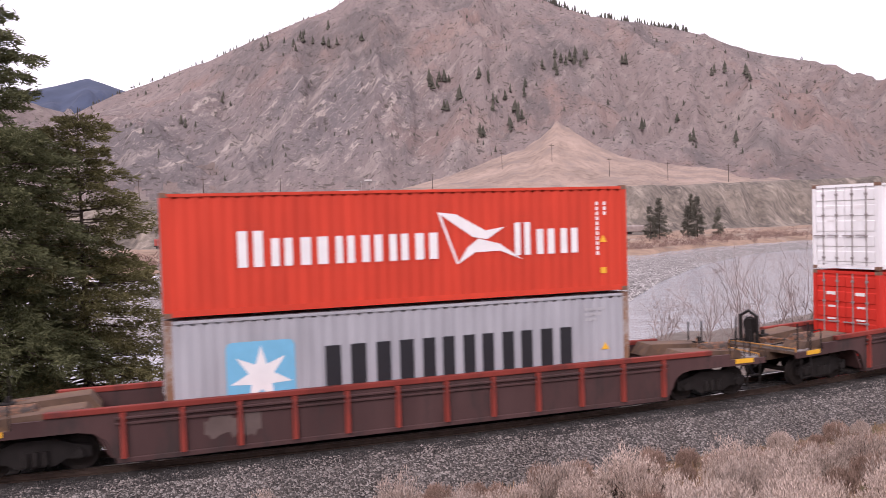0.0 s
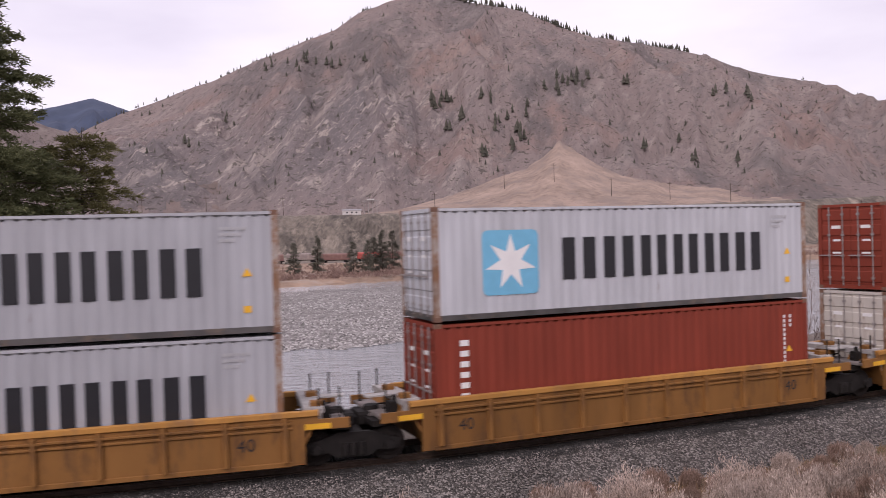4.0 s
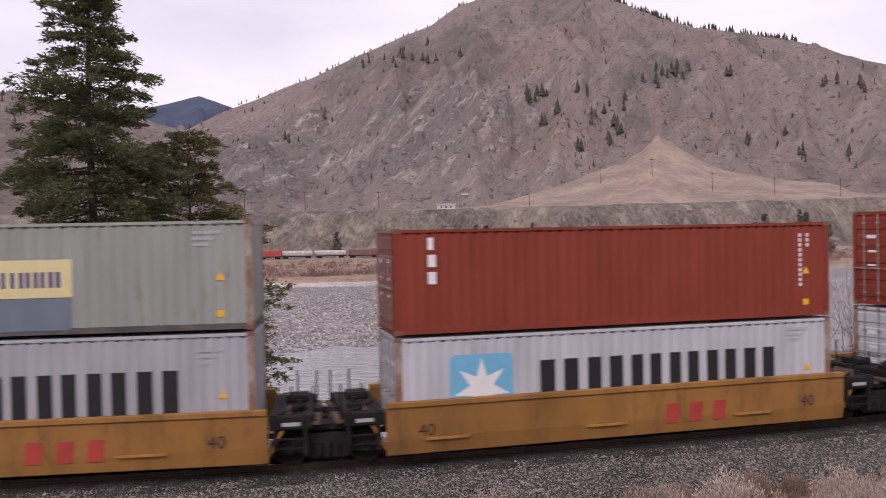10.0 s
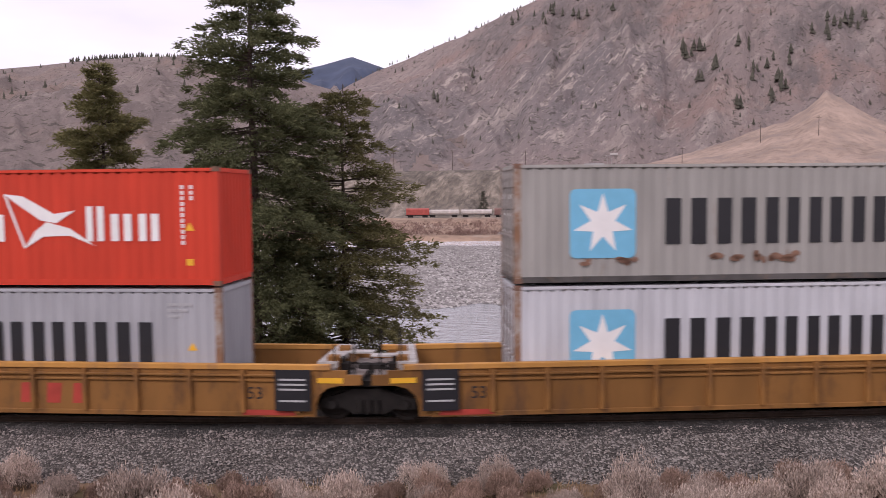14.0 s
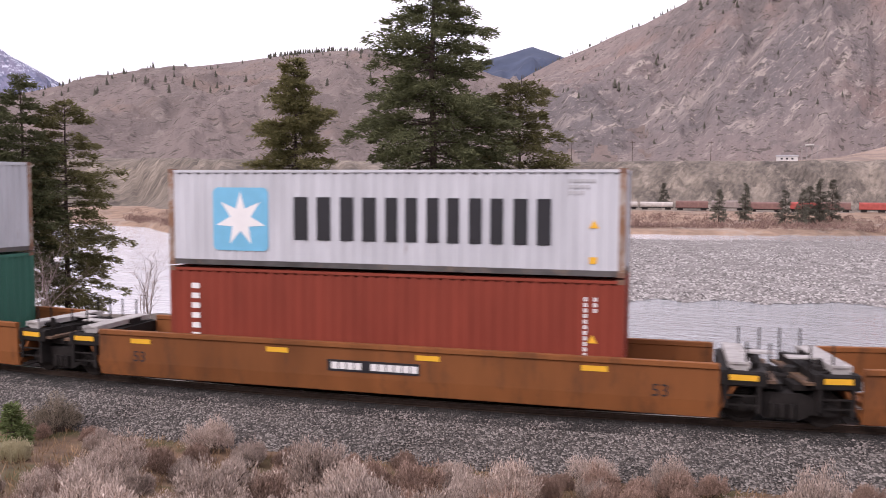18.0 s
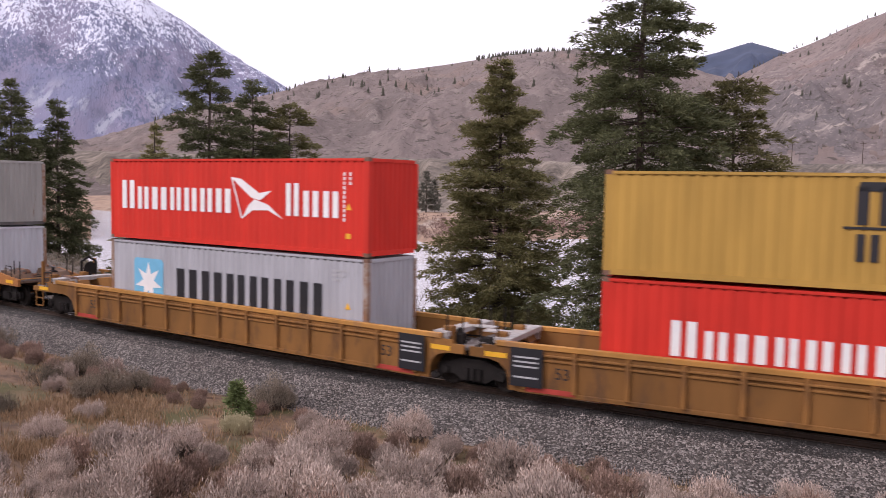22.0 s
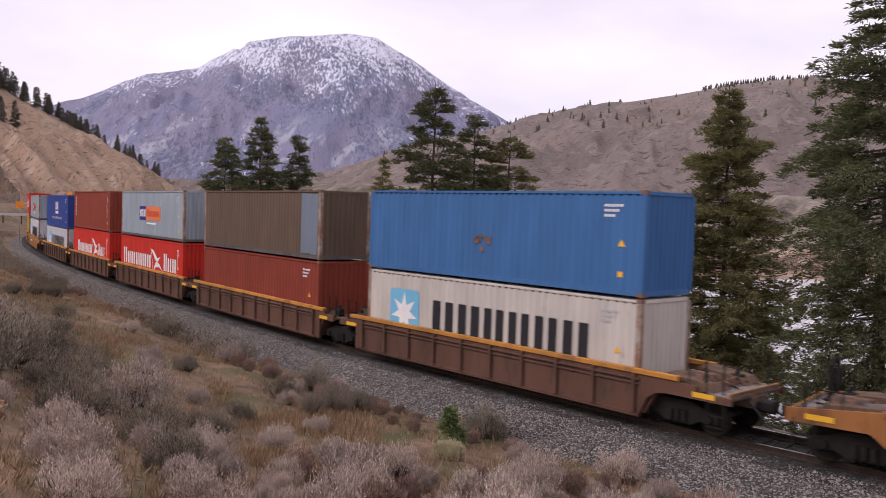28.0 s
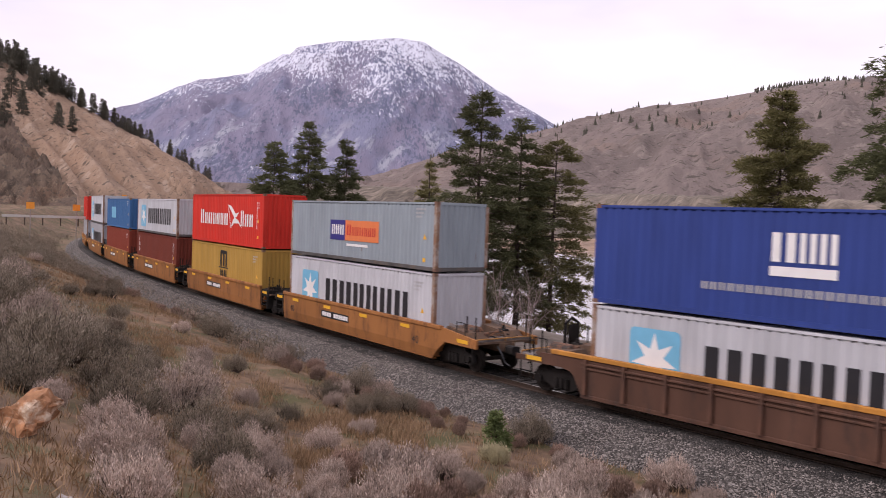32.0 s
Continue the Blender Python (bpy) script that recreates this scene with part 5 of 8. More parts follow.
def well_car(style, well, front, rear, trucks, label, coupled):
    """A well car of the given lengths from its middle to both ends. trucks: x of each; coupled: ends (+1, -1) that have couplers."""
    body, trim, arch, ribbed = style
    blunt = tuple(sg for sg in (1, -1) if not arch and sg not in coupled)
    key = (body, trim, arch, ribbed, well, round(front, 2), round(rear, 2), blunt)
    mb, mt = CAR[body], CAR[trim]
    if key not in CAR_GEO:
        pts = side_outline(well, front, rear, arch, blunt)
        d = {}
        d["sill"] = Geo().prism(pts, -SILL_Y1, -SILL_Y0).mesh("side_sill", mb)
        h = well / 2
        d["chord"] = Geo().bev(-h - (0.0 if -1 in blunt else 0.42 * (rear - h) if arch else 0.5), h + (0.0 if 1 in blunt else 0.42 * (front - h) if arch else 0.5), -SILL_Y1 - 0.05, -SILL_Y0 + 0.03, TOP - 0.085, TOP + 0.045, 0.012).mesh("top_chord", mt)
        tuck = 0.0 if arch else TUCK + 0.035
        d["low"] = Geo().bev(-h + 0.1, h - 0.1, -SILL_Y1 - 0.03 + tuck, -SILL_Y0 + 0.1 + tuck, LOW - 0.02, LOW + (0.10 if arch else 0.04), 0.012).mesh("bottom_chord", mb)
        if not arch:
            # the lower strip of a smooth side, bent inwards
            x0, x1 = [(h + 0.02, h + 0.02) if sg in blunt else (h + 0.30, h - 0.1) for sg in (-1, 1)]
            vs = []
            for dy in (0.0, 0.06):
                vs += [(-x0[0], -SILL_Y1 + dy, CREASE), (x1[0], -SILL_Y1 + dy, CREASE), (x1[1], -SILL_Y1 + TUCK + dy, LOW), (-x0[1], -SILL_Y1 + TUCK + dy, LOW)]
            d["skirt"] = Geo().add(vs, [(3, 2, 1, 0), (4, 5, 6, 7), (0, 1, 5, 4), (2, 3, 7, 6), (1, 2, 6, 5), (3, 0, 4, 7)]).mesh("lower_panel", mb)
        d["rib"] = Geo().add([(-0.05, -SILL_Y1 - 0.10, LOW + 0.1), (0.05, -SILL_Y1 - 0.10, LOW + 0.1), (0.07, -SILL_Y1, LOW + 0.1), (-0.07, -SILL_Y1, LOW + 0.1),
                              (-0.05, -SILL_Y1 - 0.10, TOP - 0.09), (0.05, -SILL_Y1 - 0.10, TOP - 0.09), (0.07, -SILL_Y1, TOP - 0.09), (-0.07, -SILL_Y1, TOP - 0.09)],
                             [(0, 1, 5, 4), (1, 2, 6, 5), (3, 0, 4, 7), (4, 5, 6, 7), (0, 3, 2, 1)]).mesh("rib", mt if body == "maroon" else mb)
        d["ledge"] = Geo().bev(-h + 0.1, h - 0.1, -SILL_Y1 - 0.07, -SILL_Y1 + 0.01, TOP - 0.25, TOP - 0.19, 0.012).mesh("ledge", mb)
        floor = Geo()
        for i in range(int(well / 1.4)):
            x = -h + 0.7 + i * 1.4
            floor.box(x - 0.12, x + 0.12, -SILL_Y0, SILL_Y0, 0.18, 0.30)
        for y in (-1.2, 1.05):
            floor.box(-h, h, y, y + 0.15, 0.26, 0.34)
        d["floor"] = floor.mesh("well_floor", mb)
        d["bulk"] = Geo().prism([(0, 0.3), (0.08, 0.3), (0.5, 1.05), (0.42, 1.05)], -SILL_Y0, SILL_Y0).mesh("bulkhead", mb)
        for nm, end in (("f", front), ("r", rear)):
            p = Geo()
            p.box(h + 0.35, end - 0.05, -SILL_Y0 + 0.001, SILL_Y0 - 0.001, 1.05, 1.12)
            p.box(h + 0.35, end, -0.35, 0.35, 0.78, 1.05)
            d["deck" + nm] = p.mesh("end_deck", M_DECK if body == "yellow" else M_DARK_DECK)
            # sloping pedestal covers beside the centre of the deck
            q = Geo().prism([(h + 0.30, 1.12), (end - 0.55, 1.12), (end - 0.75, 1.36), (h + 0.55, 1.46)], -0.38, 0.38)
            d["hump" + nm] = q.mesh("end_cover", mb if body == "yellow" else M_DARK_DECK)
        d["placard"] = Geo().box(0, 0.62, -0.012, 0, 0, 0.13).mesh("reflector", M_YEL)
        CAR_GEO[key] = d
    d = CAR_GEO[key]
    h = well / 2
    car = thing("well_car", label, "rail car", "well cars of the train")
    for flip in (0, 180):
        # the far side is the same sill turned about
        if flip and abs(front - rear) > 0.01:
            k2 = (body, trim, arch, ribbed, well, round(front, 2), round(rear, 2), blunt, "far")
            if k2 not in CAR_GEO:
                CAR_GEO[k2] = Geo().prism(side_outline(well, rear, front, arch, tuple(-q for q in blunt)), -SILL_Y1, -SILL_Y0).mesh("side_sill", mb)
            sill = CAR_GEO[k2]
        else:
            sill = d["sill"]
        turn = pose(0, 0, 0, 0, 0, flip)
        s = part("side_sill", sill, car, "", turn)
        part("top_chord", d["chord"], s, "painted top chord" if trim != body else "")
        part("bottom_chord", d["low"], s)
        if not arch and not flip:
            part("lower_panel", d["skirt"], s)
        if ribbed:
            part("ledge", d["ledge"], s)
            part("ledge", d["ledge"], s, "", pose(0, 0.025, -0.13))
            n = max(8, round(well / 1.25))
            for i in range(n):
                part("rib", d["rib"], s, "", pose(-h + 0.25 + (well - 0.5) * i / (n - 1), 0, 0))
    part("well_floor", d["floor"], car)
    part("bulkhead", d["bulk"], car, "", pose(h - 0.05, 0, 0))
    part("bulkhead", d["bulk"], car, "", pose(-h + 0.05, 0, 0, 0, 0, 180))
    for nm, sg in (("f", 1), ("r", -1)):
        turn = pose(0, 0, 0, 0, 0, 0 if sg > 0 else 180)
        part("end_deck", d["deck" + nm], car, "", turn)
        for y in (-0.8, 0.8):
            part("end_cover", d["hump" + nm], car, "", turn @ pose(0, y, 0))
        end = front if sg > 0 else rear
        if sg in coupled:
            part("coupler", M_COUPLER, car, "rusty knuckle coupler", pose(sg * (end - 0.25), 0, 0, 0, 0, 0 if sg > 0 else 180))
            if body == "yellow":
                for y in (-1.15, 1.15):
                    part("guide_post", M_TALL_POST, car, "yellow upright post", pose(sg * (end - 0.3), y, 0))
                part("end_brace", M_BRACE, car, "yellow slanting brace", pose(sg * (end - 0.9), 0, 0, 0, 0, 0 if sg > 0 else 180))
            else:
                stakes(car, sg * (end - 0.35), sg)
            if body not in ("maroon", "brown"):
                for y in (-0.98, 0.98):
                    part("shield_plate", M_SHIELD, car, "pale grey upright plate", pose(sg * (h + 0.75), y, 0, 0, 0, 0 if sg > 0 else 180))
            part("ladder", M_STEP if body == "yellow" else M_LADDER, car, "steel step", pose(sg * (end - 0.42), -SILL_Y1 + 0.02, 0))
            part("ladder", M_LADDER, car, "dark steel step", pose(sg * (end - 0.42), SILL_Y1 - 0.02, 0))
            part("air_reservoir", M_TANK, car, "rusty brown air tank", pose(sg * (end - 1.25), -0.62, 0))
            part("valve_box", M_VALVE, car, "small dark valve", pose(sg * (end - 0.9), 0.55, 0))
            part("brake_pipe", M_PIPE, car, "thin brake pipe", pose(sg * (end - 0.9), -0.1, 0))
            part("brake_rigging", M_RIGGING, car, "dark brake rigging", pose(sg * (end - 0.75), 0, 0, 0, 0, 0 if sg > 0 else 180))
            part("air_hose", M_HOSE, car, "hanging black air hose", pose(sg * (end - 0.05), -0.4 * sg, 0, 0, 0, 0 if sg > 0 else 180))
            part("walkway_plate", M_GRATE, car, "dusty walkway grating", pose(sg * (end - 0.42), 0, 0))
            part("grab_iron", M_GRAB, car, "bent grab iron", pose(sg * (end - 0.95), -SILL_Y1 + 0.06, 0))
            part("end_rail", M_ENDRAIL, car, "low crosswise rail", pose(sg * (end - 0.12), 0, 0))
            if sg < 0:
                part("handbrake", M_BRAKE, car, "handbrake wheel on a stand", pose(sg * (end - 0.5), 0.75, 0))
        else:
            if sg in blunt:
                part("end_box", M_ENDBOX, car, "black end panel with a white mark", pose(sg * (h + 0.55), 0, 0))
            part("brake_pipe", M_PIPE, car, "thin brake pipe", pose(sg * (end - 0.7), 0.2, 0))
            part("valve_box", M_VALVE, car, "small dark valve", pose(sg * (end - 0.55), -0.75, 0))
            part("joint", M_JOINT, car, "dark articulated joint", pose(sg * (end - 0.15), 0, 0))
            stakes(car, sg * (end - 0.2), sg)
        if body == "yellow":
            for y in (-0.95, 0.35):
                part("guide_block", M_BLOCK, car, "yellow steel guide block", pose(sg * (end - 0.75), y, 0))
        if body in ("yellow", "rust_orange"):
            part("cross_walkway", M_CROSS, car, "pale dusty crosswise walkway", pose(sg * (h + (0.45 if sg not in coupled else 1.5)), 0, 0.0))
            if sg not in coupled:
                part("walkway_link", M_LINK, car, "pale walkway over the joint", pose(sg * (h + 0.6), 0, 0, 0, 0, 0 if sg > 0 else 180))
        if sg in blunt:
            if body == "golden":
                part("end_mark", M_ENDMARK, car, "white bar", pose(sg * (h + 0.55) - 0.2, -1.362, 1.05))
            else:
                part("reflector", M_PLACARD, car, "yellow placard", pose(sg * (h + 0.55) - 0.31, -1.364, 1.10))
            continue
        part("reflector", d["placard"], car, "yellow placard", pose(sg * (end - 0.75) - 0.31, -SILL_Y1 - 0.002, 1.02))
    for x in trucks:
        truck(car, x)
    return car


M_RUSTY = mat("rusty_fittings", (0.22, 0.105, 0.058), 0.8, 0.0, 0.5, 5, stain=(0.05, 0.04, 0.035), stain_at=0.5, stain_scale=4)
M_COUPLER = Geo().bev(-0.5, 0.45, -0.09, 0.09, 0.74, 0.95, 0.03).bev(0.35, 0.72, -0.17, 0.12, 0.70, 1.0, 0.05).box(0.55, 0.70, 0.05, 0.2, 0.72, 0.98).tube((0.3, 0.3, 0.9), (0.75, 0.25, 0.62), 0.03, n=6).mesh("coupler", M_STEEL)
M_JOINT = Geo().bev(-0.4, 0.4, -0.3, 0.3, 0.75, 1.1, 0.06).box(-0.25, 0.25, -1.0, 1.0, 0.86, 1.0).tube((0, 0, 1.1), (0, 0, 1.22), 0.22, 0.18, 12).mesh("joint", M_STEEL)
M_PLACARD = Geo().box(0, 0.62, -0.012, 0, 0, 0.13).mesh("reflector", M_YEL)
M_ENDMARK = Geo().box(0, 0.42, -0.006, 0, 0, 0.09).mesh("end_mark", M_GREYM)
M_ENDBOX = Geo().bev(-0.5, 0.5, -1.36, 1.36, 0.95, 1.30, 0.04).box(-0.42, -0.34, -1.37, 1.37, 0.45, 1.32).box(0.3, 0.38, -1.37, 1.37, 0.35, 1.32).box(-0.34, 0.3, -1.33, -1.29, 0.5, 0.54).box(-0.34, 0.3, -1.33, -1.29, 0.72, 0.76).tube((-0.3, -1.2, 1.3), (0.3, -0.9, 1.45), 0.04, n=6).bev(-0.2, 0.35, 0.2, 0.8, 1.3, 1.48, 0.04).mesh("end_box", M_STEEL)
M_STAKES = Geo().tube((0, 0, 1.1), (0, 0, 1.95), 0.024, n=6).box(-0.05, 0.05, -0.05, 0.05, 1.1, 1.14).mesh("guide_post", M_STEEL)
M_TANK = Geo().tube((-0.4, 0, 1.36), (0.4, 0, 1.36), 0.2, 0.2, 14).tube((0.4, 0, 1.36), (0.46, 0, 1.36), 0.2, 0.12, 14).tube((-0.46, 0, 1.36), (-0.4, 0, 1.36), 0.12, 0.2, 14).box(-0.3, -0.22, -0.12, 0.12, 1.1, 1.2).box(0.22, 0.3, -0.12, 0.12, 1.1, 1.2).mesh("air_reservoir", M_RUSTY)
M_VALVE = Geo().bev(-0.16, 0.16, -0.12, 0.12, 1.1, 1.42, 0.03).tube((0, 0, 1.42), (0, 0, 1.56), 0.07, 0.05, 8).tube((-0.3, 0, 1.25), (0.3, 0, 1.25), 0.03, n=6).mesh("valve", M_STEEL)
M_PIPE = Geo().tube((-0.6, 0, 1.16), (0.3, 0, 1.2), 0.025, n=6).tube((0.3, 0, 1.2), (0.55, 0, 1.0), 0.025, n=6).tube((0.55, 0, 1.0), (0.7, 0.02, 0.72), 0.022, n=6).mesh("brake_pipe", M_STEEL)
M_RIGGING = Geo().bev(-0.35, 0.1, -0.5, -0.28, 1.12, 1.34, 0.03).tube((-0.1, -0.4, 1.3), (-0.1, 0.6, 1.36), 0.04, n=6).tube((-0.45, 0.15, 1.12), (-0.2, 0.6, 1.5), 0.03, n=6).box(-0.3, 0.05, 0.3, 0.62, 1.12, 1.24).tube((-0.6, 0.9, 1.3), (0.3, 0.95, 1.18), 0.035, n=6).bev(-0.55, -0.3, -1.05, -0.75, 1.12, 1.40, 0.04).mesh("brake_rigging", M_RUSTY)
M_HOSE = Geo().tube((0, 0, 0.95), (0.25, 0, 0.72), 0.03, n=6).tube((0.25, 0, 0.72), (0.42, 0.02, 0.45), 0.03, n=6).tube((0.42, 0.02, 0.45), (0.62, 0.05, 0.38), 0.03, n=6).mesh("air_hose", M_BLACK)
M_GRATE = Geo().box(-0.28, 0.28, -1.28, 1.28, 1.125, 1.15).box(-0.28, -0.25, -1.28, 1.28, 1.15, 1.19).box(0.25, 0.28, -1.28, 1.28, 1.15, 1.19).mesh("walkway_plate", M_DECK)
M_PALE = mat("pale_dusty_steel", (0.40, 0.38, 0.365), 0.6, 0.1, 0.25, 4, stain=(0.25, 0.2, 0.17), stain_at=0.6, stain_scale=3)
M_CROSS = Geo().box(-0.24, 0.24, -1.24, 1.24, 1.45, 1.50).box(-0.24, -0.20, -1.24, 1.24, 1.36, 1.45).box(0.20, 0.24, -1.24, 1.24, 1.36, 1.45).box(-0.20, 0.20, -1.20, -1.10, 1.12, 1.45).box(-0.20, 0.20, 1.10, 1.20, 1.12, 1.45).mesh("cross_walkway", M_PALE)
M_LINK = Geo().box(-0.05, 0.75, 0.05, 0.40, 1.47, 1.51).mesh("walkway_link", M_PALE)
M_SHIELD = Geo().prism([(-0.30, 1.10), (0.24, 1.10), (0.30, 1.22), (0.22, 1.50), (-0.30, 1.56)], -0.03, 0.03).mesh("shield_plate", M_DECK)
M_TALL_POST = Geo().bev(-0.05, 0.05, -0.05, 0.05, 1.05, 2.12, 0.012).mesh("guide_post", CAR["yellow"])
M_BRACE = Geo().tube((-0.5, -1.2, 1.15), (0.25, -1.2, 1.62), 0.05, n=6).box(-0.3, 0.3, -1.26, -1.14, 1.58, 1.66).mesh("end_brace", CAR["yellow"])
M_STEP = Geo().box(-0.26, -0.22, -0.02, 0.02, 0.35, 1.0).box(0.22, 0.26, -0.02, 0.02, 0.35, 1.0).box(-0.26, 0.26, -0.03, 0.03, 0.35, 0.40).box(-0.26, 0.26, -0.03, 0.03, 0.66, 0.70).mesh("ladder", CAR["yellow"])
M_BLOCK = Geo().bev(-0.14, 0.14, -0.12, 0.12, 1.1, 1.62, 0.03).mesh("guide_block", CAR["yellow"])
M_GRAB = Geo().tube((-0.25, 0, 1.1), (-0.25, 0, 1.72), 0.018, n=6).tube((-0.25, 0, 1.72), (0.25, 0, 1.72), 0.018, n=6).tube((0.25, 0, 1.72), (0.25, 0, 1.1), 0.018, n=6).mesh("grab_iron", M_STEEL)
M_ENDRAIL = Geo().tube((0, -1.25, 1.22), (0, 1.25, 1.22), 0.022, n=6).tube((0, -1.25, 0.95), (0, -1.25, 1.22), 0.022, n=6).tube((0, 1.25, 0.95), (0, 1.25, 1.22), 0.022, n=6).tube((0, 0, 0.95), (0, 0, 1.22), 0.022, n=6).mesh("end_rail", CAR["yellow_trim"])
M_LADDER = Geo().box(-0.24, -0.21, -0.02, 0.02, 0.32, 1.05).box(0.21, 0.24, -0.02, 0.02, 0.32, 1.05).box(-0.24, 0.24, -0.02, 0.02, 0.34, 0.38).box(-0.24, 0.24, -0.02, 0.02, 0.62, 0.66).mesh("ladder", M_STEEL)
M_BRAKE = Geo().box(-0.05, 0.05, -0.14, 0.14, 1.1, 1.95).tube((0.05, 0, 1.72), (0.1, 0, 1.72), 0.28, 0.28, 14).box(-0.18, 0.1, -0.34, 0.34, 1.1, 1.2).box(-0.06, 0.02, -0.36, -0.28, 1.1, 2.05).box(-0.06, 0.02, 0.28, 0.36, 1.1, 2.05).tube((-0.02, -0.32, 2.02), (-0.02, 0, 2.2), 0.045, n=6).tube((-0.02, 0.32, 2.02), (-0.02, 0, 2.2), 0.045, n=6).mesh("handbrake", M_STEEL)


# the train from its head backwards: s of the middle at the start, type, style, upper and lower container
RIB_YELLOW = ("yellow", "yellow_trim", True, True)
RIB_MAROON = ("maroon", "red_trim", True, True)
RIB_BROWN = ("brown", "orange_trim", True, True)
FLAT_GOLD = ("golden", "golden", False, False)
FLAT_RUST = ("rust_orange", "rust_orange", False, False)
FLAT_ORANGE = ("orange", "orange", False, False)
A40, C40, A53, C53, C48 = 7.75, 9.45, 9.68, 11.6, 11.1
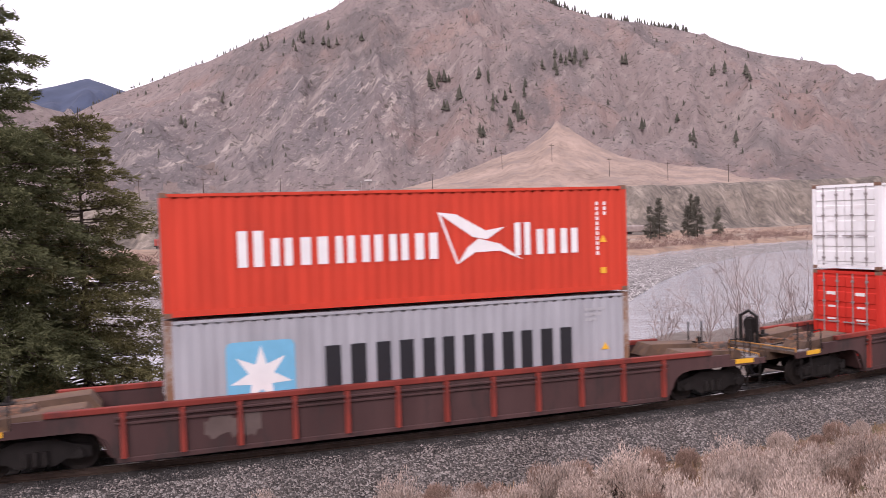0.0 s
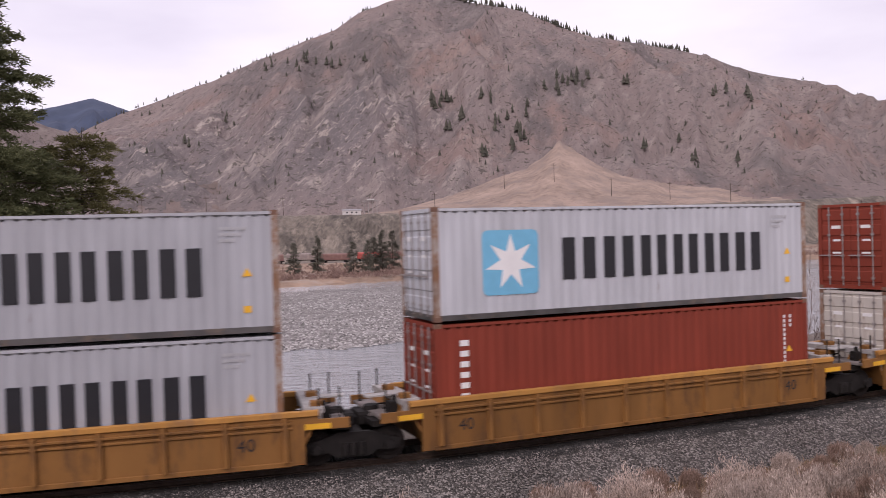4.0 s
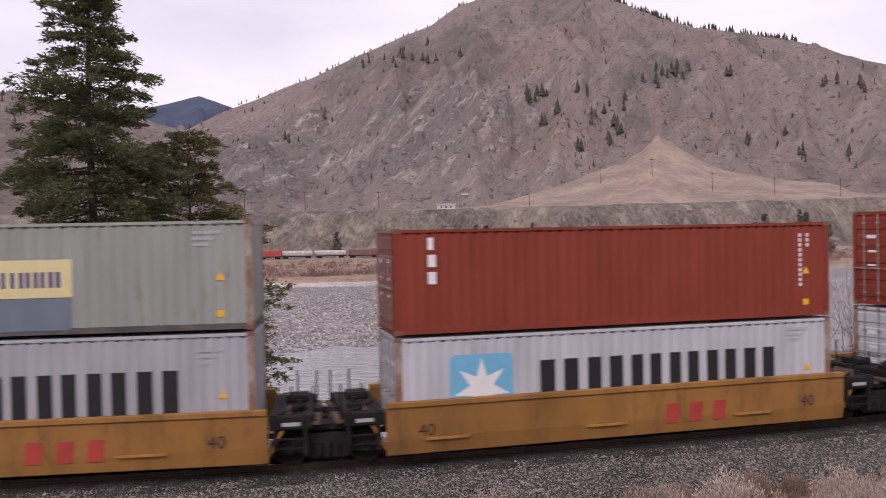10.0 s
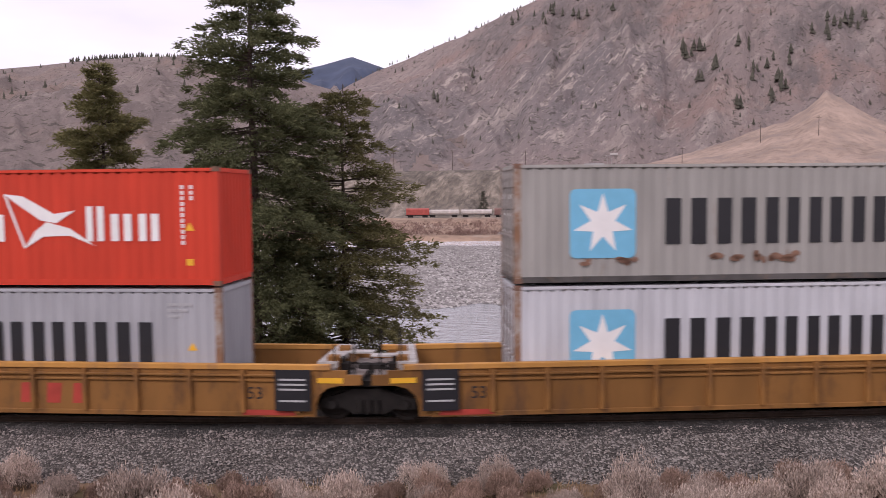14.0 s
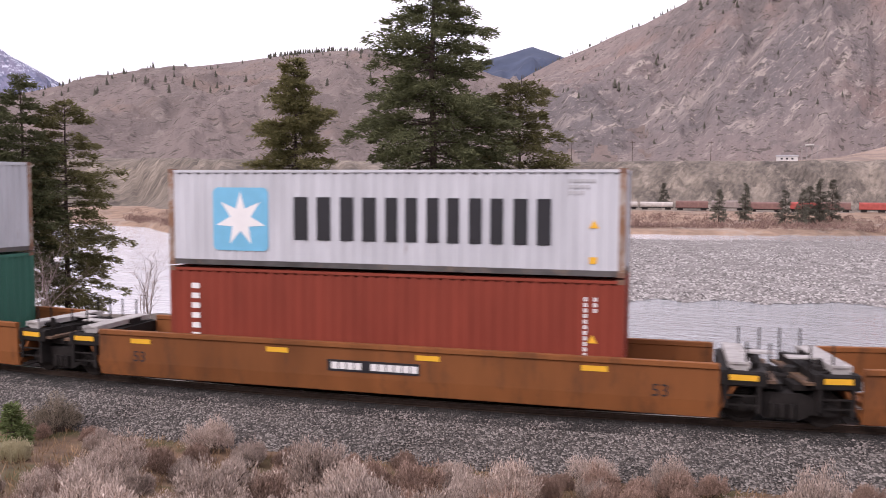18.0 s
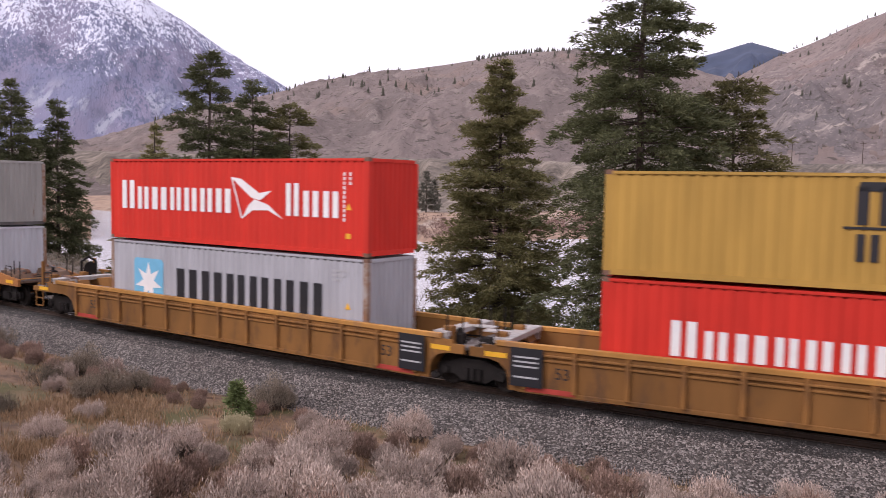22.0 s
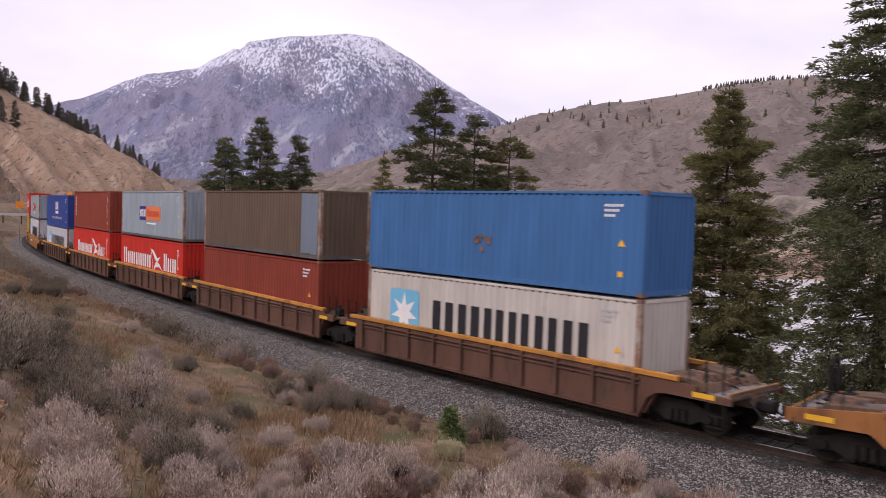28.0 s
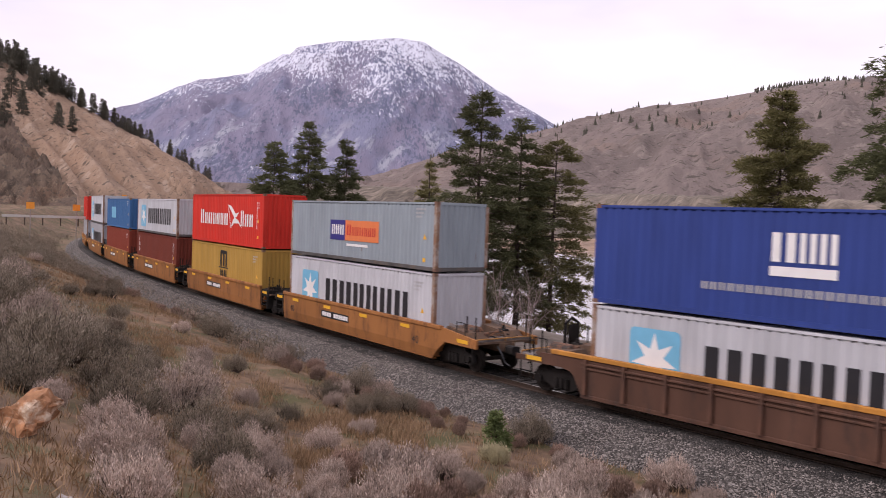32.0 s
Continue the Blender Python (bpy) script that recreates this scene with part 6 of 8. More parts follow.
#       s, well, front, rear, style, upper, lower, number, graffiti
TRAIN = [
    (-37.07, 14.6, C48, C48, RIB_MAROON, ("white", "plain"), ("red", "plain"), "", 0, TALL, TALL),
    (-14.76, 14.6, C48, C48, RIB_MAROON, ("orange_red", "south"), ("grey", "star"), "", 1, TALL, TALL),
    (8.11, 14.6, C48, 10.5, RIB_MAROON, ("dark_brown", "vertical"), ("cream", "star_sealand"), "", 0, TALL, TALL),
    (29.07, 12.7, C40, A40, RIB_YELLOW, ("brown", "vertical"), ("cream", "star_sealand"), "40", 0, TALL, TALL),
    (44.94, 12.7, A40, A40, RIB_YELLOW, ("light", "star"), ("brown", "vertical"), "40", 0, TALL, TALL),
    (60.95, 12.7, A40, A40, RIB_YELLOW, ("grey", "star"), ("grey", "star"), "40", 0, TALL, TALL),
    (76.90, 12.7, A40, A40, RIB_YELLOW, ("pale_blue", "pair_yellow"), ("red", "south"), "40", 0, LOWER, LOWER),
    (92.74, 12.7, A40, C40, RIB_YELLOW, ("grey", "star"), ("grey", "star"), "40", 0, TALL, TALL),
    (112.45, 12.7, 9.8, 9.8, FLAT_GOLD, ("beige", "star"), ("red", "south"), "40", 2, TALL, TALL),
    (132.53, 12.7, C40, A40, FLAT_GOLD, ("brown", "plain"), ("light", "star"), "40", 0, TALL, LOWER),
    (148.08, 12.7, A40, A40, FLAT_GOLD, ("brown", "three"), ("light", "star"), "40", 3, LOWER, LOWER),
    (163.59, 12.7, A40, A40, FLAT_GOLD, ("pale_green", "pair_yellow"), ("grey", "star"), "40", 3, LOWER, TALL),
    (179.09, 12.7, A40, A40, FLAT_GOLD, ("grey", "star"), ("light", "star"), "40", 4, TALL, LOWER),
    (194.40, 12.7, A40, C40, FLAT_GOLD, ("red", "south_wide"), ("grey", "star"), "40", 0, TALL, TALL),
    (216.00, 16.5, C53, A53, RIB_YELLOW, ("beige", "star"), ("light", "star"), "53", 0, TALL, TALL),
    (235.34, 16.5, A53, A53, RIB_YELLOW, ("orange_red", "south"), ("grey", "star"), "53", 3, TALL, TALL),
    (254.57, 16.5, A53, C53, RIB_YELLOW, ("navy", "plain"), ("light", "star"), "53", 0, TALL, TALL),
    (278.41, 16.5, C53, A53, FLAT_RUST, ("steel_blue", "arrow"), ("grey", "pair_pink"), "53", 0, TALL, TALL),
    (298.00, 16.5, A53, A53, FLAT_RUST, ("light", "star"), ("brown", "vertical"), "53", 0, LOWER, TALL),
    (317.52, 16.5, A53, C53, FLAT_RUST, ("light", "star"), ("green", "line_word"), "53", 5, TALL, TALL),
    (340.97, 16.5, C53, A53, RIB_YELLOW, ("pale_blue", "pair_orange"), ("grey", "star"), "53", 0, TALL, TALL),
    (360.38, 16.5, A53, A53, RIB_YELLOW, ("ochre", "tall_m"), ("red", "south"), "53", 3, LOWER, TALL),
    (379.66, 16.5, A53, C53, RIB_YELLOW, ("red", "south_wide"), ("grey", "star"), "53", 0, TALL, TALL),
    (401.15, 12.7, C40, A40, FLAT_ORANGE, ("beige", "star"), ("light", "star"), "", 6, TALL, TALL),
    (416.72, 12.7, A40, A40, FLAT_ORANGE, ("white", "star"), ("light", "star"), "", 7, TALL, TALL),
    (432.15, 12.7, A40, A40, FLAT_ORANGE, ("teal", "sea_co"), ("light", "star"), "", 8, TALL, LOWER),
    (447.82, 12.7, A40, A40, FLAT_ORANGE, ("brown", "vertical"), ("brown", "plain"), "", 8, TALL, TALL),
    (463.73, 12.7, A40, C40, FLAT_ORANGE, ("light", "star"), ("blue", "script"), "", 9, TALL, LOWER),
    (482.82, 12.7, C40, A40, RIB_BROWN, ("mid_blue", "plain"), ("cream", "star_sealand"), "", 0, TALL, TALL),
    (498.65, 12.7, A40, A40, RIB_BROWN, ("olive", "plain"), ("brown", "plain"), "", 0, TALL, TALL),
    (514.01, 12.7, A40, A40, RIB_BROWN, ("pale_blue", "pair_orange"), ("red", "south_wide"), "", 0, TALL, TALL),
    (529.31, 12.7, A40, A40, RIB_BROWN, ("brown", "vertical"), ("red", "south"), "", 0, TALL, TALL),
    (544.54, 12.7, A40, C40, RIB_BROWN, ("blue", "intra"), ("light", "star"), "", 0, TALL, LOWER),
    (564.37, 12.7, C40, A40, FLAT_ORANGE, ("pale_blue", "pair_orange"), ("light", "star"), "40", 0, LOWER, TALL),
    (580.14, 12.7, A40, A40, FLAT_ORANGE, ("red", "south"), ("ochre", "tall_m"), "", 0, TALL, TALL),
    (596.00, 12.7, A40, A40, FLAT_ORANGE, ("light", "star"), ("dark_brown", "three"), "", 0, LOWER, TALL),
    (611.50, 12.7, A40, A40, FLAT_ORANGE, ("mid_blue", "logo_patch"), ("brown", "plain"), "", 0, LOWER, TALL),
    (627.00, 12.7, A40, C40, FLAT_ORANGE, ("light", "star"), ("grey", "star"), "", 0, TALL, TALL),
    (646.00, 12.7, C40, A40, FLAT_ORANGE, ("red", "plain"), ("grey", "plain"), "", 0, TALL, TALL),
]
COLOUR_WORDS = {"yellow": "weathered yellow", "maroon": "dark maroon", "brown": "brown", "golden": "golden yellow", "rust_orange": "rusty orange", "orange": "orange"}
SPRAY = {k: mat(f"spray_paint_{k}", c, 0.6, 0, 0.25, 2) for k, c in {
    "white": (0.62, 0.60, 0.56), "blue": (0.07, 0.16, 0.24), "pale": (0.36, 0.42, 0.40), "red": (0.40, 0.05, 0.035), "olive": (0.32, 0.24, 0.04),
    "black": (0.03, 0.03, 0.03), "dust": (0.13, 0.095, 0.085), "teal": (0.055, 0.14, 0.165), "indigo": (0.035, 0.05, 0.10), "blush": (0.30, 0.20, 0.17), "soot": (0.10, 0.085, 0.075), "mist": (0.38, 0.34, 0.36), "mauve": (0.24, 0.15, 0.2), "grey": (0.40, 0.35, 0.31)}.items()}


def blob(g, cx, cz, rx, rz, y, rnd, n=16):
    """A jagged sprayed shape."""
    pts = []
    for i in range(n):
        a, q = 6.28319 * i / n, rnd.uniform(0.78, 1.08)
        pts.append((cx + rx * q * math.cos(a), cz + rz * min(q, 1.0) * math.sin(a)))
    flat(g, pts, y)


def spray(car, kind, well, rnd):
    """Sprayed shapes on the near side; none of them can be read."""
    y = -SILL_Y1 - 0.004

    def put(name, colour, label, shapes, dy):
        for k, (cx, cz, rx, rz) in enumerate(shapes):
            g = Geo()
            blob(g, cx, min(max(cz, LOW + 0.12 + rz), TOP - 0.14 - rz * 0.9), rx, rz, y - dy - 0.0008 * (k % 3), rnd)
            part(name, g.mesh(name, SPRAY[colour]), car, label)

    def patch(name, colour, label, x0, x1, z0, z1, dy, rag=0.12, n=16):
        """A wide sprayed field with a ragged edge."""
        g = Geo()
        top = [(x0 + (x1 - x0) * i / n, z1 - rag * rnd.random()) for i in range(n, -1, -1)]
        low_ = [(x0 + (x1 - x0) * i / n, z0 + rag * rnd.random()) for i in range(n + 1)]
        part(name, flat(g, low_ + top, y - dy).mesh(name, SPRAY[colour]), car, label)

    def stroke(name, colour, label, pts, wide, dy):
        """A sprayed line through the points, thin at its ends."""
        g, n, up, down = Geo(), len(pts), [], []
        for i, (px, pz) in enumerate(pts):
            (ax, az), (bx, bz) = pts[max(i - 1, 0)], pts[min(i + 1, n - 1)]
            ln = max(math.hypot(bx - ax, bz - az), 1e-3)
            q = wide * (0.45 if i in (0, n - 1) else rnd.uniform(0.85, 1.15)) / 2
            up.append((px - (bz - az) / ln * q, pz + (bx - ax) / ln * q))
            down.append((px + (bz - az) / ln * q, pz - (bx - ax) / ln * q))
        part(name, flat(g, down + up[::-1], y - dy).mesh(name, SPRAY[colour]), car, label)

    def scrawl(name, colour, label, x0, x1, count, z0, z1, wide, dy):
        """A row of bent strokes, like letters that nobody can read."""
        step = (x1 - x0) / count
        for i in range(count):
            cx, k = x0 + step * (i + 0.5), i % 3
            r = step * 0.42
            shape = ([(-r, 0.1), (-r * 0.6, 0.95), (0.1 * r, 0.35), (r * 0.7, 1.0), (r, 0.05)], [(r, 0.85), (0, 1.0), (-r, 0.6), (-r * 0.5, 0.1), (r * 0.9, 0.2)],
                     [(-r, 0.95), (r * 0.8, 0.85), (-r * 0.3, 0.5), (r, 0.3), (-r * 0.8, 0.0)])[k]
            stroke(name, colour, label, [(cx + px + rnd.uniform(-0.04, 0.04), z0 + (z1 - z0) * pz) for px, pz in shape], wide, dy + 0.0006 * (i % 2))

    if kind == 1:
        patch("faded_patch", "dust", "faded grey-brown patch", -5.3, -4.0, 0.45, 1.1, 0, 0.2)
    elif kind == 2:
        patch("graffiti", "soot", "dark sprayed field", -1.3, 4.9, 0.34, 1.08, 0, 0.2)
        scrawl("graffiti_line", "grey", "grey sprayed line", -1.1, 4.7, 8, 0.42, 0.98, 0.13, 0.004)
    elif kind == 4:
        scrawl("graffiti", "red", "red sprayed line", -4.7, 0.4, 8, 0.45, 1.08, 0.2, 0)
        scrawl("graffiti_line", "white", "pale sprayed line", -4.6, 0.3, 8, 0.52, 1.0, 0.045, 0.004)
    elif kind == 3:
        for i in range(3):
            g = flat(Geo(), [(0.9 + i * 0.68 + dx, 0.45 + dz) for dx, dz in ((0.06, 0), (0.42, 0), (0.48, 0.5), (0.10, 0.5))], y)
            part("painted_bar", g.mesh("painted_bar", SPRAY["red"]), car, "dull red painted bar")
    elif kind == 5:
        patch("graffiti", "black", "black edge of the sprayed field", -0.1, 5.6, 0.22, 1.28, 0, 0.26)
        patch("graffiti", "white", "pale sprayed field", 0.0, 5.5, 0.27, 1.24, 0.003, 0.24)
        scrawl("graffiti_line", "soot", "dark sprayed line", 0.2, 5.3, 5, 0.42, 1.08, 0.10, 0.006)
    elif kind == 6:
        patch("graffiti", "teal", "dull teal sprayed field", -6.2, 3.2, 0.24, 0.82, 0)
        patch("graffiti", "mist", "pale mauve sprayed field", -6.2, -0.8, 0.74, 1.24, 0.001)
        scrawl("graffiti_line", "indigo", "dark blue sprayed line", -5.9, -1.0, 7, 0.35, 1.15, 0.13, 0.004)
        scrawl("graffiti_line", "pale", "pale blue-green sprayed line", -1.4, 2.6, 6, 0.35, 1.0, 0.15, 0.004)
        stroke("graffiti_line", "mauve", "mauve sprayed line", [(-6.0, 0.9), (-4.6, 0.75), (-3.2, 0.92), (-1.8, 0.72), (0.4, 0.9)], 0.09, 0.006)
    elif kind == 7:
        patch("graffiti", "olive", "olive-yellow sprayed field", -5.3, -2.6, 0.42, 1.12, 0, 0.2)
        scrawl("graffiti_line", "soot", "dark sprayed line", -5.2, -2.7, 4, 0.5, 1.05, 0.07, 0.004)
        patch("graffiti", "blush", "pinkish sprayed field", 0.3, 5.6, 0.30, 1.26, 0, 0.18)
        scrawl("graffiti_line", "soot", "dark sprayed line", 0.7, 3.6, 5, 0.55, 1.1, 0.08, 0.004)
        scrawl("graffiti_line", "mist", "pale sprayed line", 2.9, 5.4, 4, 0.42, 0.9, 0.06, 0.006)
    elif kind == 8:
        patch("graffiti", "soot", "grey-brown sprayed field", -5.9, -2.6, 0.30, 1.24, 0)
        put("graffiti", "white", "white upright oval", [(-4.6, 0.8, 0.26, 0.42), (-3.75, 0.8, 0.28, 0.42)], 0.004)
        patch("graffiti", "grey", "grey sprayed shading", -1.0, 3.6, 0.28, 0.80, 0, 0.16)
        patch("graffiti", "white", "white sprayed field", -1.1, 3.2, 0.62, 1.24, 0.003, 0.24)
        scrawl("graffiti_line", "grey", "grey sprayed line", -0.9, 3.0, 6, 0.6, 1.12, 0.07, 0.006)
        stroke("graffiti_line", "olive", "yellow sprayed line", [(-0.6, 1.05), (0.2, 0.92), (1.4, 1.08), (2.4, 0.85)], 0.10, 0.008)
    elif kind == 9:
        scrawl("graffiti", "red", "dark red sprayed line", -2.2, 2.8, 6, 0.32, 1.15, 0.26, 0)
        scrawl("graffiti_line", "blush", "pinkish sprayed line", -2.1, 2.7, 6, 0.42, 1.05, 0.06, 0.004)
        put("graffiti_fill", "olive", "yellow sprayed shapes", [(2.9 + i * 0.7, 0.75, 0.38, 0.34) for i in range(3)], 0.004)


M_PLATE = Geo().box(0, 2.5, -0.012, 0, 0, 0.30).mesh("number_plate", M_BLACK)
M_PLATE_BAR = Geo().box(0, 0.18, -0.018, -0.012, 0.06, 0.24).mesh("plate_bar", M_WHITE)
M_WARN = Geo().box(0, 0.88, -0.02, 0, 0, 1.0).mesh("black_panel", M_BLACK)
M_WARN_BAR = Geo().box(0.1, 0.76, -0.026, -0.02, 0, 0.045).mesh("panel_bar", M_GREYM)
M_TREAD = Geo().box(0, 1.1, -0.06, 0, 0, 0.05).mesh("grab_rail", CAR["yellow_trim"])
M_PINK_PLATE = Geo().box(0, 1.3, -0.008, 0, 0, 0.13).mesh("dull_red_plate", SPRAY["red"])

# marks of wear on single containers: s of the car, upper (1) or lower (0), then x, z and size of each, paint, label
WEAR = {
    (132.53, 1): [(0.3, 0.22, 1.25, 0.8, PAINT["dark_brown"], "darker repainted patch")],
    (163.59, 1): [(-2.95, 0.25, 0.95, 1.25, PAINT["cream"], "cream patch with rust"), (-0.1, 0.1, 2.1, 0.75, PAINT["steel_blue"], "dull grey patch"), (-2.6, 0.5, 0.5, 0.6, M_CAST, "rust patch")],
    (340.97, 1): [(-1.5, 0.3, 1.2, 0.65, PAINT["cream"], "cream patch"), (3.1, 1.6, 0.3, 0.4, M_BLACK, "dark round stain")],
    (317.52, 0): [(3.5, 1.85, 0.8, 0.5, M_DARK_GREEN, "darker square patch")],
    (498.65, 1): [(4.5, 0.17, 1.42, 2.6, PAINT["steel_blue"], "greyer unpainted stretch")],
    (8.11, 0): [(-5.3, 1.75, 1.9, 0.6, PAINT["beige"], "tan patch"), (-2.9, 1.6, 0.9, 0.7, PAINT["cream"], "cream patch")],
    (29.07, 0): [(1.9, 0.9, 0.35, 1.3, PAINT["steel_blue"], "grey scrape")],
    (401.15, 1): [(-1.0, 2.32, 3.2, 0.09, M_CAST, "rusty tear in the side"), (2.2, 2.16, 3.6, 0.10, M_CAST, "rusty tear in the side"), (-4.6, 1.40, 1.7, 0.05, M_CAST, "rusty scratch"), (1.2, 2.42, 4.4, 0.12, PAINT["cream"], "bare bent strip")],
    (216.00, 1): [(-1.5, 0.5, 2.4, 0.18, M_CAST, "row of rust marks"), (-4.4, 0.45, 1.3, 0.14, M_CAST, "row of rust marks")],
    (112.45, 1): [(-2.4, 0.62, 2.8, 0.05, M_CAST, "rusty scratch")],
    (76.90, 1): [(-3.6, 0.2, 0.9, 0.7, M_CAST, "rust patch"), (0.4, 2.1, 0.5, 0.4, M_CAST, "rust patch"), (-2.2, 0.1, 0.8, 0.3, M_CAST, "rust patch")],
    (482.82, 1): [(-0.4, 0.8, 0.9, 0.7, M_CAST, "rust spots")],
}
# where a plate stands along its car, if not at the usual place
PLATE_X = {278.41: 1.7, 298.00: -1.4, 317.52: -5.2, 132.53: 1.3, 401.15: 0.7, 112.45: -4.2, 194.40: -3.8}
NO_PLATE = (148.08, 163.59, 179.09)
MOVING = []   # (thing, s at the start, half its length, height)


def build_train():
    rnd = random.Random(4)
    for s, well, front, rear, style, up, low, num, tags, up_h, low_h in TRAIN:
        body = style[0]
        coupled = [sg for sg, e in ((1, front), (-1, rear)) if e not in (A40, A53)]
        trucks = [(front - 2.2) if 1 in coupled else front, *([-(rear - 2.2)] if -1 in coupled else [])]
        fb = front - (0.55 if 1 in coupled else 0.12)
        rb = rear - (0.55 if -1 in coupled else 0.12)
        word_ = "ribbed" if style[3] else "smooth-sided"
        car = well_car(style, well, fb, rb, trucks, f"{COLOUR_WORDS[body]} {word_} well car carrying two stacked containers", coupled)
        h = well / 2
        if num:
            part("number", NUM[num], car, f"black figures {num}", pose(-h + (0.75 if well < 16 else 1.05), -SILL_Y1 - 0.004, 0.62, 90, 0, 0))
            part("number", NUM[num], car, f"black figures {num}", pose(h - (1.35 if well < 16 else 1.5), -SILL_Y1 - 0.004, 0.62, 90, 0, 0))
        if not style[3]:
            x = PLATE_X.get(s, -2.4)
            pl = None if s in NO_PLATE else part("number_plate", M_PLATE, car, "black plate with white bars", pose(x, -SILL_Y1 - 0.001, 0.72))
            for i in (0, 1, 2, 3, 5, 6, 7, 8, 9, 10) if pl else ():
                part("plate_bar", M_PLATE_BAR, pl, "", pose(0.12 + i * 0.215, 0, 0))
            for i in range(3 if body == "golden" else 4):
                if body == "golden":
                    part("grab_rail", M_TREAD, car, "pale yellow grab rail", pose(-h + 0.9 + i * 4.2, -SILL_Y1 - 0.001, 0.52))
                else:
                    part("reflector", M_PLACARD, car, "yellow placard", pose(-h + 1.0 + i * (well / 4), -SILL_Y1 - 0.003, 1.12, 0, 0, 0))
        elif well > 16:
            for sg in (1, -1):
                if sg in coupled:
                    continue
                wp = part("black_panel", M_WARN, car, "black notice panel with grey bars", pose(sg * (h - 0.33) - 0.44, -SILL_Y1 - 0.105, 0.36))
                for z in (0.74, 0.62, 0.50, 0.22):
                    part("panel_bar", M_WARN_BAR, wp, "", pose(0, 0, z))
            part("dull_red_plate", M_PINK_PLATE, car, "dull red strip", pose(h - 1.6, -SILL_Y1 - 0.035, 0.23))
            part("dull_red_plate", M_PINK_PLATE, car, "dull red strip", pose(-h + 0.3, -SILL_Y1 - 0.035, 0.23))
        spray(car, tags, well, rnd)
        MOVING.append((car, s, min(front, rear) * 0.72, 0.0))
        for layer, (shade, marks), high, z in ((0, low, low_h, 0.40), (1, up, up_h, 0.40 + low_h + 0.045)):
            box = container(shade, marks, high, s < 330)
            if (s, layer) in WEAR:
                # this one is worn in its own way: the next alike is built anew
                BOX_PROTO.pop((shade, marks, high, s < 330))
            for wx, wz, wl_, wh, wm, label in WEAR.get((s, layer), ()):
                g = Geo()
                n = 9
                top = [(wx + wl_ * i / n, wz + wh * (1 - 0.03 * rnd.random())) for i in range(n + 1)]
                low_ = [(wx + wl_ * i / n, wz + wh * 0.03 * rnd.random()) for i in range(n, -1, -1)]
                if wm is M_CAST and wl_ < 1.3:
                    # rust breaks out in small jagged spots
                    for _ in range(7):
                        blob(g, wx + wl_ * rnd.random(), wz + wh * rnd.random(), wl_ * rnd.uniform(0.06, 0.2), wh * rnd.uniform(0.06, 0.22), -BOX_W / 2 - 0.012, rnd, 9)
                elif wm is M_CAST:
                    for q in range(int(wl_ * 7)):
                        blob(g, wx + wl_ * rnd.random(), wz + wh * rnd.random(), rnd.uniform(0.05, 0.22), wh * rnd.uniform(0.25, 0.6), -BOX_W / 2 - 0.012, rnd, 8)
                else:
                    flat(g, top + low_, -BOX_W / 2 - 0.012)
                patch = part("worn_patch", g.mesh("worn_patch", wm), box, label)
                if wm is M_CAST:
                    tagged(patch, label, kind="stuff")
            MOVING.append((box, s, min(front, rear) * 0.72, z))


build_train()

# ---------------------------------------------------------------- plants
def leaf_mat(name, c1, c2, rough=0.8, trans=0.0):
    """Foliage: every island has its own shade between two."""
    m = bpy.data.materials.new(name)
    m.use_nodes = True
    n, l = m.node_tree.nodes, m.node_tree.links
    b = n["Principled BSDF"]
    b.inputs["Roughness"].default_value = rough
    b.inputs["Specular IOR Level"].default_value = 0.2
    geo, mx, oi, mu, ob = n.new("ShaderNodeNewGeometry"), n.new("ShaderNodeMix"), n.new("ShaderNodeObjectInfo"), n.new("ShaderNodeMapRange"), n.new("ShaderNodeVectorMath")
    mx.data_type = "RGBA"
    mx.inputs[6].default_value, mx.inputs[7].default_value = (*c1, 1), (*c2, 1)
    l.new(geo.outputs["Random Per Island"], mx.inputs[0])
    mu.inputs["To Min"].default_value, mu.inputs["To Max"].default_value = 0.8, 1.2
    l.new(oi.outputs["Random"], mu.inputs["Value"])
    ob.operation = "SCALE"
    l.new(mx.outputs[2], ob.inputs[0])
    l.new(mu.outputs[0], ob.inputs["Scale"])
    l.new(ob.outputs[0], b.inputs["Base Color"])
    if trans:
        tr, mix = n.new("ShaderNodeBsdfTranslucent"), n.new("ShaderNodeMixShader")
        mix.inputs[0].default_value = trans
        l.new(ob.outputs[0], tr.inputs[0])
        l.new(b.outputs[0], mix.inputs[1])
        l.new(tr.outputs[0], mix.inputs[2])
        l.new(mix.outputs[0], n["Material Output"].inputs[0])
    return m


M_SPRUCE = leaf_mat("spruce_needles", (0.082, 0.092, 0.046), (0.135, 0.14, 0.068), trans=0.35)
M_PINE = leaf_mat("pine_needles", (0.135, 0.128, 0.055), (0.205, 0.185, 0.082), trans=0.35)
# far needles: olive, paled in the colour for the haze of distance
M_FARTREE = leaf_mat("hazed_conifer_needles", (0.105, 0.105, 0.082), (0.16, 0.15, 0.12), trans=0.4)
M_BARK = mat("grey_brown_bark", (0.075, 0.055, 0.045), 0.95, 0, 0.4, 6, 0.02, 20)
M_TWIG = leaf_mat("bare_pale_twigs", (0.22, 0.17, 0.15), (0.36, 0.29, 0.27))
M_SAGE = leaf_mat("grey_sagebrush", (0.22, 0.172, 0.142), (0.62, 0.50, 0.43))
M_SAGE_PALE = leaf_mat("pale_sagebrush", (0.27, 0.212, 0.175), (0.64, 0.52, 0.45))
M_SAGE_OLIVE = leaf_mat("olive_sagebrush", (0.095, 0.08, 0.057), (0.36, 0.30, 0.232))
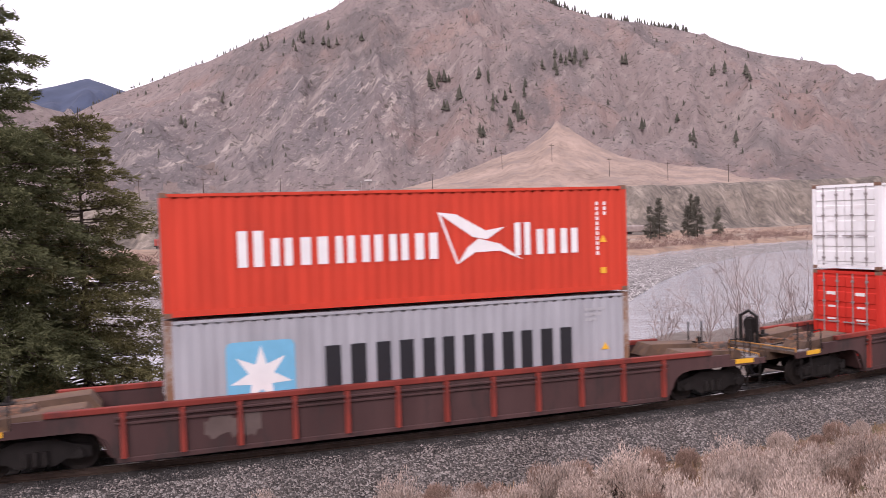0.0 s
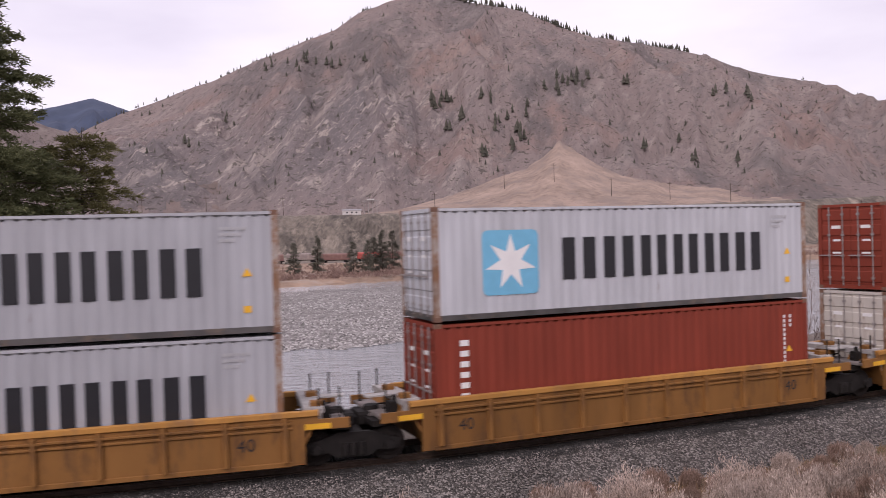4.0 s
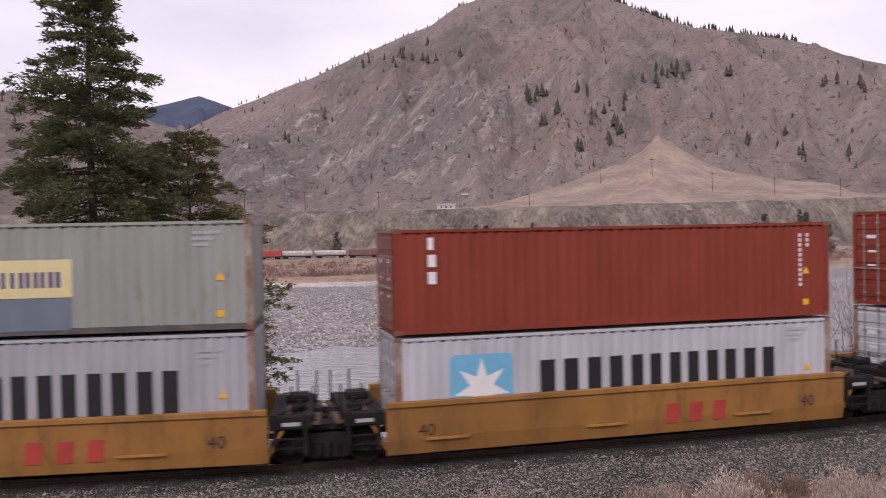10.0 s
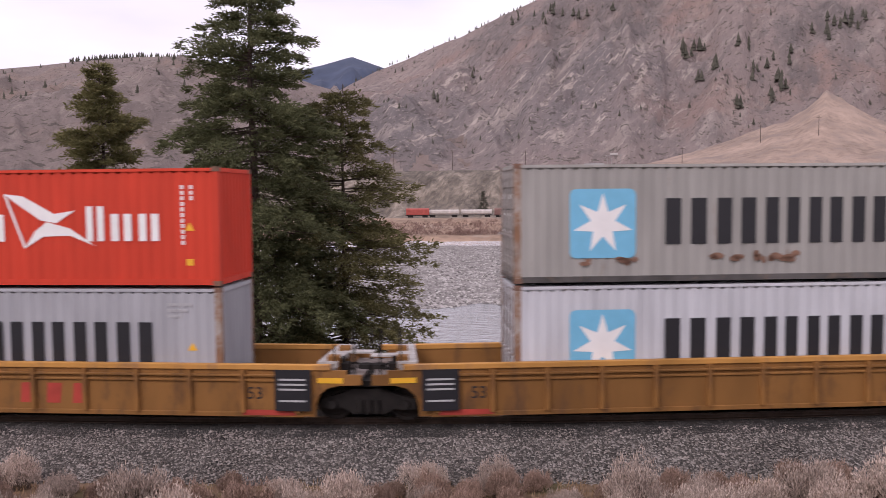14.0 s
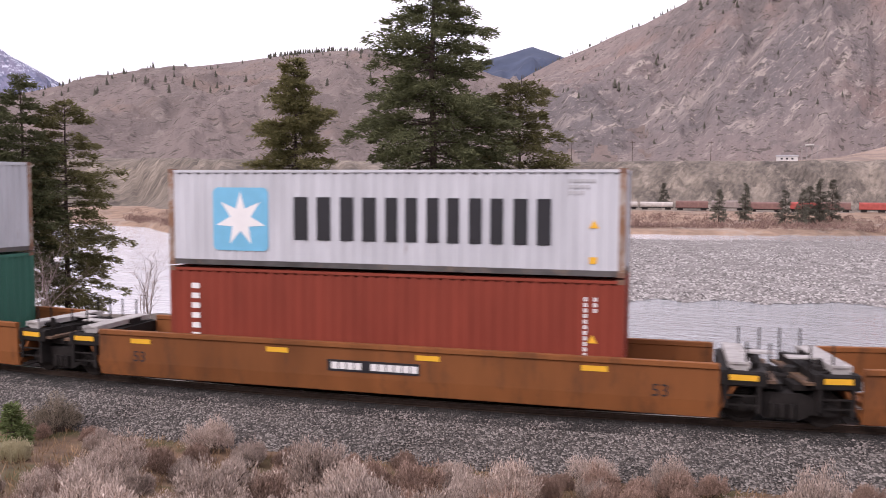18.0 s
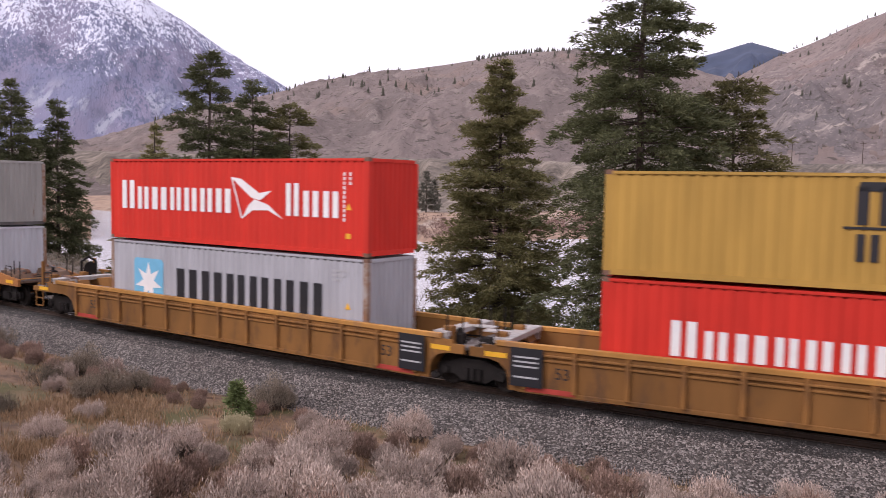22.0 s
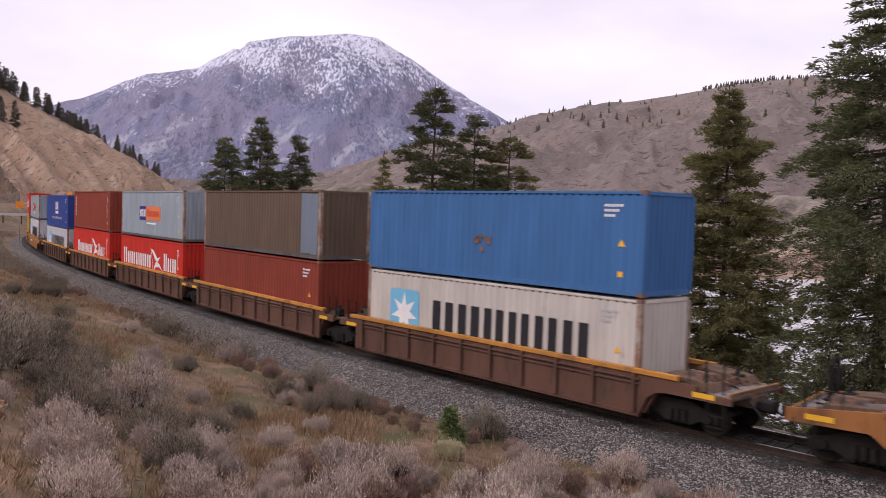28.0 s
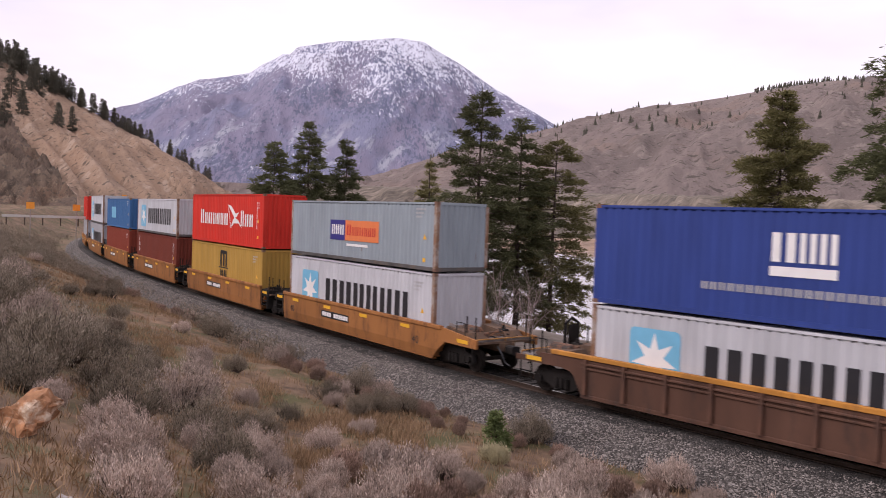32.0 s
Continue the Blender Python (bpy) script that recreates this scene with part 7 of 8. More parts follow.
M_SAGE_DRY = leaf_mat("dry_brown_brush", (0.17, 0.112, 0.085), (0.42, 0.295, 0.235))
M_SAGE_WOOD = leaf_mat("sagebrush_stems", (0.06, 0.045, 0.038), (0.11, 0.085, 0.07))
M_GRASS = leaf_mat("dry_tan_grass", (0.18, 0.115, 0.062), (0.43, 0.29, 0.175))
M_GREEN = leaf_mat("young_fir_needles", (0.075, 0.102, 0.036), (0.158, 0.195, 0.075))


build_gravel_bar()
loose_stones()


def sprays(centres, dirs, length, width, rng, lift=0.0):
    """Small pointed quads that lie along dirs, as arrays: vertices and faces."""
    n = len(centres)
    d = dirs / np.maximum(np.linalg.norm(dirs, axis=1, keepdims=True), 1e-6)
    side = np.cross(d, rng.normal(size=(n, 3)))
    side /= np.maximum(np.linalg.norm(side, axis=1, keepdims=True), 1e-6)
    ln, wd = length * rng.uniform(0.6, 1.3, (n, 1)), width * rng.uniform(0.6, 1.3, (n, 1))
    a = centres
    b = centres + d * ln * 0.45 + side * wd / 2
    c = centres + d * ln + np.array([0, 0, lift])
    e = centres + d * ln * 0.45 - side * wd / 2
    return np.stack([a, b, c, e], 1).reshape(-1, 3), np.arange(4 * n).reshape(-1, 4)


def conifer_crown(H, R, seed, low=0.08, droop=0.25, step=0.30, per=6, gap=0.0, fat=1.0, spread=1.0, power=0.85, size=0.42, knee=1.0, inner=0.12):
    """Needle sprays in clumps along the limbs of a conifer, root at the origin. knee: share of the crown that tapers."""
    rng = np.random.default_rng(seed)
    limbs, cs, ds = [], [], []
    z = low * H
    while z < H * 0.985:
        f = 1 - (z - low * H) / (H - low * H)
        reach = R * max(0.03, min(1.0, f / knee) ** power) * (1 + 0.16 * math.sin(z * 1.7 + seed)) * (1.0 if f < 0.93 else 0.8)
        for k in range(per):
            if rng.random() < gap:
                continue
            a = rng.uniform(0, 2 * math.pi)
            ln = reach * rng.uniform(0.62, 1.12)
            zz = z + rng.uniform(-0.5, 0.5) * step
            up = (0.5 - 0.75 * f) * 0.6 + rng.uniform(-0.1, 0.1)
            tip = np.array([math.cos(a) * ln, math.sin(a) * ln, zz + ln * up - droop * ln * 0.5])
            root = np.array([0, 0, zz])
            limbs.append((root, tip))
            # clumps sit beside the limb, wider apart in its middle, and hang a little
            nc = max(2, int(ln * 3.4 * fat + 0.5))
            t = rng.uniform(inner, 1, nc) ** 0.75
            bend = (t * (1 - t))[:, None] * np.array([0, 0, droop * ln * 0.9])
            side = np.array([-math.sin(a), math.cos(a), 0.0])
            w = rng.normal(size=nc) * (0.05 + 0.15 * ln * (1.1 - t)) * spread
            p = root + (tip - root) * t[:, None] + bend + w[:, None] * side + rng.normal(size=(nc, 3)) * np.array([0, 0, 0.05 * ln * 0.6])
            q = 13
            out = np.array([math.cos(a), math.sin(a), up - droop * 0.5]) + side * (w / (0.2 + 0.2 * ln))[:, None] * 0.9
            cs.append(np.repeat(p, q, 0) + rng.normal(size=(nc * q, 3)) * size * np.array([0.42, 0.42, 0.22]))
            ds.append(np.repeat(out, q, 0) + rng.normal(size=(nc * q, 3)) * np.array([0.6, 0.6, 0.35]))
        z += step * rng.uniform(0.8, 1.25)
    v, f = sprays(np.vstack(cs), np.vstack(ds), size, size * 0.24, rng)
    return limbs, v, f


def mesh_arrays(name, v, f, m):
    me = bpy.data.meshes.new(name)
    me.from_pydata(v.tolist(), [], f.tolist())
    me.materials.append(m)
    me.update()
    return me


def conifer(x, y, z, H, R, seed, label, m=None, turn=0, **kw):
    limbs, v, f = conifer_crown(H, R, seed, **kw)
    t = thing("conifer_tree", label, "tree", "trees along the river bank", pose(x, y, z, 0, 0, turn))
    g = Geo()
    n = 9
    rt = 0.010 * H + 0.05
    rng = np.random.default_rng(seed + 1)
    wob = rng.normal(size=(n + 1, 2)) * 0.05
    for i in range(n):
        g.tube((wob[i, 0], wob[i, 1], H * i / n - (0.3 if i == 0 else 0)), (wob[i + 1, 0], wob[i + 1, 1], H * (i + 1) / n), rt * (1 - i / n) + 0.015, rt * (1 - (i + 1) / n) + 0.015, 9)
    part("trunk", g.mesh("trunk", M_BARK), t)
    g = Geo()
    for a, b in limbs:
        mid = a * 0.25 + b * 0.75 + np.array([0, 0, 0.02])
        g.tube(a, mid, 0.012 + 0.009 * np.linalg.norm(b - a), 0.006, 4)
    tagged(part("branchwork", g.mesh("branchwork", M_BARK), t), kind="stuff")
    tagged(part("crown", mesh_arrays("crown", v, f, m or M_SPRUCE), t, "dense needle crown"), kind="stuff")
    return t


def height(x, y):
    return float(land(np.array([float(x)]), np.array([float(y)]))[0][0])


def polar(az, d):
    return -d * math.sin(radians(az)), d * math.cos(radians(az))


def tree_at(az, d, top_el, R, seed, label, **kw):
    """A tree that stands at a bearing and distance from the camera and reaches up to a known height angle."""
    x, y = polar(az, d)
    z = height(x, y) - 0.1
    return conifer(x, y, z, EYE + d * math.tan(radians(top_el)) - z, R, seed, label, **kw)


tree_at(29.9, 40, 20.6, 4.5, 11, "tall dark spruce with drooping boughs by the river", low=0.08, droop=0.34, step=0.44, per=11, fat=2.5, power=0.9, gap=0.06, size=0.25, knee=0.55, inner=0.2)
tree_at(24.0, 42, 7.6, 4.7, 12, "broad bushy fir beside the tall spruce", m=M_PINE, low=0.05, droop=0.3, step=0.38, per=9, fat=1.8, power=0.6, gap=0.15, size=0.26, knee=0.5)
tree_at(39.2, 46, 8.8, 4.16, 13, "olive-green fir with an uneven crown", m=M_PINE, low=0.08, droop=0.24, step=0.31, per=9, fat=2.5, power=0.66, gap=0.02, size=0.26, knee=0.62)
tree_at(58.7, 58, 8.8, 3.77, 14, "tall fir with open layered boughs", low=0.10, droop=0.3, step=0.44, per=7, fat=2.03, power=0.75, gap=0.12, size=0.29, knee=0.6)
tree_at(55.9, 60, 6.8, 3.12, 15, "slim fir in a riverside group", low=0.12, droop=0.26, step=0.42, per=7, fat=2.03, power=0.7, gap=0.12, size=0.29, knee=0.6)
tree_at(53.5, 61, 5.7, 3.25, 16, "slim fir with a rounded top", m=M_PINE, low=0.14, droop=0.2, step=0.42, per=7, fat=2.03, power=0.55, gap=0.12, size=0.29, knee=0.5)
tree_at(62.1, 70, 3.7, 2.60, 17, "small green fir behind the train", m=M_PINE, low=0.08, droop=0.2, step=0.40, per=7, fat=2.03, power=0.8, size=0.29)
tree_at(72.6, 92, 4.6, 4.16, 18, "dark fir in a distant group", low=0.08, droop=0.3, step=0.5, per=7, fat=1.2, power=0.75, size=0.44, knee=0.8)
tree_at(70.3, 95, 5.9, 4.42, 19, "tallest fir of a distant group", low=0.08, droop=0.3, step=0.5, per=7, fat=1.2, power=0.75, size=0.44, knee=0.8)
tree_at(67.8, 97, 5.1, 3.90, 20, "blue-green fir in a distant group", low=0.08, droop=0.3, step=0.5, per=7, fat=1.2, power=0.75, gap=0.06, size=0.44, knee=0.8)
tree_at(63.2, 44, -3.2, 2.60, 21, "low young pine beside the track", m=M_PINE, low=0.05, droop=0.1, step=0.34, per=7, fat=1.5, power=0.6, size=0.30)


def sage(seed, w, h, m):
    """A rounded bush: stems from one root, and upright feathery tips over a dome."""
    rng = np.random.default_rng(seed)
    lobes = [(rng.uniform(-0.75, 0.75) * w / 2, rng.uniform(-0.75, 0.75) * w / 2, rng.uniform(0.5, 1.12)) for _ in range(9)] + [(0, 0, 0.95)]
    n = 620
    k = rng.integers(0, len(lobes), n)
    lb = np.array(lobes)[k]
    a, e = rng.uniform(0, 2 * math.pi, n), np.arccos(rng.uniform(0.18, 1, n))
    rr = rng.uniform(0.5, 1.12, n)
    tips = np.stack([lb[:, 0] + np.cos(a) * np.sin(e) * w * 0.27 * lb[:, 2] * rr, lb[:, 1] + np.sin(a) * np.sin(e) * w * 0.27 * lb[:, 2] * rr,
                     0.10 * h + h * 0.82 * lb[:, 2] * np.cos(e).clip(0.05) ** 0.7 * rr], 1)
    q = 20
    cs = np.repeat(tips, q, 0) + rng.normal(size=(n * q, 3)) * np.array([0.034, 0.034, 0.055])
    out = np.repeat(tips / np.array([w * 0.6, w * 0.6, h]), q, 0)
    d = out * 0.7 + np.array([0, 0, 1.1]) + rng.normal(size=(n * q, 3)) * 0.5
    v1, f1 = sprays(cs, d, 0.062, 0.0145, rng)
    # long upright seed stalks
    s = rng.integers(0, n, 60)
    v2, f2 = sprays(tips[s], np.array([0, 0, 1.0]) + rng.normal(size=(60, 3)) * 0.3, 0.20, 0.016, rng)
    me = bpy.data.meshes.new("foliage")
    stems = rng.integers(0, n, 130)
    g = Geo()
    for i in stems:
        g.tube((lb[i, 0] * 0.25, lb[i, 1] * 0.25, -0.05), tuple(tips[i] * 0.93), 0.016, 0.005, 3)
    me = mesh_arrays("foliage", np.vstack([v1, v2]), np.vstack([f1, f2 + len(v1)]), m)
    return me, g.mesh("brushwood", M_SAGE_WOOD)


SAGES = [sage(100 + i, w, h, m) for i, (w, h, m) in enumerate(((1.1, 0.85, M_SAGE), (0.9, 0.75, M_SAGE), (1.35, 0.95, M_SAGE), (0.8, 0.62, M_SAGE_PALE), (0.9, 0.6, M_SAGE_DRY), (0.7, 0.5, M_SAGE_DRY), (1.0, 0.8, M_SAGE_PALE), (1.3, 1.05, M_SAGE_OLIVE), (1.6, 1.15, M_SAGE_OLIVE)))]


def bush(x, y, z, kind, size, turn):
    dry = kind in (4, 5)
    ob = thing("dry_bush" if dry else "sagebrush", "dry brown bush on the grassy slope" if dry else "grey-mauve sagebrush on the dry slope", "bush",
               "brown bushes on the slope" if dry else "sagebrush on the slope",
               pose(x, y, z - 0.04, 0, 0, turn) @ Matrix.Diagonal((size, size, size * (0.9 + 0.25 * ((turn * 7) % 1)), 1)))
    leaves, stems = SAGES[kind]
    tagged(part("foliage", leaves, ob), kind="stuff")
    tagged(part("brushwood", stems, ob), kind="stuff")
    return ob


def ground_meet(az, el):
    """Where a line of sight from the camera meets the ground."""
    d = np.arange(3, 120, 0.05)
    x, y = -d * math.sin(radians(az)), d * math.cos(radians(az))
    z, _ = land(x, y)
    k = int(np.argmax(EYE + d * math.tan(radians(el)) <= z))
    return float(x[k]), float(y[k]), float(z[k])


SAPLING = ground_meet(56.9, -15.6)


def build_bushes():
    rng = np.random.default_rng(12)
    n = 16000
    az, d = np.radians(rng.uniform(-32, 97, n)), 6.0 + 66 * rng.random(n) ** 1.55
    xs, ys = -d * np.sin(az), d * np.cos(az)
    ws, _ = beside_line(xs, ys)
    zs, _ = land(xs, ys)
    done, count = [], [0, 0]
    for x, y, w, z in zip(xs, ys, ws, zs):
        edge = 3.7
        if w < edge:
            continue
        if x < -15.5 and 5.4 < w < 12.5:
            # a strip of open grass between the bushes by the line and those up the slope
            if rng.random() > (0.24 if w < 9 else 0.28):
                continue
        elif w < edge + 1.6 and rng.random() < (0.4 if x > -14 else 0.15):
            continue
        if math.sin(x * 0.35) + math.sin(y * 0.8 + x * 0.1) > 1.2 and x < -18:
            continue
        if (x - SAPLING[0]) ** 2 + (y - SAPLING[1]) ** 2 < 0.8 or (abs(math.atan2(-x, y) - math.atan2(-SAPLING[0], SAPLING[1])) < 0.075 and -4.4 < math.hypot(x, y) - math.hypot(SAPLING[0], SAPLING[1]) < 0):
            continue
        if y < 2.5 and x > -9.5:
            continue
        if math.atan2(-x, y) > radians(83.0) and math.hypot(x, y) < 14.5:
            continue
        # nearest the camera the bushes up the slope stand apart, small and dark
        apart = math.atan2(-x, y) > radians(68.0) and math.hypot(x, y) < 17 and x > -15.5
        size = rng.uniform(0.72, 1.3) * (0.7 if apart else 0.72 if w < edge + 2 else 0.62 if x < -15.5 and w < 12.5 else 1.2 if x < -15.5 else 1.0)
        if any((x - p) ** 2 + (y - q) ** 2 < ((0.6 if apart else 0.43 if x > -16 else 0.46 if w < 6 else 0.62) * (size + s)) ** 2 for p, q, s in done):
            continue
        kind = int(rng.choice((4, 5, 5, 3)) if w < edge + 2.2 and rng.random() < 0.6 else rng.choice((0, 1, 7, 1, 8, 7, 0, 3) if apart else (0, 1, 2, 3, 6, 6, 3, 5) if x > -15.5 else (0, 2, 7, 7, 7, 8, 8, 7, 6)))
        k = int(kind in (4, 5))
        if count[k] >= (285, 150)[k]:
            continue
        count[k] += 1
        bush(x, y, z, kind, size, rng.uniform(0, 360))
        done.append((x, y, size))


build_bushes()


def build_grass():
    """Dry grass and low litter over the slope, as one mass."""
    rng = np.random.default_rng(5)
    n = 17000
    az, d = np.radians(rng.uniform(-32, 97, n)), 4.5 + 60 * rng.random(n) ** 1.6
    x, y = -d * np.sin(az), d * np.cos(az)
    w, _ = beside_line(x, y)
    ok = w > 3.5
    x, y = x[ok], y[ok]
    z, _ = land(x, y)
    k = 8
    c = np.repeat(np.stack([x, y, z - 0.02], 1), k, 0) + rng.normal(size=(len(x) * k, 3)) * np.array([0.10, 0.10, 0.0])
    # the open strip beside the line is thick with it
    m = 16000
    az, d = np.radians(rng.uniform(62, 90, m)), 16 + 62 * rng.random(m) ** 1.5
    x, y = -d * np.sin(az), d * np.cos(az)
    w, _ = beside_line(x, y)
    ok = (w > 4.0) & (w < 12.5) & (fbm(x / 2.2, y / 2.2, 2, 61) > -0.05)
    x, y = x[ok], y[ok]
    z, _ = land(x, y)
    c2 = np.repeat(np.stack([x, y, z - 0.02], 1), 12, 0) + rng.normal(size=(len(x) * 12, 3)) * np.array([0.13, 0.13, 0.0])
    c = np.vstack([c, c2])
    v, f = sprays(c, np.array([0, 0, 1.0]) + rng.normal(size=(len(c), 3)) * 0.42, 0.23, 0.017, rng)
    thing("dry_grass", "tan dry grass tufts between the bushes", "grass", data=mesh_arrays("dry_grass", v, f, M_GRASS), kind="stuff")


build_grass()


def far_brush():
    """Low brush past the nearer bushes, along the line and up the bank, as one mass."""
    rng = np.random.default_rng(15)
    n = 9000
    az, d = np.radians(np.concatenate([rng.uniform(66, 97, n), rng.uniform(-30, 66, n // 3)])), np.concatenate([30 + 130 * rng.random(n) ** 1.2, rng.uniform(24, 60, n // 3)])
    x, y = -d * np.sin(az), d * np.cos(az)
    w, _ = beside_line(x, y)
    ok = (((w > 4.5) & (w < 5.6)) | ((w > 5.5) & ((np.hypot(x, y) > 62) | (w > 12))) | ((w < -5) & (w > -22) & (rng.random(len(w)) < 0.5))) & (fbm(x / 6, y / 6, 2, 44) > -0.25)
    x, y = x[ok][:2600], y[ok][:2600]
    z, _ = land(x, y)
    k = 100
    s = rng.uniform(0.35, 0.85, len(x))
    a, e = rng.uniform(0, 2 * math.pi, (len(x), k)), np.arccos(rng.uniform(0, 1, (len(x), k)))
    c = np.stack([x[:, None] + np.cos(a) * np.sin(e) * s[:, None], y[:, None] + np.sin(a) * np.sin(e) * s[:, None], z[:, None] + np.cos(e) * s[:, None] * 1.25], -1).reshape(-1, 3)
    v, f = sprays(c, np.array([0, 0, 1.0]) + rng.normal(size=(len(c), 3)) * 0.7, 0.14, 0.034, rng)
    thing("low_brush", "grey low brush along the railway and up the bank", "bush", data=mesh_arrays("low_brush", v, f, M_SAGE_OLIVE), kind="stuff")


far_brush()


def rock(x, y, z, sx, sy, sz, seed, m, name, label):
    """A broken stone: a ball cut flat by random planes."""
    rnd = random.Random(seed)
    cuts = [(Vector((rnd.gauss(0, 1), rnd.gauss(0, 1), rnd.gauss(0, 0.8))).normalized(), rnd.uniform(0.36, 0.85)) for _ in range(26)]
    bm = bmesh.new()
    bmesh.ops.create_icosphere(bm, subdivisions=4, radius=1.1)
    for v in bm.verts:
        p = v.co.copy()
        for n, c in cuts:
            over = p.dot(n) - c
            if over > 0:
                p -= n * over
        p *= 1 + noise.noise(p * 3.4 + Vector((seed, 0, 0))) * 0.34 + noise.noise(p * 11) * 0.09
        v.co = (p.x * sx, p.y * sy, p.z * sz)
    me = bpy.data.meshes.new(name)
    bm.to_mesh(me)
    bm.free()
    me.materials.append(m)
    return thing(name, label, "rock", m=pose(x, y, z, 0, 0, seed * 40), data=me)


M_ORANGE_ROCK = mat("orange_lichen_rock", (0.36, 0.18, 0.09), 0.9, 0, 0.55, 5, 0.09, 8, stain=(0.62, 0.50, 0.38), stain_at=0.54, stain_scale=3.5)
M_PALE_ROCK = mat("pale_grey_rock", (0.36, 0.33, 0.31), 0.9, 0, 0.35, 4, 0.02, 12)
_x, _y, _z = ground_meet(87.7, -14.0)
rock(_x, _y, _z + 0.15, 0.78, 0.7, 0.5, 2, M_ORANGE_ROCK, "boulder", "jagged orange boulder among the sagebrush")
for _i, (_a, _e, _s) in enumerate(((85.3, -18.6, 0.17), (84.6, -19.2, 0.2), (86.8, -19.4, 0.15), (87.6, -19.0, 0.2))):
    _x, _y, _z = ground_meet(_a, _e)
    rock(_x, _y, _z + _s * 0.2, _s * 1.2, _s, _s * 0.7, 5 + _i, M_PALE_ROCK, "rock", "pale grey angular rock on the slope")

# young fir among the bushes
_x, _y, _z = SAPLING
conifer(_x, _y, _z - 0.03, 0.95, 0.36, 33, "small bright green fir sapling", m=M_GREEN, low=0.05, droop=0.05, step=0.06, per=7, fat=4, power=0.8, size=0.13, spread=0.35)

# pale yellow-grey bush at its foot
_x, _y, _z = ground_meet(56.7, -16.6)
_pale, _stems = sage(140, 0.62, 0.42, leaf_mat("pale_yellow_leaf", (0.40, 0.36, 0.22), (0.56, 0.50, 0.33)))
_ob = thing("rabbitbrush", "small pale yellow-grey bush at the foot of the sapling", "bush", m=pose(_x, _y, _z - 0.04))
tagged(part("foliage", _pale, _ob), kind="stuff")
tagged(part("brushwood", _stems, _ob), kind="stuff")


def bare_bush(x, y, h, seed):
    """A leafless shrub: stems that fork into fine twigs."""
    rng = np.random.default_rng(seed)
    t = thing("bare_shrub", "leafless pale shrub on the river bank", "bush", "leafless shrubs", pose(x, y, height(x, y) - 0.05))
    twigs = Geo()
    for s in range(9):
        stem = Geo()
        p, d = np.array([rng.normal() * 0.15, rng.normal() * 0.15, 0.0]), np.array([rng.normal() * 0.22, rng.normal() * 0.22, 1.0])
        ln = h * rng.uniform(0.7, 1.1) / 6
        for i in range(6):
            q = p + d / np.linalg.norm(d) * ln
            stem.tube(p, q, 0.022 * (1 - i / 7), 0.022 * (1 - (i + 1) / 7), 4)
            for _ in range(4):
                e = d / np.linalg.norm(d) + rng.normal(size=3) * 0.55
                r = q + e / np.linalg.norm(e) * h * rng.uniform(0.10, 0.22)
                twigs.tube(q, r, 0.007, 0.003, 3)
                for _k in range(2):
                    e2 = e + rng.normal(size=3) * 0.6
                    twigs.tube(r, r + e2 / np.linalg.norm(e2) * h * 0.09, 0.004, 0.002, 3)
            p, d = q, d + rng.normal(size=3) * 0.18
        part("stem", stem.mesh("stem", M_TWIG), t)
    tagged(part("twig_mass", twigs.mesh("twig_mass", M_TWIG), t), kind="stuff")


for _i, (_a, _d, _h) in enumerate(((-17.0, 36, 3.4), (-19.0, 37, 4.4), (-20.6, 35, 4.2), (-22.3, 36, 4.6), (-24.0, 37, 3.6), (-14.0, 39, 2.6), (18.0, 36, 2.2), (33.0, 36, 2.4), (49.0, 47, 3.0),
                                   (54.8, 48, 4.0), (57.3, 46, 4.2), (60.0, 48, 3.6), (64.0, 52, 3.2), (45.0, 44, 2.6))):
    bare_bush(*polar(_a, _d), _h, 200 + _i)


# ---------------------------------------------------------------- the far bank
def far_tree_mesh(seed, H, R):
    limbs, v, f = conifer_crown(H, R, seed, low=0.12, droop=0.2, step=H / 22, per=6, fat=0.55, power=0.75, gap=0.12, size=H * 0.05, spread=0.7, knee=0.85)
    return mesh_arrays("crown", v, f, M_FARTREE), Geo().tube((0, 0, -0.4), (0, 0, H * 0.9), H * 0.016, H * 0.004, 6).mesh("trunk", M_BARK)


FAR_TREES = [far_tree_mesh(300 + i, H, R) for i, (H, R) in enumerate(((13.5, 3.2), (15, 2.8), (12.5, 3.1), (15.5, 3.2)))]


def far_tree(x, y, k, size, label, group):
    t = thing("conifer_tree", label, "tree", group, pose(x, y, height(x, y) - 0.2, 0, 0, (x * 37) % 360) @ Matrix.Diagonal((size, size, size, 1)))
    part("trunk", FAR_TREES[k][1], t)
    tagged(part("crown", FAR_TREES[k][0], t), kind="stuff")


for _i, (_a, _o, _s) in enumerate(((10.9, 34, 0.95), (9.3, 36, 1.0), (6.9, 34, 1.05), (5.9, 33, 0.9), (5.5, 42, 1.1), (4.9, 45, 1.15), (4.2, 60, 1.3), (-1.6, 40, 0.55), (14.4, 130, 0.9), (1.0, 150, 0.8),
                                   (-13.4, 60, 1.15), (-14.0, 62, 1.2), (-15.8, 60, 1.1), (-16.4, 64, 1.3), (-17.7, 62, 1.1), (-16.0, 150, 1.0), (44.2, 92, 1.15), (45.0, 90, 1.0), (45.8, 95, 0.85), (43.6, 98, 0.8), (46.6, 120, 0.7))):
    _r = float(np.interp(_a, SHORE_A, SHORE_R)) + _o
    far_tree(*polar(_a, _r), _i % 4, _s, "dark conifer on the far river bank", "trees on the far bank")


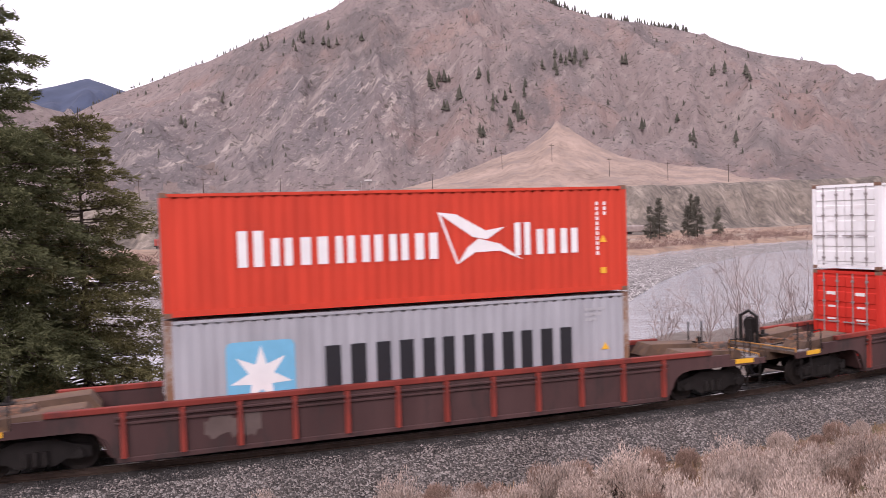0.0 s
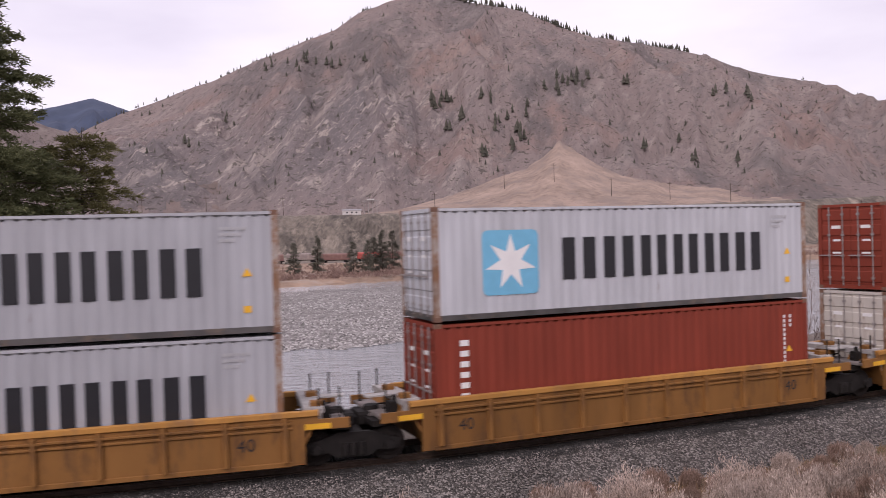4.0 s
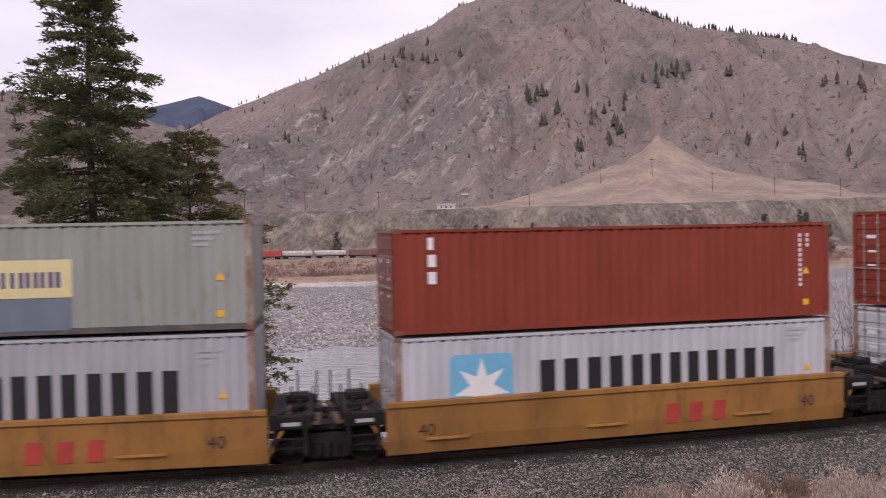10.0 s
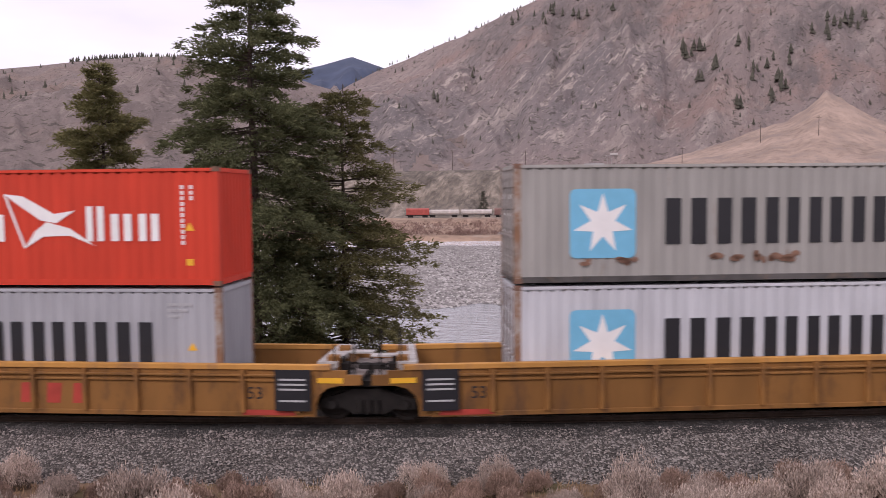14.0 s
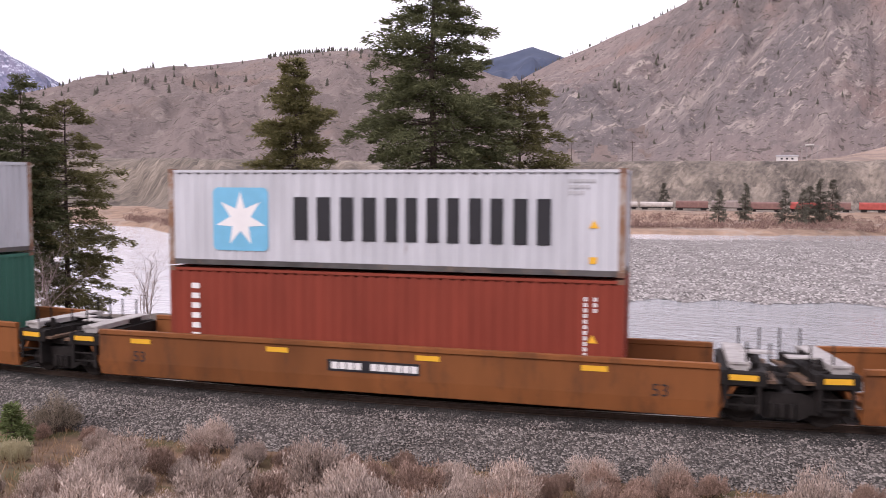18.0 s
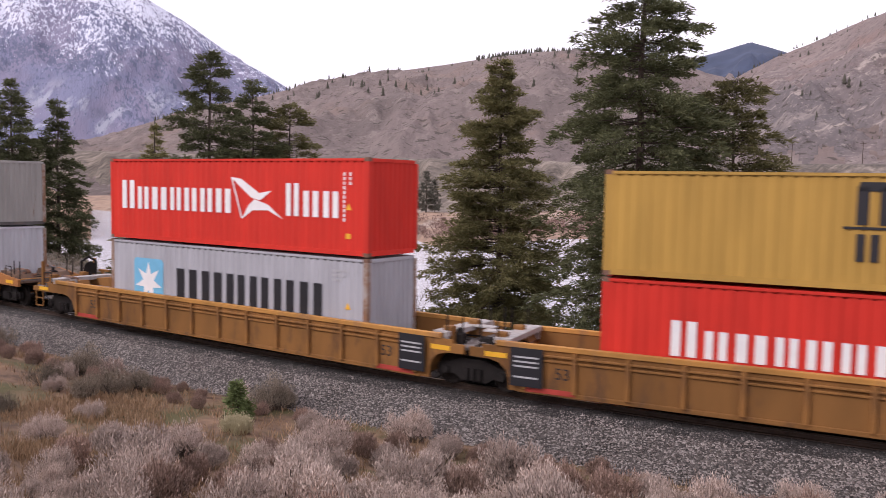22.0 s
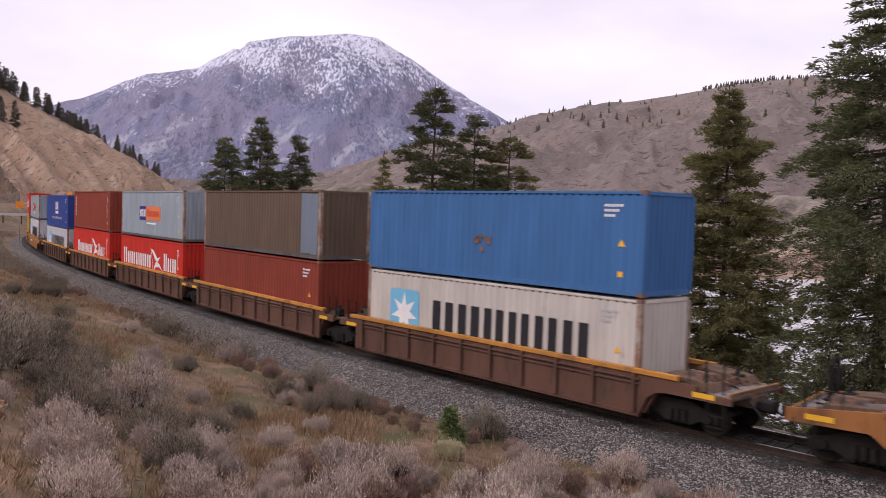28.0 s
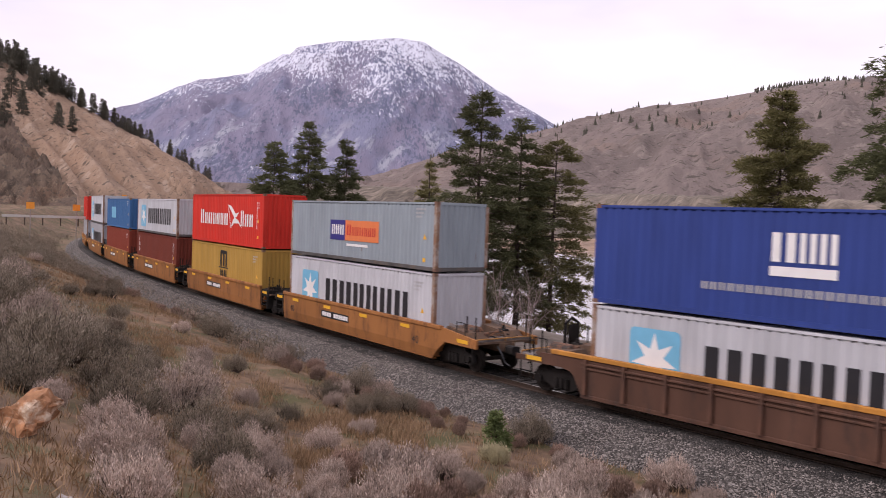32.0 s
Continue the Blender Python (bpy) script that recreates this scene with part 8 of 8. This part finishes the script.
def shore_scrub():
    """Leafless purple-brown scrub on the flat by the far shore, as one mass."""
    rng = np.random.default_rng(25)
    n = 1500
    az, o = rng.uniform(-27, 50, n), 3 + 60 * rng.random(n) ** 1.7
    d = np.interp(az, SHORE_A, SHORE_R) + 6 + o
    x, y = -d * np.sin(np.radians(az)), d * np.cos(np.radians(az))
    z, _ = land(x, y)
    k = 44
    s = rng.uniform(0.7, 1.9, n)
    a, e = rng.uniform(0, 2 * math.pi, (n, k)), np.arccos(rng.uniform(0, 1, (n, k)))
    c = np.stack([x[:, None] + np.cos(a) * np.sin(e) * s[:, None] * 1.3, y[:, None] + np.sin(a) * np.sin(e) * s[:, None], z[:, None] + np.cos(e) * s[:, None] * 1.2], -1).reshape(-1, 3)
    v, f = sprays(c, np.array([0, 0, 1.0]) + rng.normal(size=(len(c), 3)) * 0.6, 0.8, 0.2, rng)
    thing("shore_scrub", "leafless purple-brown scrub along the far shore", "bush", data=mesh_arrays("shore_scrub", v, f, leaf_mat("purple_brown_twigs", (0.15, 0.095, 0.085), (0.34, 0.23, 0.19))), kind="stuff")


shore_scrub()


def hill_woods():
    """Small scattered conifers on the mountains, as one mass for each hill."""
    rng = np.random.default_rng(9)

    def cone(h):
        vs, fs = [], []
        for k in range(3):
            z0, z1, r = h * (0.06 + 0.24 * k), h * (0.46 + 0.26 * k), h * 0.30 * (1 - 0.24 * k)
            b = len(vs)
            for i in range(5):
                a = 6.283 * i / 5 + k
                q = r * rng.uniform(0.5, 1.2)
                vs.append((math.cos(a) * q, math.sin(a) * q, z0 + rng.uniform(-0.03, 0.03) * h))
            vs.append((0, 0, z1))
            fs += [(b + i, b + (i + 1) % 5, b + 5) for i in range(5)]
        return vs, fs

    def scatter(name, label, pts, lo, hi):
        g = Geo()
        x, y = np.array([p[0] for p in pts]), np.array([p[1] for p in pts])
        z, _ = land(x, y)
        for a, b, c in zip(x, y, z):
            vs, fs = cone(rng.uniform(lo, hi))
            g.add([(a + p, b + q, c + r) for p, q, r in vs], fs)
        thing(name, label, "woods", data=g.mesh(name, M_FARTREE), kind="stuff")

    def face(az, el):
        """Where a line of sight meets the main mountain."""
        d = np.arange(700, 1395, 4.0)
        x, y = -d * math.sin(radians(az)), d * math.cos(radians(az))
        z, _ = land(x, y)
        k = int(np.argmax(EYE + d * math.tan(radians(el)) <= z))
        return float(x[k]), float(y[k])

    pts = []
    for _ in range(260):
        pts.append(polar(rng.uniform(-30, 27), rng.uniform(760, 1395)))
    for _ in range(70):
        pts.append(polar(rng.uniform(5, 25), rng.uniform(1388, 1400)))
    scatter("mountain_shrubs", "small dark conifers and shrubs on a bare mountain", pts, 3, 7)
    pts = []
    # a dense row along the crest beside the summit
    for _ in range(240):
        pts.append(polar(-0.5 - 15.5 * rng.random() ** 1.15, rng.uniform(1385, 1425)))
    scatter("mountain_conifers", "dark conifers along the crest of a mountain", pts, 6, 13)
    # clumps down the main gully and single trees on the slopes
    pts = []
    for az, el, n, wide in ((1.0, 9.0, 5, 0.25), (0.1, 9.3, 4, 0.2), (-0.8, 8.0, 4, 0.15), (0.0, 7.4, 3, 0.1), (-2.5, 9.2, 3, 0.3), (-2.2, 5.4, 3, 0.12), (-4.2, 5.9, 4, 0.2), (-4.9, 6.4, 5, 0.2),
                            (-4.7, 7.0, 3, 0.15), (-6.8, 9.8, 4, 0.4), (-8.6, 10.1, 6, 0.5), (-9.1, 10.4, 4, 0.3), (-12.0, 10.0, 3, 0.2), (-13.0, 5.4, 2, 0.1), (-15.2, 5.8, 2, 0.1), (-16.1, 4.5, 2, 0.15),
                            (-19.0, 4.2, 2, 0.1), (-17.8, 8.7, 3, 0.3), (-19.7, 8.5, 3, 0.3), (7.8, 12.3, 6, 0.9), (10.0, 12.0, 5, 0.8), (12.4, 11.3, 3, 0.3), (15.0, 8.3, 2, 0.2), (17.6, 6.4, 2, 0.2), (-3.4, 7.6, 4, 0.4), (-5.6, 8.3, 4, 0.5)):
        for _ in range(n):
            pts.append(face(az + rng.normal() * wide, max(el + rng.normal() * wide * 0.6, 3.0)))
    scatter("gully_conifers", "clumps of tall dark conifers in a mountain gully", pts, 9, 16)
    pts = [polar(rng.uniform(28, 64), rng.uniform(1100, 2090)) for _ in range(160)] + [polar(rng.uniform(30, 41), rng.uniform(2060, 2110)) for _ in range(170)]
    scatter("hill_conifers", "scattered conifers on a far hill", pts, 7, 14)


hill_woods()
_rnd = random.Random(3)
for _i in range(132):
    if _i < 120:
        # along the ridge, smaller and fewer towards its foot
        _q = _rnd.random()
        _a, _r, _s = 90.5 - 14 * _q, 505 + _rnd.uniform(-16, 30), _rnd.uniform(0.7, 1.05) * (1 - 0.5 * _q)
    else:
        _a, _r, _s = 85.0 + 5 * _rnd.random(), _rnd.uniform(330, 490), _rnd.uniform(0.7, 1.0)
    far_tree(*polar(_a, _r), _i % 4, _s, "dark conifer along the ridge of a tan hill", "trees on the tan hill")


def far_train():
    """A freight train that stands on the far bank."""
    mats = {"red": (0.36, 0.075, 0.06), "white": (0.50, 0.46, 0.43), "brown": (0.20, 0.11, 0.095), "grey": (0.27, 0.22, 0.20), "tan": (0.36, 0.29, 0.24)}
    mats = {k: mat(f"far_car_{k}", c, 0.7, 0, 0.25, 0.6) for k, c in mats.items()}
    words = {"red": "red", "white": "dull white", "brown": "brown", "grey": "grey", "tan": "tan"}
    a = 18.9
    for i, k in enumerate(("red", "white", "white", "brown", "grey", "brown", "red", "brown", "red", "brown", "grey", "brown", "tan", "tan", "brown", "grey")):
        r = float(np.interp(a, SHORE_A, SHORE_R)) + 112
        x, y = polar(a, r)
        ln = 14.5 if k != "red" else 11
        z = height(x, y) + 0.4
        car = thing("freight_car", f"{words[k]} freight car on the far bank line", "rail car", "far freight train", pose(x, y, z, 0, 0, a * 0.9))
        h = ln / 2
        prof = [(-1.4, 1.2), (1.4, 1.2), (1.5, 1.5), (1.5, 3.7), (1.1, 4.2), (0, 4.4), (-1.1, 4.2), (-1.5, 3.7), (-1.5, 1.5)]
        if k == "white":
            prof = [(-0.9, 1.0), (0.9, 1.0), (1.5, 1.9), (1.5, 2.9), (1.1, 3.4), (0, 3.6), (-1.1, 3.4), (-1.5, 2.9), (-1.5, 1.9)]
        part("body", Geo().run([(-h, prof), (h, prof)]).mesh("body", mats[k]), car)
        part("underframe", Geo().box(-h - 0.4, h + 0.4, -1.2, 1.2, 0.85, 1.19).mesh("underframe", M_STEEL), car, "dark underframe")
        for sx in (-h + 2, h - 2):
            part("truck", Geo().box(sx - 1.3, sx + 1.3, -1.1, 1.1, 0.0, 0.8).mesh("truck", M_STEEL), car, "dark truck")
        a -= math.degrees((ln + 1.4) / r)


far_train()


def terrace_things():
    m = mat("white_siding", (0.52, 0.50, 0.48), 0.7, 0, 0.1, 1)
    mr = mat("grey_roofing", (0.3, 0.29, 0.29), 0.7, 0, 0.2, 1)
    x, y = polar(6.9, 548)
    hut = thing("shed", "low white shed on the far terrace", "building", m=pose(x, y, height(x, y) - 0.5, 0, 0, 8))
    part("wall", Geo().box(-6, 6, -3, 3, 0, 3.2).mesh("wall", m), hut)
    part("roof", Geo().run([(-6.4, [(-3.4, 3.1), (3.4, 3.1), (0, 4.2)]), (6.4, [(-3.4, 3.1), (3.4, 3.1), (0, 4.2)])]).mesh("roof", mr), hut)
    for dx in (-3, 0, 3):
        part("window", Geo().box(dx - 0.6, dx + 0.6, -3.03, -3.0, 1.3, 2.3).mesh("window", M_BLACK), hut)
    x, y = polar(5.6, 552)
    gantry = thing("cable_tower", "pale steel gantry beside the shed", "tower", m=pose(x, y, height(x, y) - 0.3, 0, 0, 6))
    for dx in (-4.2, -1.4, 1.4, 4.2):
        part("leg", Geo().tube((dx, 0, 0), (dx, 0, 9), 0.22, n=6).mesh("leg", M_LIGHT_STEEL), gantry)
    part("beam", Geo().box(-5.2, 5.2, -0.4, 0.4, 8.6, 9.3).mesh("beam", M_LIGHT_STEEL), gantry)
    part("platform", Geo().box(-2.5, 2.5, -1.5, 1.5, 9.3, 10.2).mesh("platform", m), gantry)
    pole = None
    for a, r in ((-3.6, 640), (-10.8, 600), (-18.4, 640), (-26.0, 640), (1.2, 570), (11.5, 540), (16.5, 540), (20.5, 545), (-7, 610), (-14.6, 620)):
        x, y = polar(a, r)
        if pole is None:
            pole = thing("utility_pole", "wooden utility pole on the far terrace", "pole", "utility poles")
            part("post", Geo().tube((0, 0, -0.5), (0, 0, 13), 0.24, 0.16, 7).mesh("post", M_BARK), pole)
            part("crossarm", Geo().box(-1.6, 1.6, -0.1, 0.1, 11.8, 12.1).mesh("crossarm", M_BARK), pole)
            pole.matrix_basis = pose(x, y, height(x, y), 0, 0, a)
        else:
            copy_thing(pole, pose(x, y, height(x, y), 0, 0, a))
    # barrier and orange signs where a lane comes down to the line
    m_or = mat("orange_sign_face", (0.8, 0.30, 0.03), 0.5, 0, 0.1, 4)
    for a, d, el in ((84.8, 118, -0.5), (87.4, 112, -0.45), (82.0, 190, 0.35)):
        x, y = polar(a, d)
        z = height(x, y)
        h = max(1.2, EYE + d * math.tan(radians(el)) - z)
        sign = thing("road_sign", "orange warning sign on a post beside the line", "sign", "orange signs", pose(x, y, z, 0, 0, a))
        part("post", Geo().tube((0, 0, -0.3), (0, 0, h), 0.05, n=6).mesh("post", M_LIGHT_STEEL), sign)
        part("face", Geo().box(-0.45, 0.45, -0.09, -0.06, h - 0.1, h + 0.7).mesh("face", m_or), sign)
    x, y = polar(86.2, 114)
    rail = thing("guard_rail", "white guard rail at the foot of the hill", "barrier", m=pose(x, y, max(height(x, y), 2.85), 0, 0, 84))
    part("beam", Geo().box(-5.5, 5.5, -0.08, 0.0, 0.55, 0.85).mesh("beam", m), rail)
    for i in range(6):
        part("post", Geo().box(-5 + 2 * i - 0.07, -5 + 2 * i + 0.07, 0.0, 0.14, -0.4, 0.8).mesh("post", M_BARK), rail)


terrace_things()

# ---------------------------------------------------------------- the train's run
RUN_T = (0, 8, 16, 24, 32)
RUN_V = (16.528, 16.834, 17.271, 17.652)


def run(t):
    """Metres that the train has gone by then."""
    return sum(v * min(max(t - a, 0), b - a) for a, b, v in zip(RUN_T, RUN_T[1:], RUN_V))


def motions():
    times = [0.0, 1 / 30] + [0.5 * k for k in range(1, 64)] + [32 - 1 / 30, 32.0]
    gone = [run(t) for t in times]
    for ob, s, half, z in MOVING:
        rows = []
        for t, d in zip(times, gone):
            ax, ay, _ = line_at(s - d + half)
            bx, by, _ = line_at(s - d - half)
            rows.append((t, pose((ax + bx) / 2, (ay + by) / 2, z, 0, 0, math.degrees(math.atan2(by - ay, bx - ax)))))
        walk(ob, rows)


motions()
